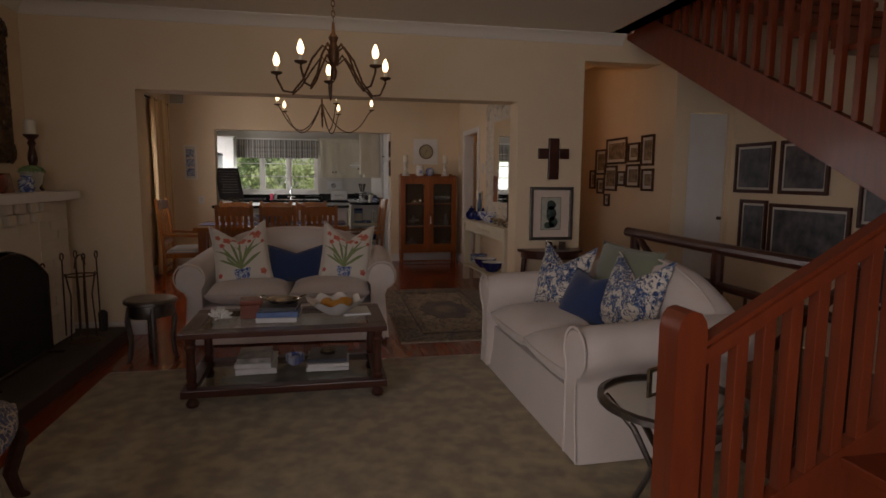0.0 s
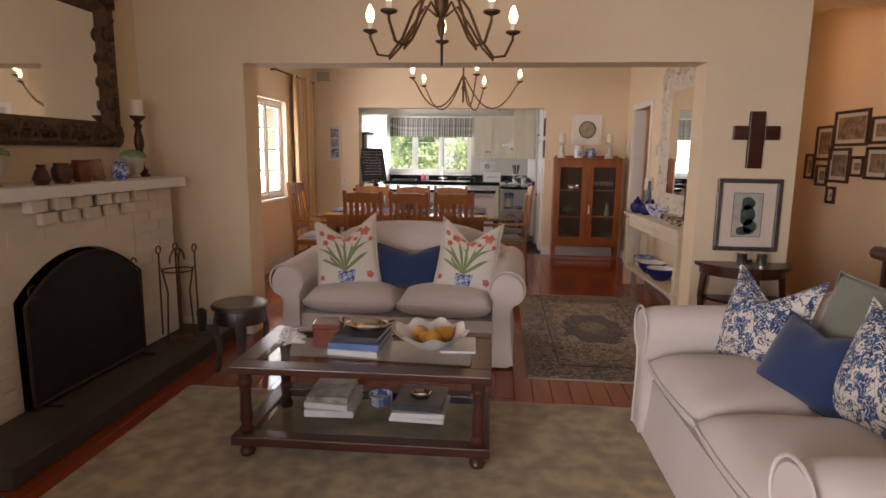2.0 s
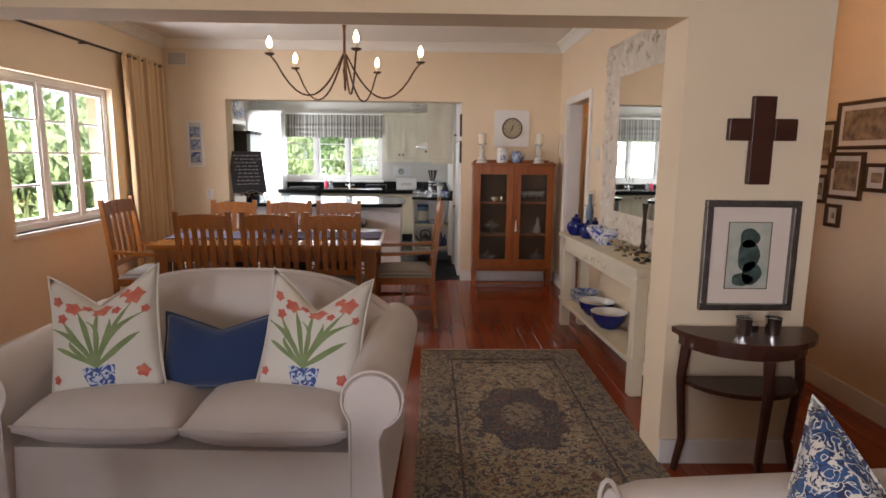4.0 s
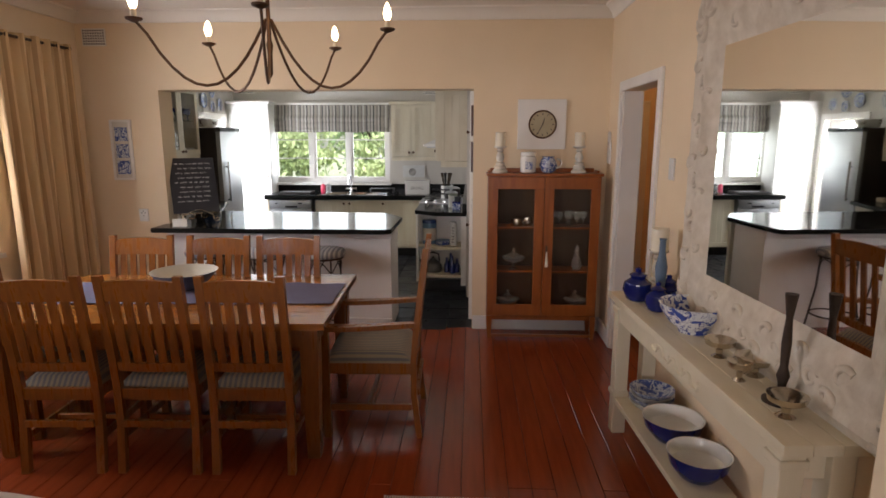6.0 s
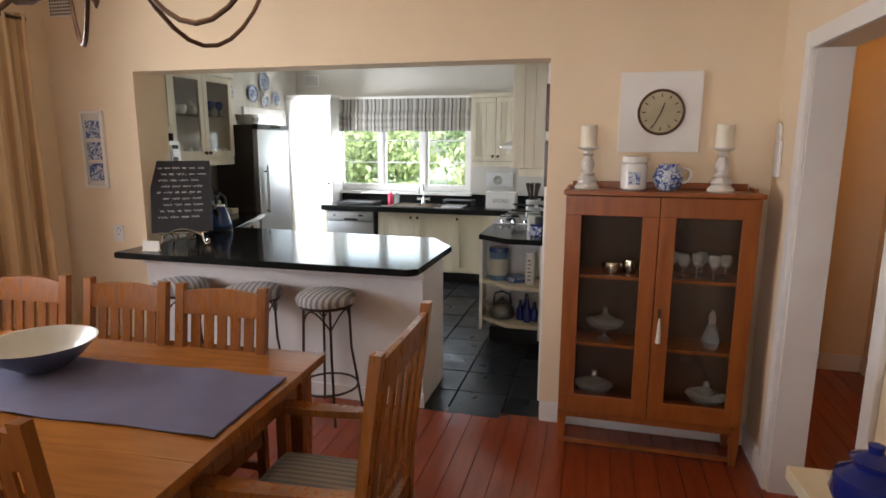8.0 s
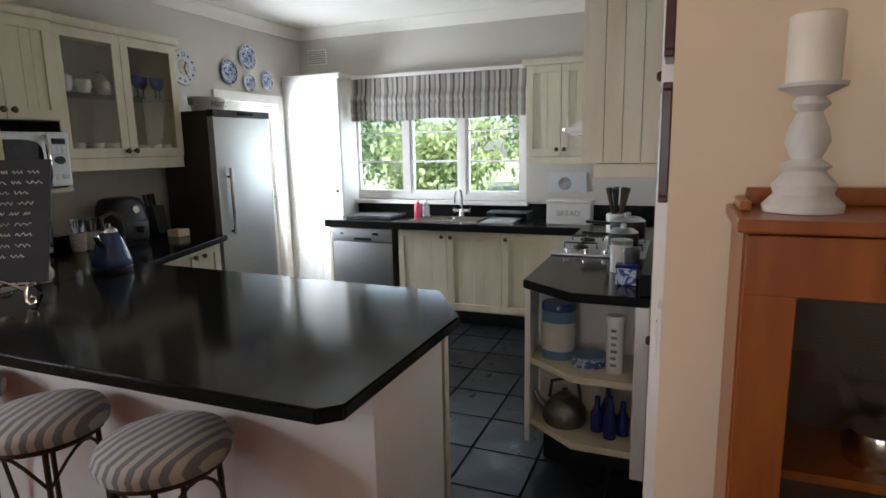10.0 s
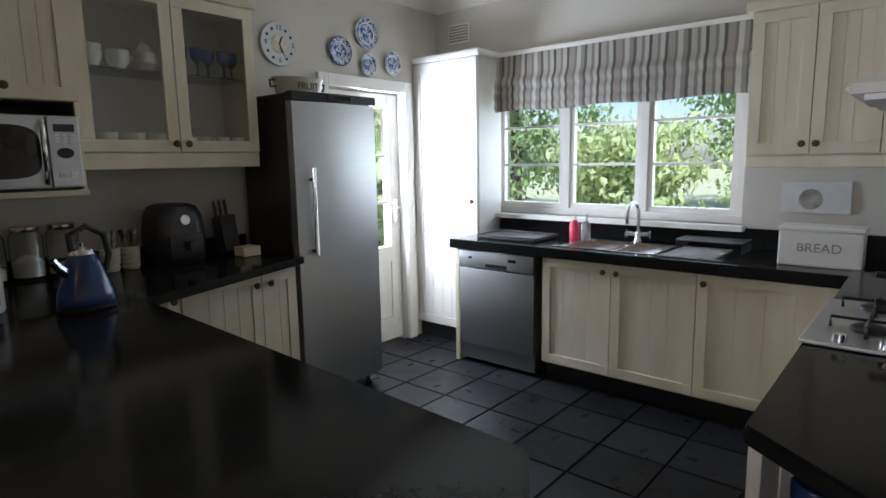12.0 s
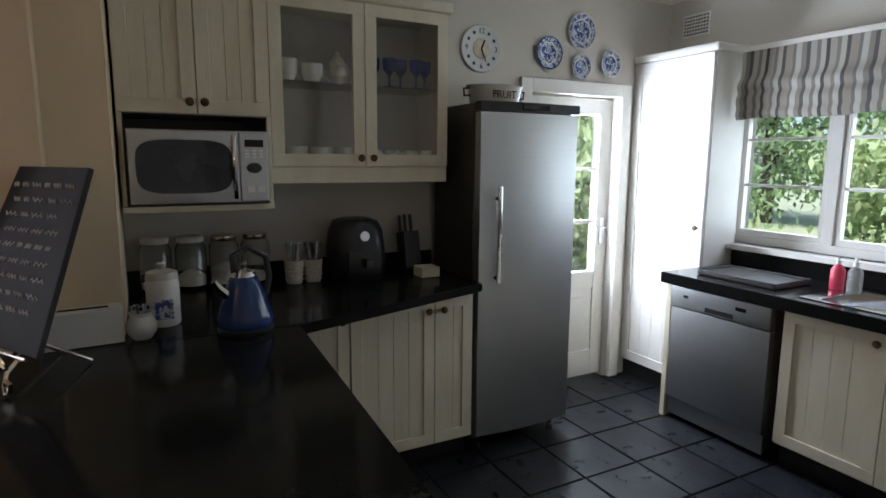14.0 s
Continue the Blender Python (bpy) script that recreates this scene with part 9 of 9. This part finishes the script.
def board_mesh(length):
    key = round(length, 2)
    if key not in meshes:
        bm = bmesh.new()
        h, l = W / 2 - 0.0011, key / 2 - 0.0011
        ring_loft(bm, [[(-h, -l, -0.012), (h, -l, -0.012), (h, l, -0.012), (-h, l, -0.012)], [(-h, -l, -0.0012), (h, -l, -0.0012), (h, l, -0.0012), (-h, l, -0.0012)], [(-h + 0.0012, -l + 0.0012, 0), (h - 0.0012, -l + 0.0012, 0), (h - 0.0012, l - 0.0012, 0), (-h + 0.0012, l - 0.0012, 0)]])
        bmesh.ops.recalc_face_normals(bm, faces=bm.faces)
        me = bpy.data.meshes.new("plank")
        bm.to_mesh(me)
        bm.free()
        me.materials.append(M["plank"])
        meshes[key] = me
    return meshes[key]


for i in range(54):
    x = -3.3 + (i + 0.5) * W
    y = 1.32 if x > 1.2 else 0.02
    while y > -11.9:
        l = min(rng.choice((2.4, 3.0, 3.6, 2.7)), y + 12.0)
        if l < 0.3:
            break
        ob = new("plank", board_mesh(l))
        ob.location = (x, y - round(l, 2) / 2, 0.0)
        ob.parent = floor_ob
        y -= round(l, 2)

tile_me = []
for k in range(3):
    bm = bmesh.new()
    h, e = 0.1615, 0.004
    n = 4
    rows = surface(bm, lambda u, v: ((2 * u - 1) * (h - e), (2 * v - 1) * (h - e), 0.0008 * math.sin(7 * u + k * 2) * math.cos(6 * v + k)), n, n)
    geo = bmesh.ops.extrude_edge_only(bm, edges=[q for q in bm.edges if q.is_boundary])
    for v in geo["geom"]:
        if isinstance(v, bmesh.types.BMVert):
            v.co.x *= h / (h - e)
            v.co.y *= h / (h - e)
            v.co.z = -0.010
    bmesh.ops.recalc_face_normals(bm, faces=bm.faces)
    me = bpy.data.meshes.new("tile")
    bm.to_mesh(me)
    bm.free()
    me.materials.append(M["slate"])
    tile_me.append(me)
kf = bpy.data.objects["floor_kitchen"]
for i in range(-3, 8):
    for j in range(-8, 4):
        x, y = -2.53 + (i + 0.5) * 0.33, 2.58 + (j + 0.5) * 0.33
        if -3.5 < x < 0.1 and 0.1 < y < 3.75:
            ob = new("tile", rng.choice(tile_me))
            ob.location = (x, y, rng.uniform(-0.001, 0.0008))
            ob.rotation_euler = (rng.uniform(-0.003, 0.003), rng.uniform(-0.003, 0.003), rng.choice((0, 1, 2, 3)) * math.pi / 2)
            ob.parent = kf
